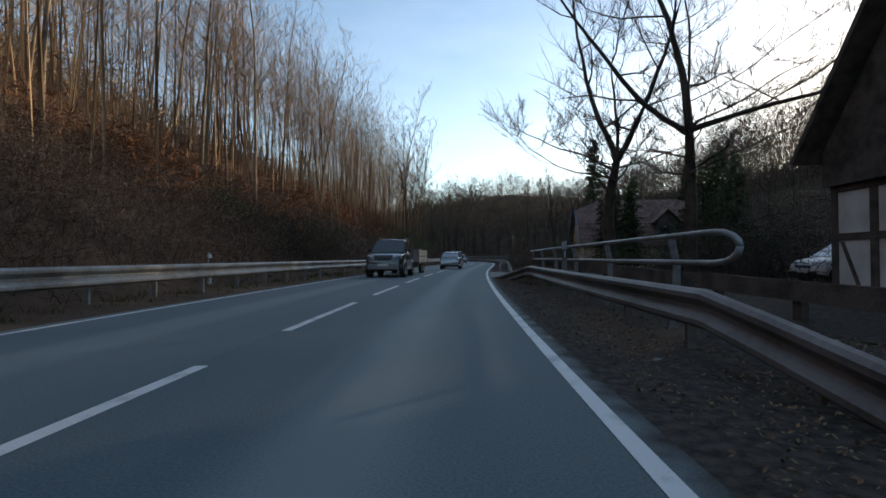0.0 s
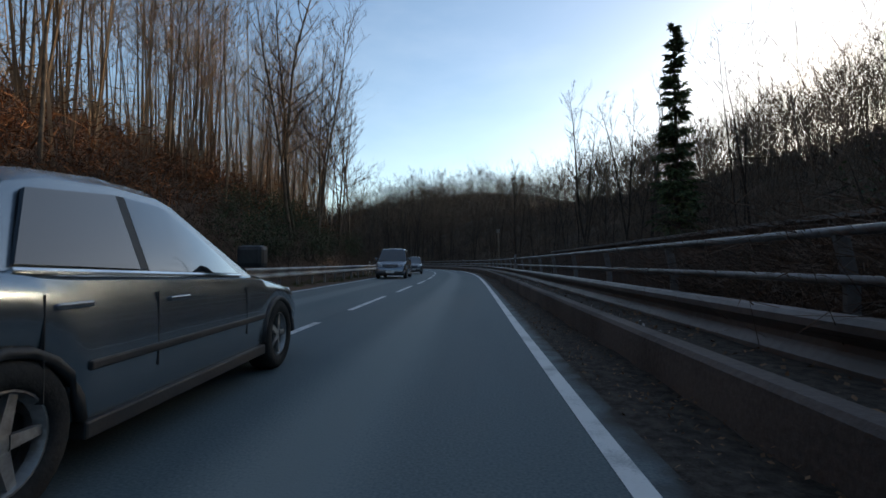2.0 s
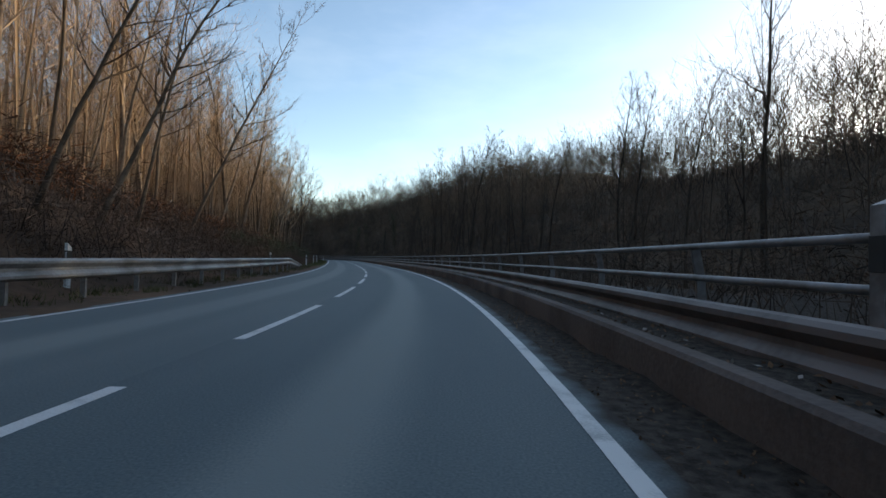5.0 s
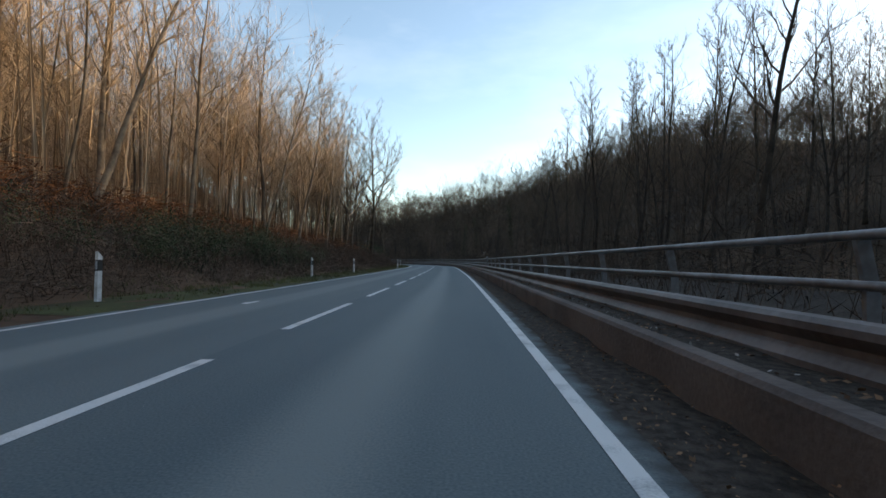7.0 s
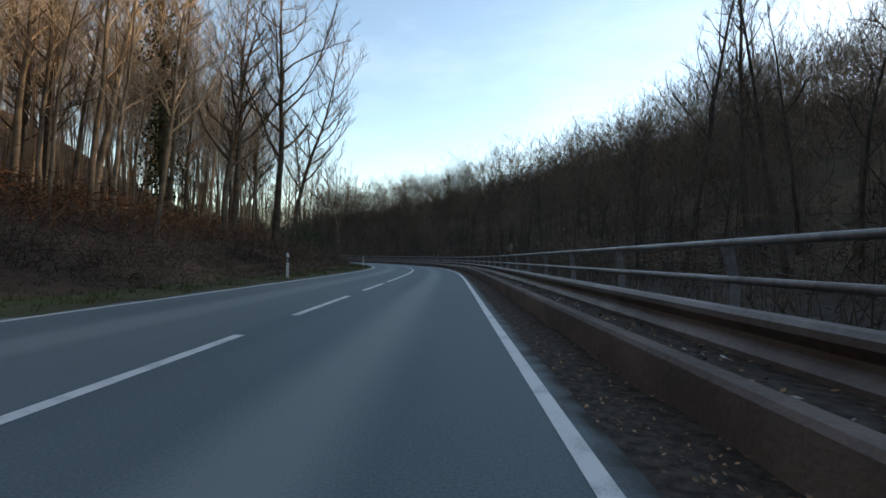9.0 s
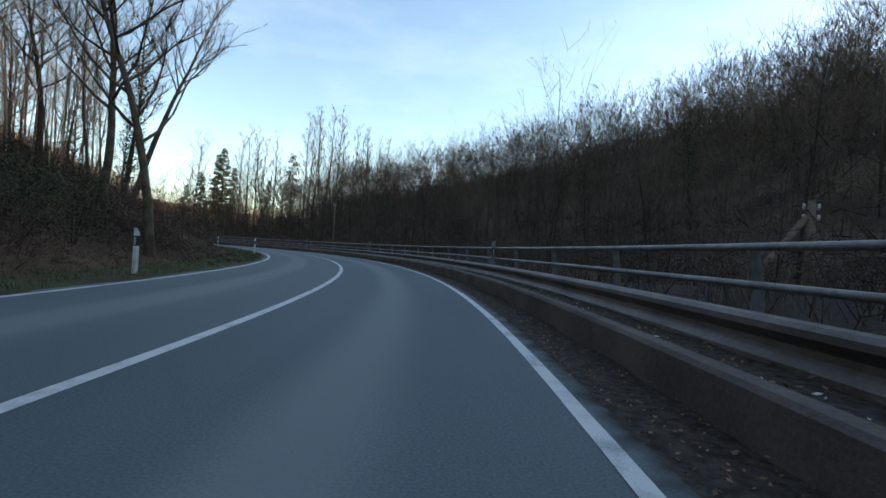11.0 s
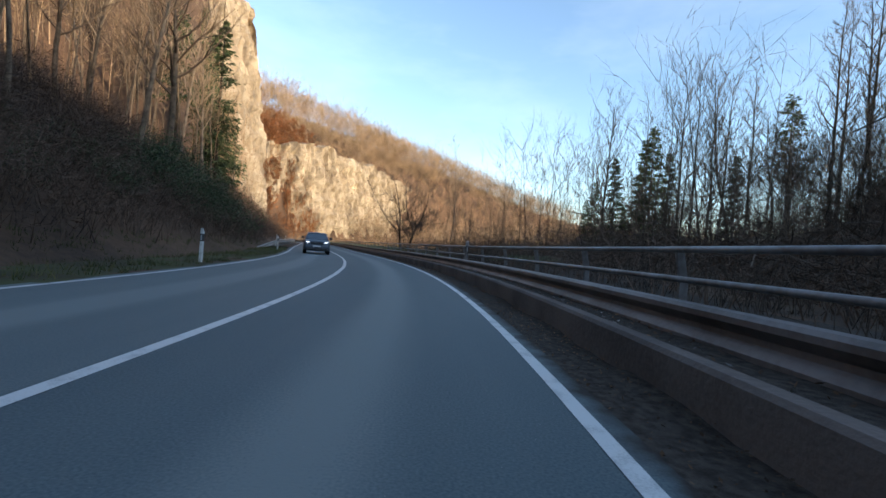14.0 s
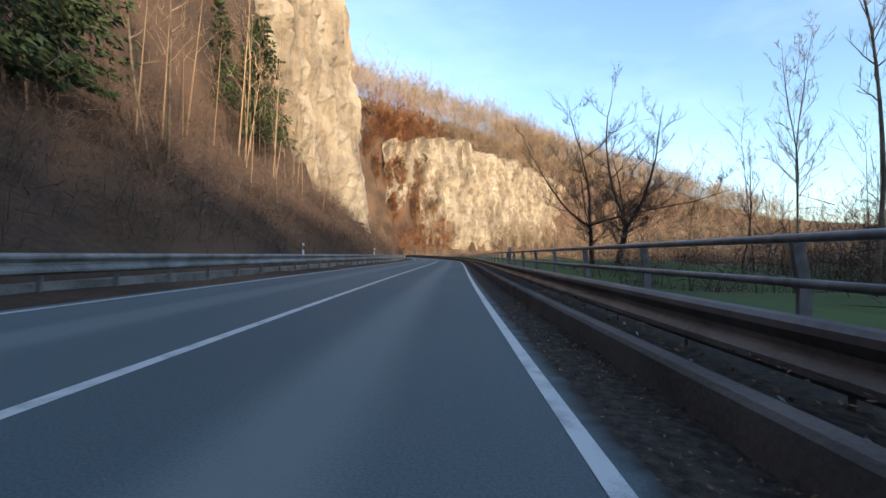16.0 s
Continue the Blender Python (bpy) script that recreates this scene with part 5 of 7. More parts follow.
edge_hill = spots_in(9000, (-500, -320), (262, 450), 28, lambda x, y, s, u, z: (toe_side(x, y) > -8) & (toe_side(x, y) < 75))
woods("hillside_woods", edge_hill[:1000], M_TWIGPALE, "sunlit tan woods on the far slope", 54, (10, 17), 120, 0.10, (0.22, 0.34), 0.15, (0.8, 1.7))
brush("slope_scrub", edge_hill[1000:2600], M_TWIGPALE, "tan undergrowth on the far slope", 87, (2.5, 6.0), 18, 0.17)
beyond = spots_in(6000, (-620, -120), (265, 640), 34, lambda x, y, s, u, z: (s > 352) & (u > 70) & (u < 330) & (toe_side(x, y) < -6))
woods("valley_woods", beyond[:1200], M_TWIGPALE, "tan bare woods across the meadow", 44, (9, 16), 70, 0.07)


def strip_spots(count, s_range, u_range, seed, power=1.0):
    r = np.random.RandomState(seed)
    ss = r.uniform(*s_range, count)
    uu = u_range[0] + (u_range[1] - u_range[0]) * r.uniform(0, 1, count) ** power
    pts = np.array([place(a, b) for a, b in zip(ss, uu)])
    z = ground_height(pts[:, 0], pts[:, 1], ss, uu)
    return list(zip(pts[:, 0], pts[:, 1], z))


brush("bank_brush", strip_spots(1500, (-4, 48), (-6.8, -17), 49), M_BRUSH, "dense dark bramble on the road bank", 60, (0.9, 2.4), 44, 0.02)
brush("bank_brush", strip_spots(2500, (-20, 152), (-6.6, -17), 51), M_BRUSH, "dense brown bramble and brush on the road bank", 61, (1.2, 3.0), 36)
brush("bank_brush", strip_spots(1500, (150, 250), (-7.2, -18), 52), M_BRUSH, "reddish-brown dry brush on the low bank", 62, (1.0, 2.3), 36)
brush("bank_brush", strip_spots(2300, (250, 425), (-7.2, -20), 53), M_BRUSH, "brown brush below the cliffs", 63, (1.2, 3.2), 36)
brush("bank_brush", strip_spots(1500, (285, 350), (-6.8, -14), 50), M_BRUSH, "brown bramble on the bank of the bend", 76, (1.0, 2.4), 34)
brush("bank_brush", strip_spots(1500, (-15, 152), (-6.1, -9.5), 62), M_BRUSH, "low brown brush and bramble at the foot of the bank", 82, (0.35, 1.0), 30, 0.016)
brush("bank_brush", strip_spots(1100, (138, 250), (-6.0, -9.5), 63), M_BRUSH, "low dry brush above the grass verge", 83, (0.35, 1.0), 30, 0.016)
brush("riverside_brush", strip_spots(1500, (36, 345), (7.2, 17), 54), M_TWIGSHADED, "dark leafless brush behind the railing", 64, (1.2, 3.2), 34)
ledges = []
for ob in [o for o in bpy.data.objects if o.name in ("cliff", "cliff.001")]:
    pick = random.Random(9)
    ledges += [tuple(q.co) for q in ob.data.vertices if pick.random() < 0.012]
brush("ledge_scrub", ledges, M_TWIGPALE, "dry scrub growing on the rock ledges", 74, (1.0, 2.6), 22, 0.06)
brush("toe_brush", spots_in(2600, (-480, -200), (215, 330), 55, lambda x, y, s, u, z: (toe_side(x, y) < 3) & (toe_side(x, y) > -26) & (np.abs(u) > 9)), M_TWIGPALE, "tan brush at the foot of the rocks", 65, (1.5, 4.5), 26, 0.05)
brush("slope_scrub", spots_in(2400, (-320, -210), (170, 245), 58, lambda x, y, s, u, z: (toe_side(x, y) > 0) & (toe_side(x, y) < 30) & (np.abs(u) > 9)), M_DEADLEAF, "orange-brown scrub on the slope between the rocks", 68, (1.5, 4.0), 30, 0.08)
brush("valley_scrub", far_right[4400:7400], M_TWIGMID, "brown undergrowth on the hillside", 69, (2.0, 5.0), 24, 0.09)
brush("riverside_scrub", spots_in(5000, (-215, -100), (255, 335), 46, lambda x, y, s, u, z: (u > 10) & (u < 60) & (x + 0.55 * (y - 280) > -190))[:900], M_BRUSH, "brown undergrowth on the low ground by the river", 71, (1.5, 4.0), 30, 0.035)
brush("riverside_scrub", spots_in(5000, (5, 60), (-20, 80), 47, lambda x, y, s, u, z: (u > 19) & (u < 36) & (s > 2) & (s < 75))[:420], M_TWIGSHADED, "dark undergrowth behind the houses", 72, (2.0, 4.5), 40, 0.035)


def bush(seed, size, label, mat, leaf=0.065, count=560):
    """A rounded evergreen bush: many leaves set over an uneven form."""
    rng = random.Random(seed)
    ob = tagged(new("bush"), label, "bush", "evergreen bushes")
    cv, cf, tv, tf = [], [], [], []
    lobes = [(Vector((rng.uniform(-0.7, 0.7), rng.uniform(-0.7, 0.7), rng.uniform(0.45, 1.0))) * size, rng.uniform(0.4, 0.75) * size) for _ in range(7)]
    for c, _ in lobes:
        tube([Vector((0, 0, -0.2)), c * 0.5, c], [0.035, 0.025, 0.01], 4, tv, tf)
    for _ in range(count):
        c, rad = rng.choice(lobes)
        d = Vector((rng.gauss(0, 1), rng.gauss(0, 1), rng.gauss(0, 1))).normalized()
        p = c + d * rad * rng.uniform(0.55, 1.08)
        if p.z < 0.05:
            continue
        a = (d + Vector((rng.uniform(-1, 1), rng.uniform(-1, 1), rng.uniform(-1, 0.6)))).normalized()
        b = a.cross(Vector((rng.uniform(-1, 1), rng.uniform(-1, 1), rng.uniform(-1, 1)))).normalized()
        ln = leaf * rng.uniform(0.7, 1.5)
        k = len(cv)
        cv.extend((p - a * ln, p + b * ln * 0.4, p + a * ln, p - b * ln * 0.4))
        cf.append((k, k + 1, k + 2, k + 3))
    mesh_object("stem", tv, tf, M_BARKDARK, ob)
    mesh_object("foliage", cv, cf, mat, ob)
    return ob


bushes = [bush(110 + i, 1.5 + 0.25 * i, "dark green evergreen bush on the road bank", M_EVERGREEN, 0.05, 1300) for i in range(3)]


def bush_row(count, s_range, u_range, seed, sizes):
    r = random.Random(seed)
    for _ in range(count):
        put(r.choice(bushes), USED, r.uniform(*s_range), r.uniform(*u_range), None, r.uniform(*sizes), None, r, 0.1)


bush_row(38, (136, 172), (-10.5, -7.2), 71, (0.5, 0.85))
bush_row(16, (222, 240), (-12, -7.4), 72, (0.7, 1.1))
bush_row(22, (306, 322), (-12.5, -8.5), 73, (0.45, 0.7))
bush_row(30, (319, 336), (-11.0, -7.0), 76, (0.75, 1.15))
bush_row(14, (20, 62), (-10.5, -7.2), 74, (0.5, 0.9))
bush_row(30, (62, 86), (-11.5, -7.4), 77, (0.6, 1.05))
bush_row(7, (40, 52), (9, 13), 75, (0.9, 1.2))
bush_row(5, (26, 32), (13.5, 17), 78, (0.8, 1.3))
brush("garden_brush", strip_spots(150, (19, 30), (11.5, 19), 60), M_TWIGSHADED, "dark tangled shrubs round the houses", 80, (1.4, 3.4), 60, 0.02)
brush("beech_scrub", strip_spots(420, (20, 120), (-18, -11), 56), M_DEADLEAF, "rusty dead beech leaves on low scrub", 66, (1.0, 2.6), 40, 0.07)
brush("beech_scrub", strip_spots(1100, (-5, 125), (-34, -12), 48), M_DEADLEAF, "rusty seedlings and dead leaves on the wood's floor", 77, (0.3, 1.1), 18, 0.05)
brush("beech_scrub", strip_spots(900, (124, 222), (-21, -12), 57), M_DEADLEAF, "rusty dead leaves on low scrub", 67, (1.0, 2.6), 40, 0.05)


# ---- grass and fallen leaves on the verges ----
def blades(name, spots, mat, label, seed, tall=(0.06, 0.22), per=9):
    r = random.Random(seed)
    verts, faces = [], []
    for x, y, z in spots:
        for _ in range(per):
            a = Vector((x + r.uniform(-0.12, 0.12), y + r.uniform(-0.12, 0.12), z - 0.03))
            b = a + Vector((r.uniform(-0.6, 0.6), r.uniform(-0.6, 0.6), 1)) * r.uniform(*tall)
            sliver(verts, faces, a, b, 0.018, r)
    return tagged(mesh_object(name, verts, faces, mat), label, "grass", kind="stuff")


blades("verge_grass", strip_spots(5200, (150, 345), (-7.2, -3.95), 81), M_GRASS, "green and yellow grass on the roadside", 91)
blades("verge_grass", strip_spots(2200, (-8, 148), (-7.0, -4.4), 82), M_GRASS, "sparse grass under the guardrail", 92)


def litter(name, spots, mat, label, seed, size=(0.016, 0.036)):
    r = random.Random(seed)
    verts, faces = [], []
    for x, y, z in spots:
        c = Vector((x, y, z + r.uniform(0.0, 0.03)))
        a = Vector((r.uniform(-1, 1), r.uniform(-1, 1), r.uniform(-0.5, 0.5))).normalized() * r.uniform(*size)
        b = a.cross(Vector((0, 0, 1)) + Vector((r.uniform(-0.5, 0.5), r.uniform(-0.5, 0.5), 0))).normalized() * a.length * 0.6
        k = len(verts)
        verts.extend((c - a, c + b, c + a, c - b))
        faces.append((k, k + 1, k + 2, k + 3))
    return tagged(mesh_object(name, verts, faces, mat), label, "leaf litter", kind="stuff")


M_FALLEN = island_material("fallen_leaves", (0.058, 0.036, 0.023), (0.24, 0.145, 0.085))
litter("fallen_leaves", strip_spots(26000, (-3, 25.5), (3.6, 7.0), 83) + strip_spots(3000, (34, 44), (3.6, 7.5), 87), M_FALLEN, "brown fallen leaves under the guardrail", 93, (0.010, 0.024))
litter("fallen_leaves", strip_spots(24000, (40, 350), (3.40, 4.02), 84), M_FALLEN, "scattered leaves and grit along the kerb", 94, (0.008, 0.022))
litter("fallen_leaves", [(x, y, 0.275) for x, y, z in strip_spots(7000, (40, 350), (4.22, 4.8), 85)], M_FALLEN, "leaves caught behind the kerb", 95)
litter("fallen_leaves", strip_spots(6000, (-8, 345), (-8.0, -3.8), 86), M_FALLEN, "fallen leaves on the verge", 96)


chip_spots = [(x, y, 0.30 - 0.10 * min(1.0, max(0.0, (s - 310) / 25))) for s in np.arange(44, 352, 2.0) for x, y, _ in strip_spots(9, (s, s + 2), (4.22, 4.46), int(s))]
litter("grit", chip_spots, M_CHIP, "pale grit and stone chips lying behind the kerb", 97, (0.012, 0.034))


# ---- vehicles ----
def glossy(name, colour, metal=0.4, rough=0.32, coat=0.6):
    return material(name, colour, tuple(c * 0.8 for c in colour), scale=1.5, fine=30, rough=rough, metal=metal, bump=0.02, coat=coat)


M_GLASS = material("tinted_glass", (0.018, 0.023, 0.026), (0.014, 0.018, 0.02), rough=0.05, metal=0.0, bump=0.0, coat=1.0)
M_RUBBER = material("tyre_rubber", (0.025, 0.024, 0.023), (0.045, 0.042, 0.038), scale=6, fine=40, rough=0.85, bump=0.3)
M_ALLOY = material("alloy_rim", (0.45, 0.45, 0.44), (0.22, 0.21, 0.20), scale=8, fine=40, rough=0.4, metal=0.7, bump=0.02)
M_TRIM = material("black_trim", (0.018, 0.018, 0.019), (0.03, 0.03, 0.03), scale=6, fine=40, rough=0.6, bump=0.1)
M_CHROME = material("chrome", (0.7, 0.7, 0.7), (0.55, 0.55, 0.56), rough=0.15, metal=1.0, bump=0.0)
M_LENS = material("clear_lamp", (0.62, 0.66, 0.70), (0.35, 0.37, 0.40), scale=12, rough=0.12, bump=0.0, coat=1.0)
M_REDLENS = material("red_lamp", (0.30, 0.012, 0.012), (0.18, 0.01, 0.01), scale=12, rough=0.2, bump=0.0, coat=1.0)
M_PLATE = material("plate", (0.62, 0.62, 0.60), (0.5, 0.5, 0.5), rough=0.4, bump=0.0)


def lamp_material(name, strength):
    m = bpy.data.materials.new(name)
    m.use_nodes = True
    b = m.node_tree.nodes["Principled BSDF"]
    b.inputs["Base Color"].default_value = (0.8, 0.85, 0.9, 1)
    b.inputs["Emission Color"].default_value = (0.85, 0.92, 1.0, 1)
    b.inputs["Emission Strength"].default_value = strength
    return m


M_LIT = lamp_material("lit_lamp", 1.5)


def lathe(bm, profile, segs, axis_x=0.0):
    """Turns (offset along x, radius) about the x axis."""
    rings = [[bm.verts.new((axis_x + a, r * math.cos(6.2832 * k / segs), r * math.sin(6.2832 * k / segs))) for k in range(segs)] for a, r in profile]
    for a, b in zip(rings[:-1], rings[1:]):
        for k in range(segs):
            c = (k + 1) % segs
            bm.faces.new((a[k], a[c], b[c], b[k]))
    return rings


def wheel(parent, x, y, r, width, spokes, rim_mat=M_ALLOY):
    out_side = 1 if x > 0 else -1
    w = new("wheel")
    w.parent = parent
    w.matrix_basis = pose(x, y, r, 0, 0, 0 if out_side > 0 else 180)
    bm = bmesh.new()
    h = width / 2
    lathe(bm, [(-h, r * 0.62), (-h, r * 0.90), (-h * 0.8, r * 0.985), (-h * 0.3, r), (h * 0.3, r), (h * 0.8, r * 0.985), (h, r * 0.90), (h, r * 0.66), (h * 0.8, r * 0.62)], 28)
    part("tyre", bm, M_RUBBER, w, smooth=True)
    bm = bmesh.new()
    lathe(bm, [(-h * 0.9, r * 0.63), (h * 0.85, r * 0.64), (h * 0.86, r * 0.60), (h * 0.45, r * 0.55)], 28)
    for ring_r, deep in ((r * 0.15, h * 0.75),):
        rings = lathe(bm, [(deep * 0.5, ring_r), (deep, ring_r), (deep * 1.05, ring_r * 0.5)], 12)
        bm.faces.new(rings[-1])
    for k in range(spokes):
        a = 6.2832 * k / spokes
        ca, sa = math.cos(a), math.sin(a)
        half0, half1 = r * 0.085, r * 0.06
        pts = [(h * 0.80, r * 0.12, -half0), (h * 0.80, r * 0.12, half0), (h * 0.72, r * 0.60, half1), (h * 0.72, r * 0.60, -half1)]
        top_v = [bm.verts.new((px, py * ca - pz * sa, py * sa + pz * ca)) for px, py, pz in pts]
        low_v = [bm.verts.new((px - h * 0.25, py * ca - pz * sa, py * sa + pz * ca)) for px, py, pz in pts]
        bm.faces.new(top_v)
        for i in range(4):
            j = (i + 1) % 4
            bm.faces.new((top_v[j], top_v[i], low_v[i], low_v[j]))
    part("rim", bm, rim_mat, w)
    bm = bmesh.new()
    lathe(bm, [(-h * 0.3, r * 0.02), (-h * 0.2, r * 0.6)], 20)
    part("brake_disc", bm, M_TRIM, w)
    return w


def pane(name, quad, parent, mat=M_GLASS, thick=0.012, inset=0.0, label=""):
    """A thin plate over four or more corners, pushed out along its normal."""
    q = [Vector(p) for p in quad]
    c = sum(q, Vector()) / len(q)
    n = (q[1] - q[0]).cross(q[2] - q[1]).normalized()
    if n.dot(c - Vector((0, c.y * 0.4, 0.5))) < 0:
        n = -n
        q.reverse()
    q = [p + (c - p) * inset for p in q]
    bm = bmesh.new()
    a, b = [bm.verts.new(p + n * thick) for p in q], [bm.verts.new(p - n * 0.01) for p in q]
    bm.faces.new(a)
    for i in range(len(q)):
        j = (i + 1) % len(q)
        bm.faces.new((a[j], a[i], b[i], b[j]))
    ob = part(name, bm, mat, parent, label, smooth=True)
    ob.data.set_sharp_from_angle(angle=0.6)
    return ob


def vehicle(name, label, spec, paint, cladding=None):
    """A car: y ahead, origin on the road under its middle. spec holds its sizes in metres."""
    car = tagged(new(name), label, "car", "cars on the road")
    length, wide, tall, base, r = spec["length"], spec["wide"], spec["tall"], spec["base"], spec["wheel"]
    front_axle = spec["axle"]
    axles = (front_axle, front_axle - base)
    w = wide / 2
    deck = spec["deck"]
    ys = sorted(set(np.round(np.concatenate([np.linspace(-length / 2, length / 2, 41), [a + d for a in axles for d in (-r * 1.14, r * 1.14)]]), 3)))
    low = spec.get("low", 0.24)

    def top_z(y):
        return float(np.interp(y, [p[0] for p in deck], [p[1] for p in deck]))

    def bottom_z(y):
        z = low + 0.10 * max(0.0, (abs(y) - length / 2 + 0.45) / 0.45)
        for a in axles:
            d = abs(y - a)
            arch = r * 1.14
            if d < arch:
                z = max(z, r * 0.92 + math.sqrt(arch * arch - d * d) * 0.96)
        return z

    def half(y):
        e = max(0.0, (abs(y) - length / 2 + 0.75) / 0.75)
        return w * (1 - 0.16 * e ** 2.2)

    body = bmesh.new()
    rings = []
    for y in ys:
        t, b, h = top_z(y), bottom_z(y), half(y)
        b = min(b, t - 0.10)
        shape = [(0.0, t + 0.012), (h * 0.55, t + 0.008), (h * 0.86, t - 0.01), (h * 0.965, t - 0.055), (h * 0.995, t - 0.18 * (t - b) - 0.05), (h, b + 0.45 * (t - b)), (h * 0.985, b + 0.12 * (t - b)), (h * 0.95, b)]
        ring = [body.verts.new((x, y, z)) for x, z in shape] + [body.verts.new((-x, y, z)) for x, z in reversed(shape[1:])]
        rings.append(ring)
    n = len(rings[0])
    for a, b in zip(rings[:-1], rings[1:]):
        for k in range(n):
            c = (k + 1) % n
            body.faces.new((a[k], a[c], b[c], b[k]))
    body.faces.new(list(reversed(rings[0])))
    body.faces.new(rings[-1])
    bmesh.ops.recalc_face_normals(body, faces=body.faces[:])
    part("body", body, paint, car, smooth=True).data.set_sharp_from_angle(angle=0.7)

    # cabin
    ws, rf, rr, rb = spec["screen"], spec["roof_front"], spec["roof_rear"], spec["rear_base"]
    zb = lambda y: top_z(y) - 0.02  # noqa: E731
    wb, wr = w * 0.93, w * spec.get("tumble", 0.77)
    cab = bmesh.new()
    roof_mid = (rf + rr) / 2

    def ring_at(y, z, half_w, crown):
        return [Vector((-half_w, y, z - 0.05)), Vector((-half_w * 0.86, y, z)), Vector((0, y, z + crown)), Vector((half_w * 0.86, y, z)), Vector((half_w, y, z - 0.05))]

    roof = [ring_at(rf, tall - 0.06, wr * 0.97, 0.02), ring_at(rf - 0.18, tall - 0.03, wr, 0.03), ring_at(roof_mid, tall - 0.015, wr, 0.015), ring_at(rr + 0.15, tall - spec.get("tail_drop", 0.03) * 0.7, wr * 0.98, 0.02), ring_at(rr, tall - spec.get("tail_drop", 0.03) - 0.02, wr * 0.95, 0.01)]
    rv = [[cab.verts.new(p) for p in row] for row in roof]
    for a, b in zip(rv[:-1], rv[1:]):
        for k in range(4):
            cab.faces.new((a[k], a[k + 1], b[k + 1], b[k]))
    for side in (-1, 1):
        k = 0 if side < 0 else 4
        belt_ys = [ws, rf - 0.18, roof_mid, rr + 0.15, rb]
        bl = [cab.verts.new((side * wb * (0.99 if i in (0, 4) else 1.0), y, zb(y) - 0.03)) for i, y in enumerate(belt_ys)]
        edge = [row[k] for row in rv]
        for i in range(4):
            cab.faces.new((bl[i], bl[i + 1], edge[i + 1], edge[i]))
        if side < 0:
            left_bl = bl
        else:
            right_bl = bl
    cab.faces.new([left_bl[0], *rv[0], right_bl[0]])
    cab.faces.new([right_bl[4], *reversed(rv[4]), left_bl[4]])
    bmesh.ops.recalc_face_normals(cab, faces=cab.faces[:])
    part("cabin", cab, paint, car, smooth=True).data.set_sharp_from_angle(angle=0.6)

    def on_side(side, y, q):
        """A point on the cabin's side: y along, q from belt (0) to roof (1)."""
        belt_ys = [rb, rr + 0.15, roof_mid, rf - 0.18, ws]
        top_ys = [rr, rr + 0.15, roof_mid, rf - 0.18, rf]
        top_zs = [roof[4][0].z, roof[3][0].z, roof[2][0].z, roof[1][0].z, roof[0][0].z]
        s0 = (y - rb) / (ws - rb)
        yb = y
        yt = float(np.interp(y, belt_ys, top_ys))
        zt = float(np.interp(yb, belt_ys, top_zs))
        xb, xt = wb, float(np.interp(y, belt_ys, [wr * 0.95, wr * 0.98, wr, wr, wr * 0.97]))
        return Vector((side * (xb + (xt - xb) * q + 0.004), yb + (yt - yb) * q, zb(yb) - 0.03 + (zt - zb(yb) + 0.03) * q))

    for side in (-1, 1):
        for y0, y1 in spec["windows"]:
            along = [y0, *[b for b in (roof_mid, rf - 0.18) if y0 + 0.02 < b < y1 - 0.02], y1]
            pane("side_window", [on_side(side, y, 0.10) for y in along] + [on_side(side, y, 0.90) for y in reversed(along)], car, thick=0.010)
        if spec.get("dark_pillar"):
            y0, y1 = spec["windows"][1][1] + 0.008, spec["windows"][0][0] - 0.008
            pane("pillar", [on_side(side, y0, 0.10), on_side(side, y1, 0.10), on_side(side, y1, 0.90), on_side(side, y0, 0.90)], car, M_TRIM, thick=0.006, label="black door pillar")
        if spec.get("chrome_line"):
            y0, y1 = spec["windows"][-1][0], spec["windows"][0][1]
            a, b = on_side(side, y0, 0.05), on_side(side, y1, 0.05)
            vv, ff = tube([a, b], [0.012, 0.012], 5)
            mesh_object("window_trim", vv, ff, M_CHROME, car)
    f0, f1 = roof[0], zb(ws) + 0.03
    pane("windscreen", [(-wb * 0.92, ws - 0.02, f1), (wb * 0.92, ws - 0.02, f1), (f0[4].x * 0.93, rf + 0.03, f0[4].z - 0.02), (f0[0].x * 0.93, rf + 0.03, f0[0].z - 0.02)], car, thick=0.02)
    b0 = roof[4]
    zr = zb(rb) + 0.05
    pane("rear_window", [(-wb * 0.86, rb - 0.0, zr), (wb * 0.86, rb - 0.0, zr), (b0[4].x * 0.9, rr - 0.02, b0[4].z - 0.06), (b0[0].x * 0.9, rr - 0.02, b0[0].z - 0.06)], car, thick=0.02)

    for y in axles:
        for side in (-1, 1):
            wheel(car, side * (w - 0.11), y, r, spec.get("tyre", 0.22), spec.get("spokes", 6))
    bm = bmesh.new()
    box(bm, -w * 0.86, w * 0.86, -length / 2 + 0.25, length / 2 - 0.25, low - 0.04, low + 0.16, 0.02)
    part("underbody", bm, M_TRIM, car)

    fz, rz = spec["lamp_z"], spec["tail_z"]
    yf, yr = length / 2, -length / 2
    for side in (-1, 1):
        bm = bmesh.new()
        box(bm, *sorted((side * w * 0.50, side * w * 0.84)), yf - 0.20, yf + 0.006, fz - 0.075, fz + 0.075, 0.03)
        for v_ in bm.verts:
            if abs(v_.co.x) > w * 0.7:
                v_.co.y -= 0.13
        part("headlight", bm, M_LENS, car, "clear headlight")
        if spec.get("lit"):
            bm = bmesh.new()
            box(bm, *sorted((side * w * 0.56, side * w * 0.80)), yf - 0.10, yf + 0.016, fz + 0.012, fz + 0.034, 0.006)
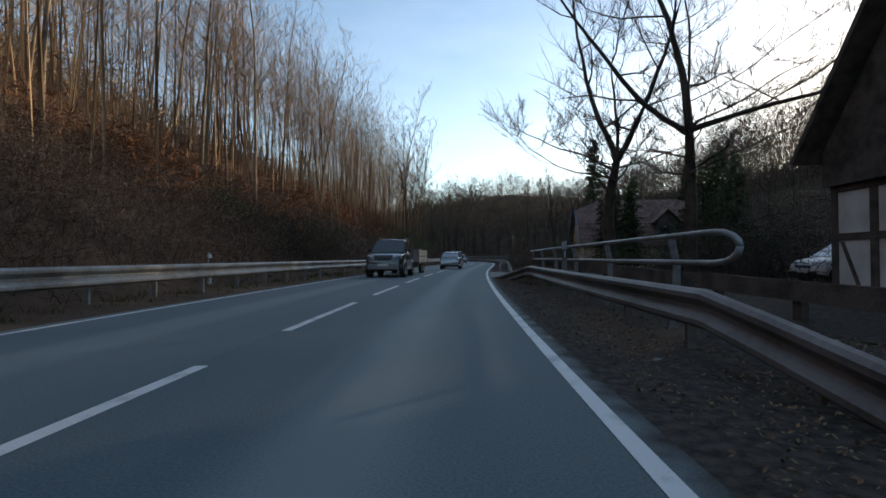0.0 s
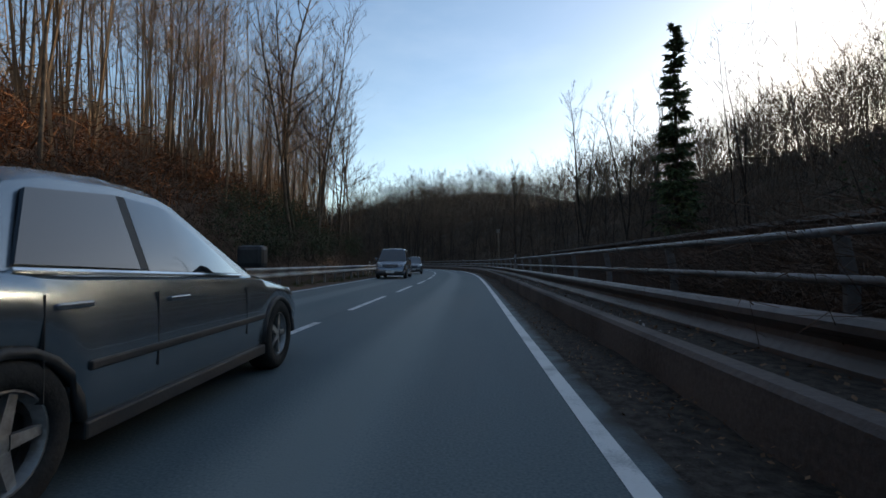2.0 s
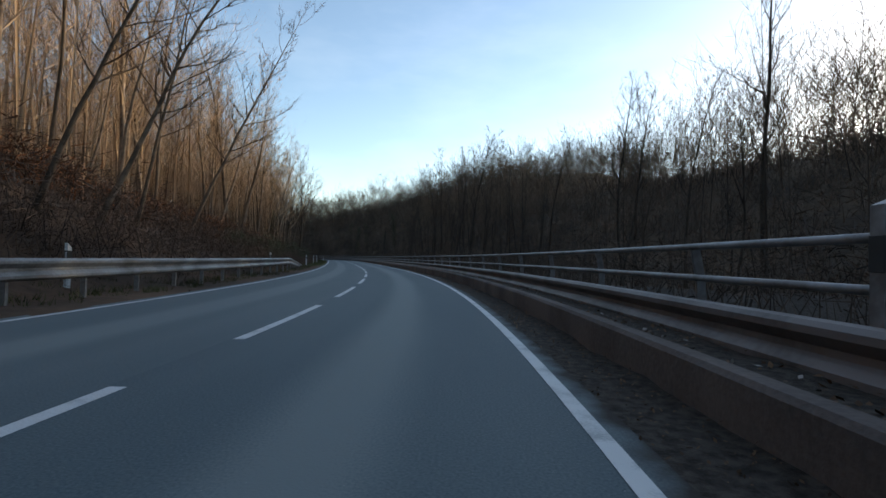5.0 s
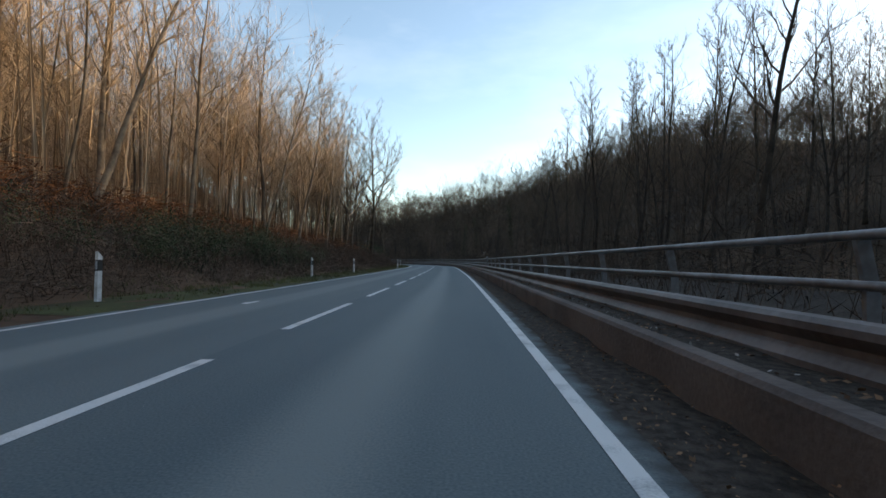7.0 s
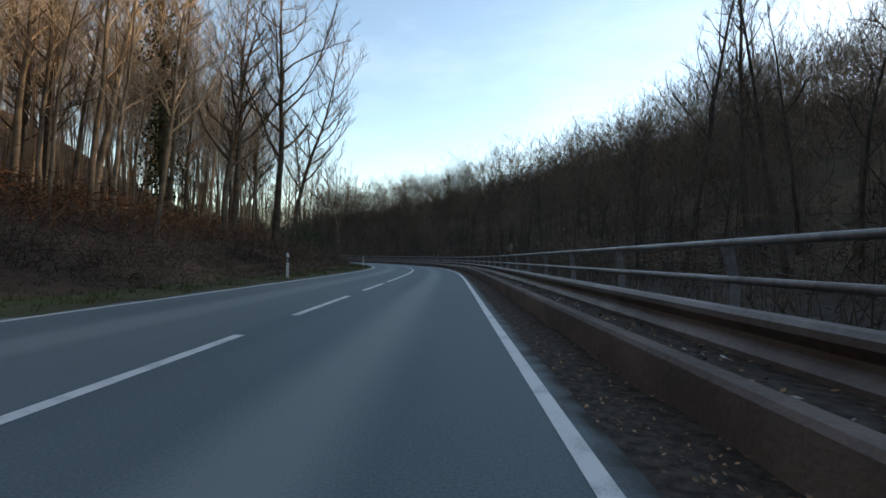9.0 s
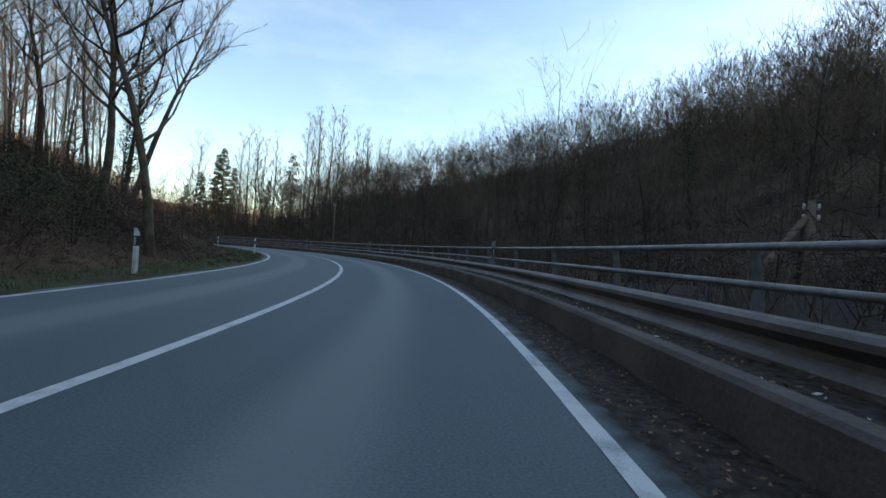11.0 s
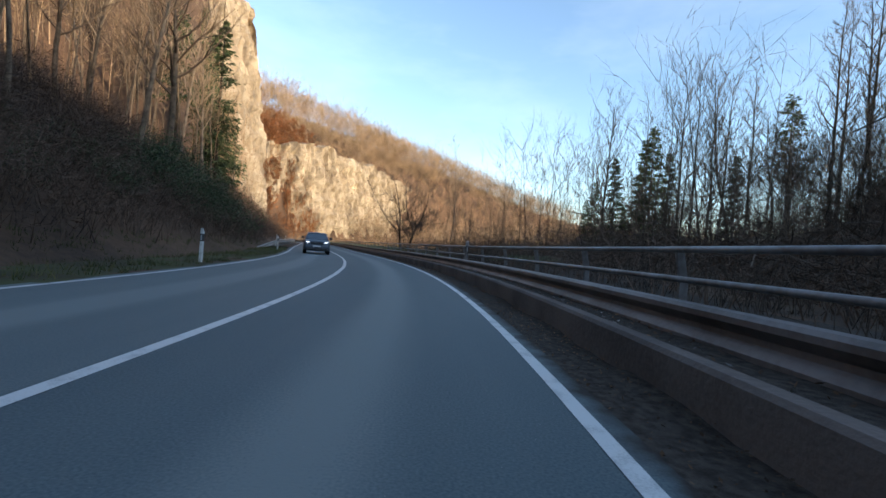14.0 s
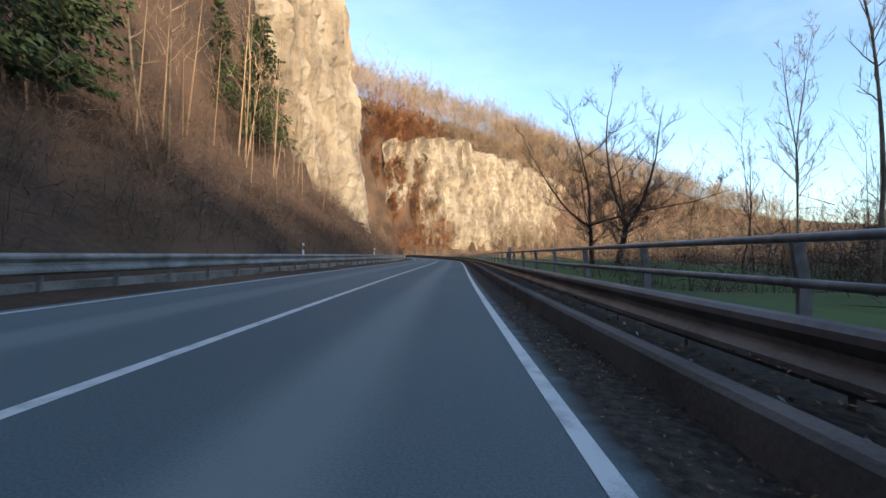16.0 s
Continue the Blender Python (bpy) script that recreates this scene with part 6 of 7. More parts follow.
            for v_ in bm.verts:
                if abs(v_.co.x) > w * 0.7:
                    v_.co.y -= 0.09
            part("running_light", bm, M_LIT, car, "lit white running light")
        bm = bmesh.new()
        th = spec.get("tail_h", 0.10)
        box(bm, *sorted((side * w * 0.60, side * w * 0.90)), yr - 0.008, yr + 0.22, rz - th, rz + th, 0.025)
        for v_ in bm.verts:
            if abs(v_.co.x) > w * 0.75:
                v_.co.y += 0.10
        part("tail_light", bm, M_REDLENS, car, "red tail light")
        bm = bmesh.new()
        mz = zb(ws) + 0.07
        box(bm, *sorted((side * (w * 0.96), side * (w + 0.17))), ws - 0.42, ws - 0.28, mz, mz + 0.17, 0.035)
        part("mirror", bm, spec.get("mirror", M_TRIM), car)
        for y in spec["handles"]:
            bm = bmesh.new()
            hz = zb(y) - 0.14
            box(bm, *sorted((side * (w * 0.97), side * (w + 0.012))), y - 0.10, y + 0.10, hz - 0.014, hz + 0.014, 0.008)
            part("door_handle", bm, spec.get("handle_mat", M_TRIM), car)
        for y in spec["seams"]:
            bm = bmesh.new()
            box(bm, *sorted((side * w * 0.9, side * (w + 0.001))), y - 0.003, y + 0.003, low + 0.2, zb(y) - 0.10)
            part("door_seam", bm, M_TRIM, car)
        strip_z = spec.get("strip")
        if strip_z:
            bm = bmesh.new()
            box(bm, *sorted((side * (w - 0.03), side * (w + 0.014))), axles[1] + r * 1.22, axles[0] - r * 1.22, strip_z - spec.get("strip_h", 0.022), strip_z + spec.get("strip_h", 0.022), 0.01)
            part("side_strip", bm, cladding or M_TRIM, car)
        for y in axles:
            # dark lip round the wheel arch
            vv, ff = tube([Vector((side * (w - 0.02), y + math.cos(a_) * r * 1.15, r * 0.93 + math.sin(a_) * r * 1.12)) for a_ in np.linspace(0.0, math.pi, 11)], [spec.get("lip", 0.028)] * 11, 5)
            mesh_object("wheel_arch", vv, ff, cladding or M_TRIM, car, smooth=True)
        bm = bmesh.new()
        box(bm, *sorted((side * (w - 0.08), side * (w + 0.006))), axles[1] + r * 1.16, axles[0] - r * 1.16, low - 0.02, low + spec.get("sill", 0.10), 0.012)
        part("sill", bm, cladding or M_TRIM, car)
    bm = bmesh.new()
    gz, gh = spec["grille"]
    box(bm, -w * spec.get("grille_w", 0.42), w * spec.get("grille_w", 0.42), yf - 0.1, yf + 0.014, gz - gh, gz + gh, 0.02)
    grille = part("grille", bm, M_TRIM, car, "dark grille")
    for k in range(spec.get("bars", 0)):
        bm = bmesh.new()
        if spec.get("upright_bars"):
            x = (k + 0.5) / spec["bars"] * 2 - 1
            box(bm, x * w * 0.38 - 0.014, x * w * 0.38 + 0.014, yf, yf + 0.028, gz - gh * 0.85, gz + gh * 0.85, 0.006)
        else:
            z = gz + ((k + 0.5) / spec["bars"] * 2 - 1) * gh * 0.85
            box(bm, -w * 0.38, w * 0.38, yf, yf + 0.026, z - 0.012, z + 0.012, 0.005)
        part("grille_bar", bm, M_CHROME, grille)
    for y, z in ((yf + 0.012, spec["plate"][0]), (yr - 0.018, spec["plate"][1])):
        bm = bmesh.new()
        box(bm, -0.26, 0.26, y - 0.006, y + 0.012, z - 0.055, z + 0.055, 0.004)
        part("number_plate", bm, M_PLATE, car, "blank number plate")
    bm = bmesh.new()
    box(bm, -w * 0.80, w * 0.80, yf - 0.22, yf + 0.02, low + 0.02, low + spec.get("bumper", 0.18), 0.03)
    part("front_bumper", bm, cladding or M_TRIM, car)
    bm = bmesh.new()
    box(bm, -w * 0.80, w * 0.80, yr - 0.02, yr + 0.2, low + 0.02, low + spec.get("bumper", 0.18), 0.03)
    part("rear_bumper", bm, cladding or M_TRIM, car)
    if spec.get("rails"):
        for side in (-1, 1):
            vv, ff = tube([Vector((side * wr * 0.9, rf - 0.15, tall)), Vector((side * wr * 0.9, rf - 0.3, tall + 0.05)), Vector((side * wr * 0.9, rr + 0.3, tall + 0.05)), Vector((side * wr * 0.9, rr + 0.15, tall))], [0.018] * 4, 5)
            mesh_object("roof_rail", vv, ff, M_TRIM, car)
    return car


P_SUV = glossy("suv_dark_grey", (0.016, 0.020, 0.025), 0.3, 0.2, 0.9)
P_SUVLOW = glossy("suv_silver", (0.20, 0.205, 0.20), 0.4, 0.45, 0.2)
P_SILVER = glossy("silver_blue", (0.21, 0.255, 0.285), 0.75, 0.24, 0.8)
P_VAN = glossy("van_grey", (0.13, 0.155, 0.19), 0.7, 0.26, 0.7)
P_BLACK = glossy("black_paint", (0.012, 0.013, 0.015), 0.1, 0.25, 0.9)
P_GREY = glossy("crossover_grey", (0.040, 0.058, 0.078), 0.1, 0.38, 0.25)

offroader = vehicle("offroad_car", "dark grey and silver three-door off-road car towing a trailer", dict(
    length=4.35, wide=1.90, tall=1.93, base=2.52, wheel=0.385, axle=1.36, tyre=0.27, spokes=6, low=0.38, tumble=0.80,
    deck=[(-2.18, 1.14), (-2.10, 1.22), (0.55, 1.20), (0.95, 1.22), (1.70, 1.16), (2.05, 1.08), (2.18, 0.90)],
    screen=0.98, roof_front=0.28, roof_rear=-1.78, rear_base=-2.08, tail_drop=0.05, windows=[(-0.42, 0.55), (-1.75, -0.54)], seams=[0.62, -0.48],
    handles=[-0.30], lamp_z=1.0, tail_z=1.05, tail_h=0.16, grille=(0.93, 0.10), bars=6, upright_bars=True, plate=(0.62, 0.80), strip=0.68, strip_h=0.16, sill=0.12, bumper=0.30, rails=True), P_SUV, P_SUVLOW)
offroader.matrix_basis = stand(26.35, -1.80, 0.0, 180)

sedan = vehicle("sedan_car", "silver-blue four-door sedan car with chrome window trim", dict(
    length=4.47, wide=1.74, tall=1.45, base=2.72, wheel=0.315, axle=1.42, tyre=0.22, spokes=5, low=0.22, tumble=0.72, chrome_line=True,
    deck=[(-2.235, 0.82), (-2.16, 0.97), (-1.50, 1.0), (-1.0, 0.955), (0.75, 0.90), (1.0, 0.885), (1.8, 0.76), (2.12, 0.66), (2.235, 0.52)],
    screen=0.98, roof_front=0.10, roof_rear=-1.05, rear_base=-1.62, tail_drop=0.06, windows=[(-0.40, 0.74), (-1.24, -0.48)], dark_pillar=True, seams=[0.70, -0.42, -1.15],
    handles=[-0.22, -1.0], lamp_z=0.64, tail_z=0.80, tail_h=0.08, grille=(0.60, 0.05), grille_w=0.25, bars=0, plate=(0.42, 0.82), strip=0.52, sill=0.06, mirror=M_TRIM, handle_mat=P_SILVER), P_SILVER)
sedan.matrix_basis = stand(43.1, -0.10, 0.0, 2)

van = vehicle("van_car", "grey minibus van with a chrome grille", dict(
    length=4.75, wide=1.90, tall=1.88, base=3.20, wheel=0.33, axle=1.55, tyre=0.22, spokes=5, low=0.25, tumble=0.80,
    deck=[(-2.37, 1.05), (-2.30, 1.12), (1.0, 1.10), (1.35, 1.09), (2.05, 0.95), (2.28, 0.82), (2.37, 0.60)],
    screen=1.42, roof_front=0.55, roof_rear=-2.1, rear_base=-2.30, windows=[(0.05, 0.85), (-1.0, -0.05), (-2.1, -1.1)], seams=[0.9, 0.0],
    handles=[0.15, -0.2], lamp_z=0.80, tail_z=1.1, tail_h=0.22, grille=(0.78, 0.08), bars=3, plate=(0.42, 0.75), sill=0.08, mirror=P_VAN), P_VAN)
van.matrix_basis = stand(71.0, -2.3, 0.0, 181)

hatch = vehicle("hatchback_car", "black small hatchback car with silver wheels", dict(
    length=4.05, wide=1.72, tall=1.50, base=2.51, wheel=0.305, axle=1.22, tyre=0.20, spokes=11, low=0.22, tumble=0.76,
    deck=[(-2.02, 0.88), (-1.95, 0.98), (0.7, 0.94), (1.0, 0.92), (1.7, 0.80), (1.95, 0.66), (2.02, 0.5)],
    screen=1.05, roof_front=0.25, roof_rear=-1.45, rear_base=-1.90, tail_drop=0.07, windows=[(-0.30, 0.45), (-1.35, -0.42)], seams=[0.72, -0.36],
    handles=[-0.18, -1.0], lamp_z=0.68, tail_z=1.0, tail_h=0.15, grille=(0.60, 0.05), bars=0, plate=(0.40, 0.72), sill=0.07, mirror=P_BLACK), P_BLACK)
hatch.matrix_basis = stand(82.5, -2.0, 0.0, 182)

crossover = vehicle("crossover_car", "grey crossover car with lit running lights", dict(
    length=4.20, wide=1.82, tall=1.54, base=2.56, wheel=0.335, axle=1.26, tyre=0.23, spokes=5, low=0.26, tumble=0.75, lit=True,
    deck=[(-2.10, 0.98), (-2.02, 1.07), (0.6, 1.00), (0.95, 1.0), (1.75, 0.94), (1.98, 0.84), (2.10, 0.58)],
    screen=1.0, roof_front=0.20, roof_rear=-1.40, rear_base=-1.98, tail_drop=0.10, windows=[(-0.30, 0.42), (-1.25, -0.42)], seams=[0.70, -0.36],
    handles=[-0.18, -1.0], lamp_z=0.80, tail_z=1.0, tail_h=0.07, grille=(0.76, 0.07), grille_w=0.46, bars=0, plate=(0.55, 0.75), sill=0.12), P_GREY)
crossover.matrix_basis = stand(329.2, -1.55, 0.0, 180)


def box_trailer():
    t = tagged(new("trailer"), "grey metal flatbed trailer with high drop sides", "trailer")
    bm = bmesh.new()
    box(bm, -0.95, 0.95, -1.75, 1.75, 0.62, 0.70, 0.01)
    part("bed", bm, M_TRIM, t)
    for x0, x1, y0, y1, nm in ((-1.0, -0.96, -1.78, 1.78, "side_board"), (0.96, 1.0, -1.78, 1.78, "side_board"), (-0.96, 0.96, 1.74, 1.78, "front_board"), (-0.96, 0.96, -1.78, -1.74, "tail_board")):
        for z in (0.70, 1.07):
            bm = bmesh.new()
            box(bm, x0, x1, y0, y1, z, z + 0.355, 0.012)
            part(nm, bm, M_RAILPALE, t)
    for x in (-1.01, 1.01):
        for y in (-1.78, 1.78):
            bm = bmesh.new()
            box(bm, x - 0.03, x + 0.03, y - 0.04, y + 0.04, 0.55, 1.46, 0.01)
            part("corner_post", bm, M_RAILPALE, t)
        for k in range(6):
            bm = bmesh.new()
            y = -1.4 + 0.56 * k
            box(bm, x - 0.012, x + 0.012, y - 0.03, y + 0.03, 1.01, 1.09, 0.004)
            part("latch", bm, M_TRIM, t)
        for y in (-0.38, 0.38):
            wheel(t, x * 0.85, y - 0.3, 0.31, 0.19, 5)
    bm = bmesh.new()
    box(bm, -0.55, 0.55, -1.7, 1.7, 0.42, 0.60, 0.02)
    part("chassis", bm, M_TRIM, t)
    vv, ff = [], []
    for x in (-0.5, 0.5):
        tube([Vector((x, 1.6, 0.5)), Vector((0, 2.9, 0.48))], [0.04, 0.04], 6, vv, ff)
    mesh_object("drawbar", vv, ff, M_TRIM, t)
    return t


box_trailer().matrix_basis = stand(31.3, -1.80, 0.0, 180)


P_WHITE = glossy("white_paint", (0.62, 0.62, 0.60), 0.0, 0.35, 0.4)
small_car = vehicle("hatchback_car", "small white car parked on the meadow", dict(
    length=3.6, wide=1.62, tall=1.48, base=2.35, wheel=0.29, axle=1.14, tyre=0.18, spokes=6, low=0.22, tumble=0.78,
    deck=[(-1.80, 0.85), (-1.74, 0.96), (0.7, 0.92), (0.95, 0.90), (1.55, 0.80), (1.74, 0.66), (1.80, 0.5)],
    screen=0.98, roof_front=0.25, roof_rear=-1.35, rear_base=-1.70, tail_drop=0.06, windows=[(-0.30, 0.40), (-1.25, -0.42)], seams=[0.68],
    handles=[-0.18], lamp_z=0.66, tail_z=0.95, tail_h=0.12, grille=(0.56, 0.05), bars=0, plate=(0.40, 0.70), sill=0.07), P_WHITE)
small_car.matrix_basis = pose(-218, 292, float(ground_height([-218], [292])[0]), 0, 0, 10)


# ---- houses, fences, driveway and poles ----
M_PLASTER = material("white_plaster", (0.62, 0.60, 0.57), (0.42, 0.39, 0.36), scale=0.8, fine=20, rough=0.9, bump=0.3)
M_TAN = material("tan_plaster", (0.50, 0.40, 0.30), (0.36, 0.27, 0.19), scale=0.7, fine=18, rough=0.9, bump=0.3)
M_TIMBER = material("dark_timber", (0.115, 0.092, 0.078), (0.050, 0.042, 0.037), scale=2.0, fine=25, rough=0.85, bump=0.7)
M_BLUE = material("blue_board", (0.13, 0.24, 0.34), (0.08, 0.15, 0.22), scale=2, fine=25, rough=0.7, bump=0.3)
M_TILE = material("clay_tile", (0.24, 0.140, 0.115), (0.11, 0.082, 0.068), scale=1.2, fine=20, rough=0.85, bump=0.5, per_object=0.25)
M_CONCRETE = material("drive_concrete", (0.24, 0.225, 0.215), (0.14, 0.132, 0.126), scale=0.7, fine=16, rough=0.9, bump=0.5)
M_BOARD = material("weathered_board", (0.12, 0.092, 0.078), (0.05, 0.042, 0.037), scale=2.0, fine=24, rough=0.9, bump=0.7, per_object=0.2)
M_POLE = material("pole_wood", (0.22, 0.17, 0.12), (0.12, 0.09, 0.065), scale=2.0, fine=20, rough=0.9, bump=0.5)
M_STONE = material("slab_stone", (0.26, 0.26, 0.25), (0.15, 0.15, 0.145), scale=2.0, fine=20, rough=0.9, bump=0.6)
M_DARKPANE = material("dark_pane", (0.02, 0.022, 0.025), (0.015, 0.016, 0.018), rough=0.08, bump=0.0, coat=1.0)


def prism(bm, outline, y0, y1):
    """An (x, z) outline pushed from y0 to y1."""
    a, b = [bm.verts.new((x, y0, z)) for x, z in outline], [bm.verts.new((x, y1, z)) for x, z in outline]
    bm.faces.new(list(reversed(a)))
    bm.faces.new(b)
    for i in range(len(a)):
        j = (i + 1) % len(a)
        bm.faces.new((a[i], a[j], b[j], b[i]))
    bmesh.ops.recalc_face_normals(bm, faces=bm.faces[:])


def plate(bm, corners, thick):
    """A slab over four corners."""
    q = [Vector(c) for c in corners]
    n = (q[1] - q[0]).cross(q[2] - q[1]).normalized() * thick
    a, b = [bm.verts.new(p) for p in q], [bm.verts.new(p + n) for p in q]
    bm.faces.new(list(reversed(a)))
    bm.faces.new(b)
    for i in range(4):
        j = (i + 1) % 4
        bm.faces.new((a[i], a[j], b[j], b[i]))
    bmesh.ops.recalc_face_normals(bm, faces=bm.faces[:])


def timber_barn():
    """Half-timbered gable end; local x to the right, y along the ridge away from the viewer."""
    barn = tagged(new("half_timbered_house"), "black-and-white half-timbered house with dark boarded gable", "house")
    bm = bmesh.new()
    prism(bm, [(0, -0.6), (8, -0.6), (8, 3.3), (0, 3.3)], 0.0, 6.0)
    part("wall", bm, M_PLASTER, barn)
    for x in (0.0, 1.35, 2.9, 4.4, 5.9, 7.75):
        bm = bmesh.new()
        box(bm, x - 0.03, x + 0.2, -0.05, 0.06, -0.6, 3.3, 0.01)
        part("post", bm, M_TIMBER, barn)
    for z in (0.0, 1.45, 2.82):
        bm = bmesh.new()
        box(bm, -0.03, 8.03, -0.056, 0.05, z, z + 0.19, 0.01)
        part("beam", bm, M_TIMBER, barn)
    bm = bmesh.new()
    plate(bm, [(0.28, -0.03, 1.4), (0.40, -0.03, 1.4), (0.95, -0.03, 0.2), (0.83, -0.03, 0.2)], 0.05)
    part("brace", bm, M_TIMBER, barn)
    bm = bmesh.new()
    prism(bm, [(-0.1, 3.0), (8.1, 3.0), (8.1, 4.0), (4, 9.2), (-0.1, 4.0)], -0.22, 5.9)
    part("gable", bm, M_TIMBER, barn, "dark boarded gable")
    for side in (0, 1):
        bm = bmesh.new()
        e, r = (-0.5, 3.75), (4.0, 9.45)
        if side:
            e = (8.5, 3.75)
        plate(bm, [(e[0], -0.8, e[1]), (r[0], -0.8, r[1]), (r[0], 6.3, r[1]), (e[0], 6.3, e[1])], 0.16)
        part("roof", bm, M_TIMBER, barn, "dark roof slope")
    bm = bmesh.new()
    box(bm, 2.0, 2.7, -0.03, 0.05, 0.25, 1.2, 0.01)
    win = part("window", bm, M_DARKPANE, barn)
    bm = bmesh.new()
    box(bm, 1.93, 2.77, -0.05, 0.02, 0.18, 0.25, 0.01)
    part("sill", bm, M_TIMBER, win)
    return barn


timber_barn().matrix_basis = stand(16.2, 13.05, 0, -90)


def cottage():
    """Gable faces the road: local x runs into the plot, y along the road; a broken roof with a small hip."""
    house = tagged(new("cottage"), "old cottage with mossy red tiled roof and blue bargeboards", "house")
    long = 9.5
    prof = [(-2.9, 2.1), (-2.05, 3.9), (0.0, 6.05), (2.05, 3.9), (2.9, 2.1)]
    bm = bmesh.new()
    a = [bm.verts.new((0.0, y, z)) for y, z in [(-2.75, -0.8), (-2.75, 2.1), (-1.95, 3.85), (-0.75, 5.1), (0.75, 5.1), (1.95, 3.85), (2.75, 2.1), (2.75, -0.8)]]
    b = [bm.verts.new((long, v_.co.y, v_.co.z)) for v_ in a]
    bm.faces.new(a)
    bm.faces.new(list(reversed(b)))
    for i in range(8):
        j = (i + 1) % 8
        bm.faces.new((a[j], a[i], b[i], b[j]))
    bmesh.ops.recalc_face_normals(bm, faces=bm.faces[:])
    part("wall", bm, M_TAN, house, "pale tan plaster gable")
    hip = 1.5
    slopes = []
    for side in (-1, 1):
        y0, z0 = side * 2.95, 2.0
        y1, z1 = side * 2.05, 3.95
        slopes.append(([(-0.35, y0, z0), (long, y0, z0), (long, y1, z1), (-0.35, y1, z1)], side))
        slopes.append(([(-0.35, y1, z1), (long, y1, z1), (long, 0, 6.1), (hip, 0, 6.1), (-0.35, side * 0.9, 5.15)], side))
    slopes.append(([(-0.35, -0.9, 5.15), (-0.35, 0.9, 5.15), (hip, 0, 6.1)], 0))
    for pts, side in slopes:
        bm = bmesh.new()
        q = [Vector(p) for p in pts]
        n = (q[1] - q[0]).cross(q[2] - q[1]).normalized()
        if n.z < 0:
            n = -n
        top_v, low_v = [bm.verts.new(p + n * 0.10) for p in q], [bm.verts.new(p) for p in q]
        bm.faces.new(top_v)
        bm.faces.new(list(reversed(low_v)))
        for i in range(len(q)):
            j = (i + 1) % len(q)
            bm.faces.new((top_v[i], top_v[j], low_v[j], low_v[i]))
        bmesh.ops.recalc_face_normals(bm, faces=bm.faces[:])
        roof = part("roof", bm, M_TILE, house, "mossy red clay tiles")
        if side:
            # rows of tiles
            along_n = 26
            up_len = (q[2] - q[1]).length
            rows_n = max(3, int(up_len / 0.32))
            bm = bmesh.new()
            box(bm, -0.155, 0.155, -0.19, 0.19, 0.0, 0.03)
            first = part("tile", bm, M_TILE, roof)
            up = (q[2] - q[1]).normalized()
            ax = Vector((1, 0, 0))
            nrm = ax.cross(up)
            if nrm.z < 0:
                nrm, ax = -nrm, -ax
            k = 0
            for rr_ in range(rows_n):
                lift_ = (rr_ + 0.5) * up_len / rows_n
                for c in range(along_n):
                    x = -0.15 + 0.34 * c + (0.17 if rr_ % 2 else 0)
                    base = q[0] if q[0].z < q[1].z + 1e-3 else q[1]
                    p = Vector((x, q[0].y, q[0].z)) + up * lift_ + nrm * 0.115
                    if len(q) == 5 and x < hip * (lift_ / up_len):
                        continue
                    m4 = Matrix((ax, up, nrm)).transposed().to_4x4()
                    m4.translation = p
                    m4 = m4 @ Matrix.Rotation(0.07, 4, "X")
                    if k == 0:
                        first.matrix_basis = m4
                    else:
                        again(first, "tile", roof, m4)
                    k += 1
    for side in (-1, 1):
        for (y0, z0), (y1, z1) in (((2.95, 2.0), (2.05, 3.95)), ((2.05, 3.95), (0.9, 5.15))):
            bm = bmesh.new()
            plate(bm, [(-0.40, side * y0, z0 - 0.12), (-0.40, side * y0, z0 + 0.12), (-0.40, side * y1, z1 + 0.12), (-0.40, side * y1, z1 - 0.12)], 0.05)
            part("bargeboard", bm, M_BLUE, house, "faded blue bargeboard")
    bm = bmesh.new()
    box(bm, -0.14, 0.02, -2.8, 2.8, 2.0, 2.22, 0.02)
    part("beam", bm, M_TIMBER, house)
    # dormer on the slope that faces the drive
    bm = bmesh.new()
    prism(bm, [(5.2, 2.6), (6.9, 2.6), (6.9, 4.0), (6.05, 4.9), (5.2, 4.0)], -2.75, -1.0)
    dormer = part("dormer", bm, M_TIMBER, house, "dark gabled dormer")
    bm = bmesh.new()
    box(bm, 5.45, 6.65, -2.80, -2.74, 2.9, 3.7, 0.01)
    part("pane", bm, M_DARKPANE, dormer)
    for a0, b0 in (((4.95, 3.9), (6.05, 5.1)), ((7.15, 3.9), (6.05, 5.1))):
        bm = bmesh.new()
        plate(bm, [(a0[0], -3.0, a0[1]), (b0[0], -3.0, b0[1]), (b0[0], -1.0, b0[1]), (a0[0], -1.0, a0[1])], 0.08)
        part("dormer_roof", bm, M_TILE, dormer)
    return house


cottage().matrix_basis = stand(41.3, 10.4) @ Matrix.Diagonal((1, 1, 0.89, 1))

parked = copy_thing(small_car, Matrix.Identity(4))
parked.matrix_basis = stand(20.0, 16.3, height_at(20.0, 16.3), 95)
tagged(parked, "small white car parked behind the half-timbered house", "car", "cars on the road")

# fences
plank_fence = tagged(new("plank_fence"), "tall dark weathered plank fence beside the drive", "fence")
bm = bmesh.new()
box(bm, -0.012, 0.012, -0.085, 0.085, -0.3, 1.5, 0.004)
first_plank = part("plank", bm, M_BOARD, plank_fence)
for k in range(186):
    s, u = 30.6 + 0.19 * k, 6.0 + 0.9 * min(1.0, k / 30)
    m4 = stand(s, u, random.uniform(-0.05, 0.03), 3) @ Matrix.Rotation(random.uniform(-0.015, 0.015), 4, "X")
    if k == 0:
        first_plank.matrix_basis = m4
    else:
        again(first_plank, "plank", plank_fence, m4)
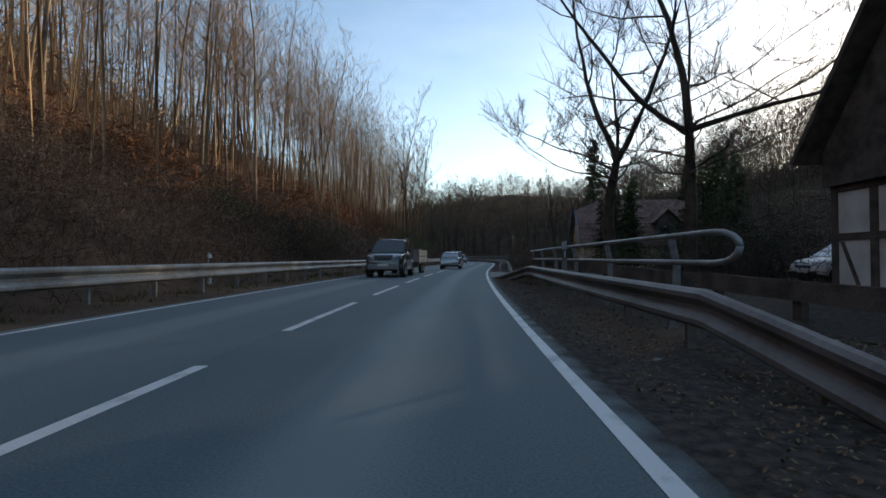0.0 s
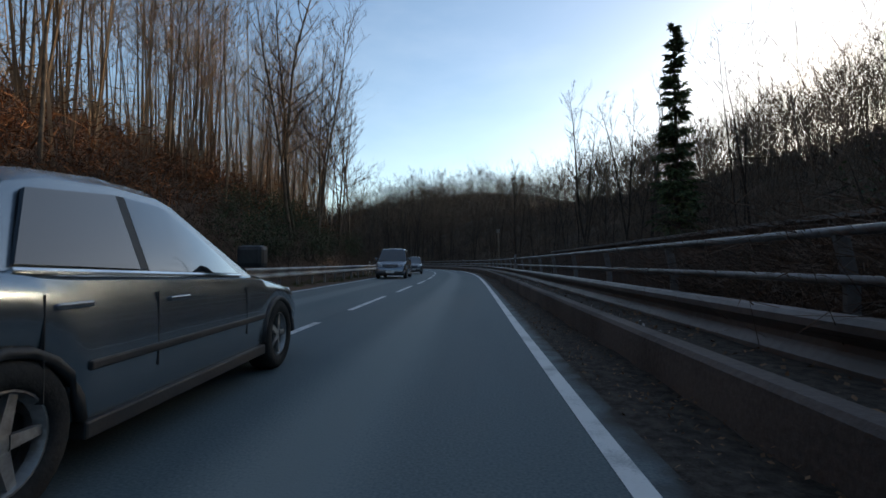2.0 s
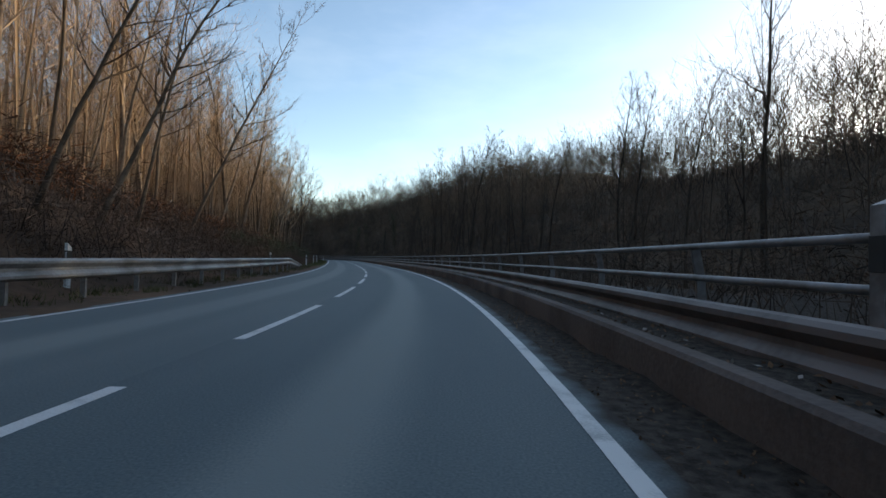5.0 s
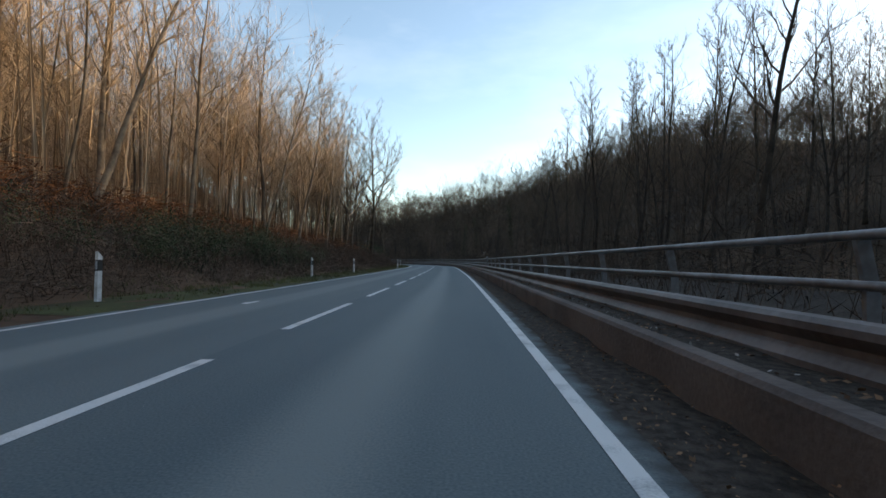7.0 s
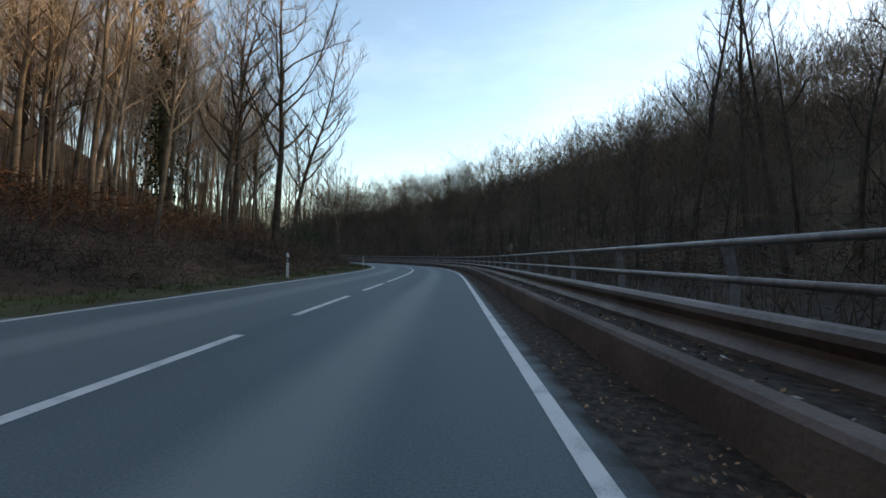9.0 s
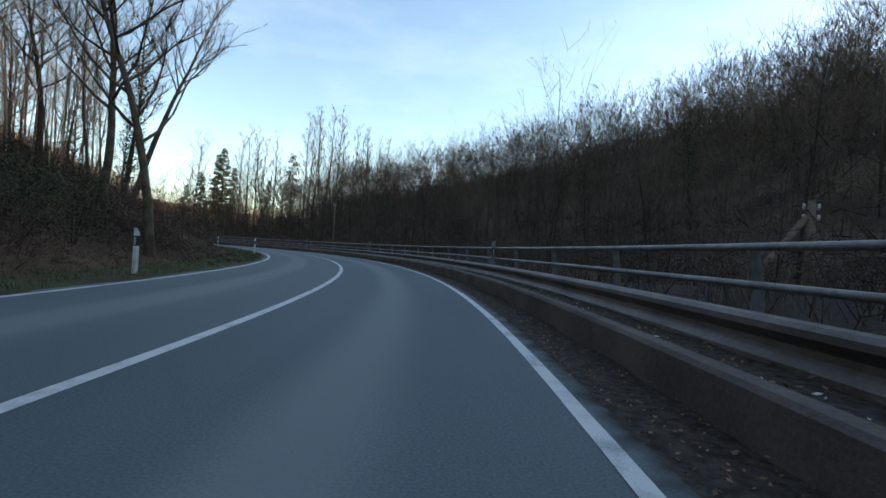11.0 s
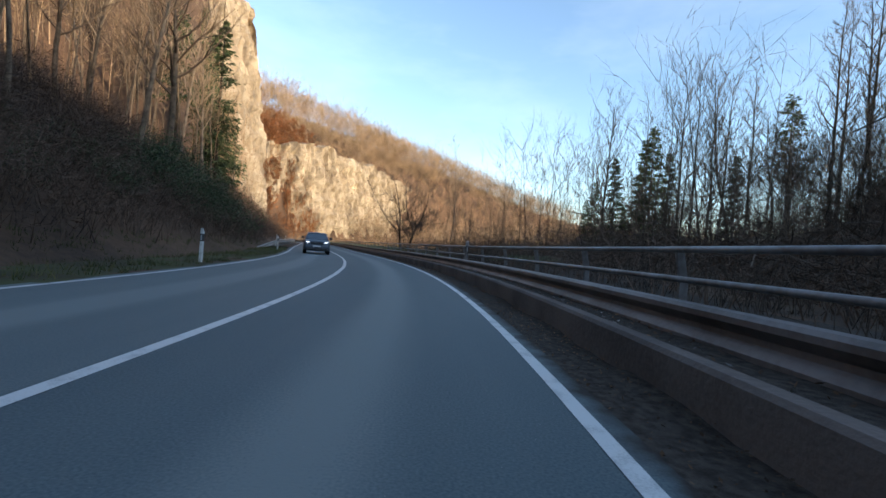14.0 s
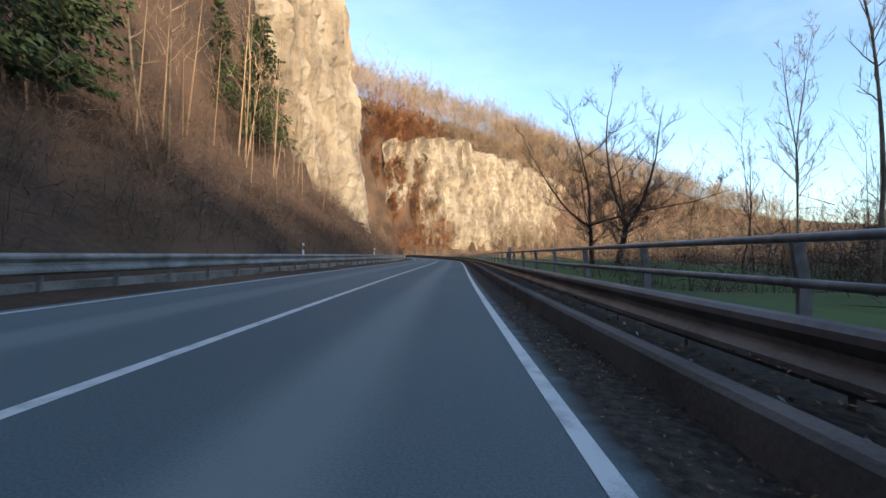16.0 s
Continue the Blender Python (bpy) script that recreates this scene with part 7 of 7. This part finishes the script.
v, f, uv = sweep([(6.98, 1.47), (6.80, 1.47), (6.80, 1.53), (6.98, 1.53)], 36, 65.5, 1.0, closed=True, caps=True)
mesh_object("cap_board", v, f, M_STONE, plank_fence)

rail_fence = tagged(new("board_fence"), "dark wooden fence of thick horizontal boards", "fence")
bm = bmesh.new()
box(bm, -0.07, 0.07, -0.08, 0.08, -0.4, 0.93, 0.015)
first = part("post", bm, M_TIMBER, rail_fence)
def fence_u(s):
    return 4.66 + 0.17 * (25.9 - s)


def fence_drop(s):
    return -0.31 * min(1.0, max(0.0, (20 - s) / 7.5)) - 0.03 * max(0.0, 11 - s)


for k, s in enumerate((17.6, 19.6, 21.6, 23.7, 25.8, 15.4, 13.2, 11.0, 9.2, 7.6)):
    m4 = stand(s, fence_u(s), fence_drop(s), 10)
    if k == 0:
        first.matrix_basis = m4
    else:
        again(first, "post", rail_fence, m4)
for z0, z1, sa, sb in ((0.66, 0.97, 15.4, 25.9), (0.22, 0.46, 15.4, 25.9), (0.66, 0.97, 6.6, 15.38)):
    vv, ff = [], []
    for i in range(11):
        s = sa + (sb - sa) * i / 10
        wave = random.uniform(-0.012, 0.012) + fence_drop(s)
        vv += [place(s, fence_u(s) + du, z + wave) for du, z in ((-0.13, z0), (-0.08, z0), (-0.075, z1), (-0.125, z1))]
    for i in range(10):
        ff += [(4 * i + j, 4 * i + (j + 1) % 4, 4 * i + 4 + (j + 1) % 4, 4 * i + 4 + j) for j in range(4)]
    ff += [(0, 1, 2, 3), (43, 42, 41, 40)]
    mesh_object("board", vv, ff, M_TIMBER, rail_fence)
blades("mound_grass", [(x, y, z + 0.02) for x, y, z in strip_spots(420, (23.4, 26.4), (3.9, 6.4), 99)], M_GRASS, "dry grass round the fence end", 99, (0.02, 0.075))
litter("fallen_leaves", [(x, y, z + 0.02) for x, y, z in strip_spots(9000, (18, 26.2), (4.3, 9), 65)], M_FALLEN, "brown fallen leaves behind the board fence", 98, (0.02, 0.04))

# driveway
rows = []
for s, b in ((24.6, 3.40), (25.0, 3.46), (25.4, 3.66), (25.8, 4.0), (26.2, 4.5), (26.5, 4.95), (26.8, 5.3), (27.2, 5.5), (27.8, 5.4), (28.6, 5.25), (29.4, 5.1), (30.2, 4.95), (31.0, 4.85), (31.8, 4.7), (32.2, 4.3), (32.5, 3.8), (32.8, 3.42)):
    b += random.uniform(-0.03, 0.03)
    rows.append([place(s, 3.36 + (b - 3.36) * k / 6, 0.010 + 0.004 * min(1, k / 3)) for k in range(7)])
verts = [p for row in rows for p in row]
faces = [(i * 7 + j, i * 7 + j + 1, (i + 1) * 7 + j + 1, (i + 1) * 7 + j) for i in range(len(rows) - 1) for j in range(6)]
tagged(mesh_object("driveway", verts, faces, M_CONCRETE), "pale worn concrete driveway beside the road", "driveway", kind="structure")

slab = bmesh.new()
box(slab, -0.32, 0.32, -0.24, 0.24, 0.0, 0.07, 0.02)
for v_ in slab.verts:
    v_.co.x += 0.06 * math.sin(v_.co.y * 9)
    v_.co.z += 0.02 * math.sin(v_.co.x * 7)
holder = tagged(new("stone_slab"), "broken pale stone slab lying by the drive", "stone")
part("slab", slab, M_STONE, holder)
holder.matrix_basis = stand(32.85, 3.98, 0.0, 20) @ pose(0, 0, 0, 5, -7, 0) @ Matrix.Scale(0.5, 4)
copy_thing(holder, stand(6.2, 4.15, 0.0, 50) @ Matrix.Scale(0.35, 4))


def utility_pole(height, brace=False, arm=True):
    pole = tagged(new("utility_pole"), "weathered wooden utility pole with insulators", "pole", "utility poles")
    vv, ff = tube([Vector((0, 0, -1)), Vector((0.03, 0, height * 0.5)), Vector((0, 0, height))], [0.13, 0.115, 0.09], 9)
    mesh_object("shaft", vv, ff, M_POLE, pole, smooth=True)
    if brace:
        vv, ff = tube([Vector((-2.3, 0, -1)), Vector((-0.1, 0, height * 0.82))], [0.11, 0.09], 8)
        mesh_object("brace", vv, ff, M_POLE, pole, smooth=True)
    if arm:
        for z in (0.25, 0.55):
            bm = bmesh.new()
            box(bm, -0.22, 0.22, -0.03, 0.03, height - z - 0.03, height - z + 0.03, 0.01)
            crossarm = part("crossarm", bm, M_PIPE, pole)
            for x in (-0.19, 0.19):
                bm = bmesh.new()
                box(bm, x - 0.03, x + 0.03, -0.03, 0.03, height - z + 0.03, height - z + 0.15, 0.012)
                part("insulator", bm, M_WHITE, crossarm)
    return pole


wires = []
for x, y, top, brace in ((15.6, 107.5, 5.8, False), (-30.3, 232.7, 3.0, True), (-79.6, 268.0, 7.0, False), (-132.2, 291.6, 6.3, False)):
    z = float(ground_height([x], [y])[0])
    utility_pole(top - z, brace).matrix_basis = pose(x, y, z, 0, 0, 20)
    wires.append(Vector((x, y, top - 0.15)))
for a, b in zip(wires[1:-1], wires[2:]):
    pts = [a.lerp(b, k / 14) - Vector((0, 0, 4 * 1.1 * (k / 14) * (1 - k / 14))) for k in range(15)]
    vv, ff = tube(pts, [0.012] * 15, 4)
    tagged(mesh_object("overhead_wire", vv, ff, M_TRIM), "thin sagging overhead wire between poles", "wire")

# evergreens by the drive and hedge brush before the cottage
for s, u, h in ((24.5, 12.5, 0.26), (26.5, 14.0, 0.27), (28.8, 15.5, 0.30), (30.5, 17.5, 0.32), (33.5, 18, 0.34), (33.2, 10.5, 0.22), (33.6, 11.6, 0.24), (34.2, 12.6, 0.25), (33.4, 12.2, 0.25), (31.5, 11, 0.25), (33, 12.5, 0.28)):
    put(firs[1], USED, s, u, None, h)
brush("hedge_brush", strip_spots(620, (28.0, 48), (5.6, 7.0), 59), M_BRUSH, "brown tangled hedge along the plank fence", 70, (1.1, 2.1), 120, 0.008)
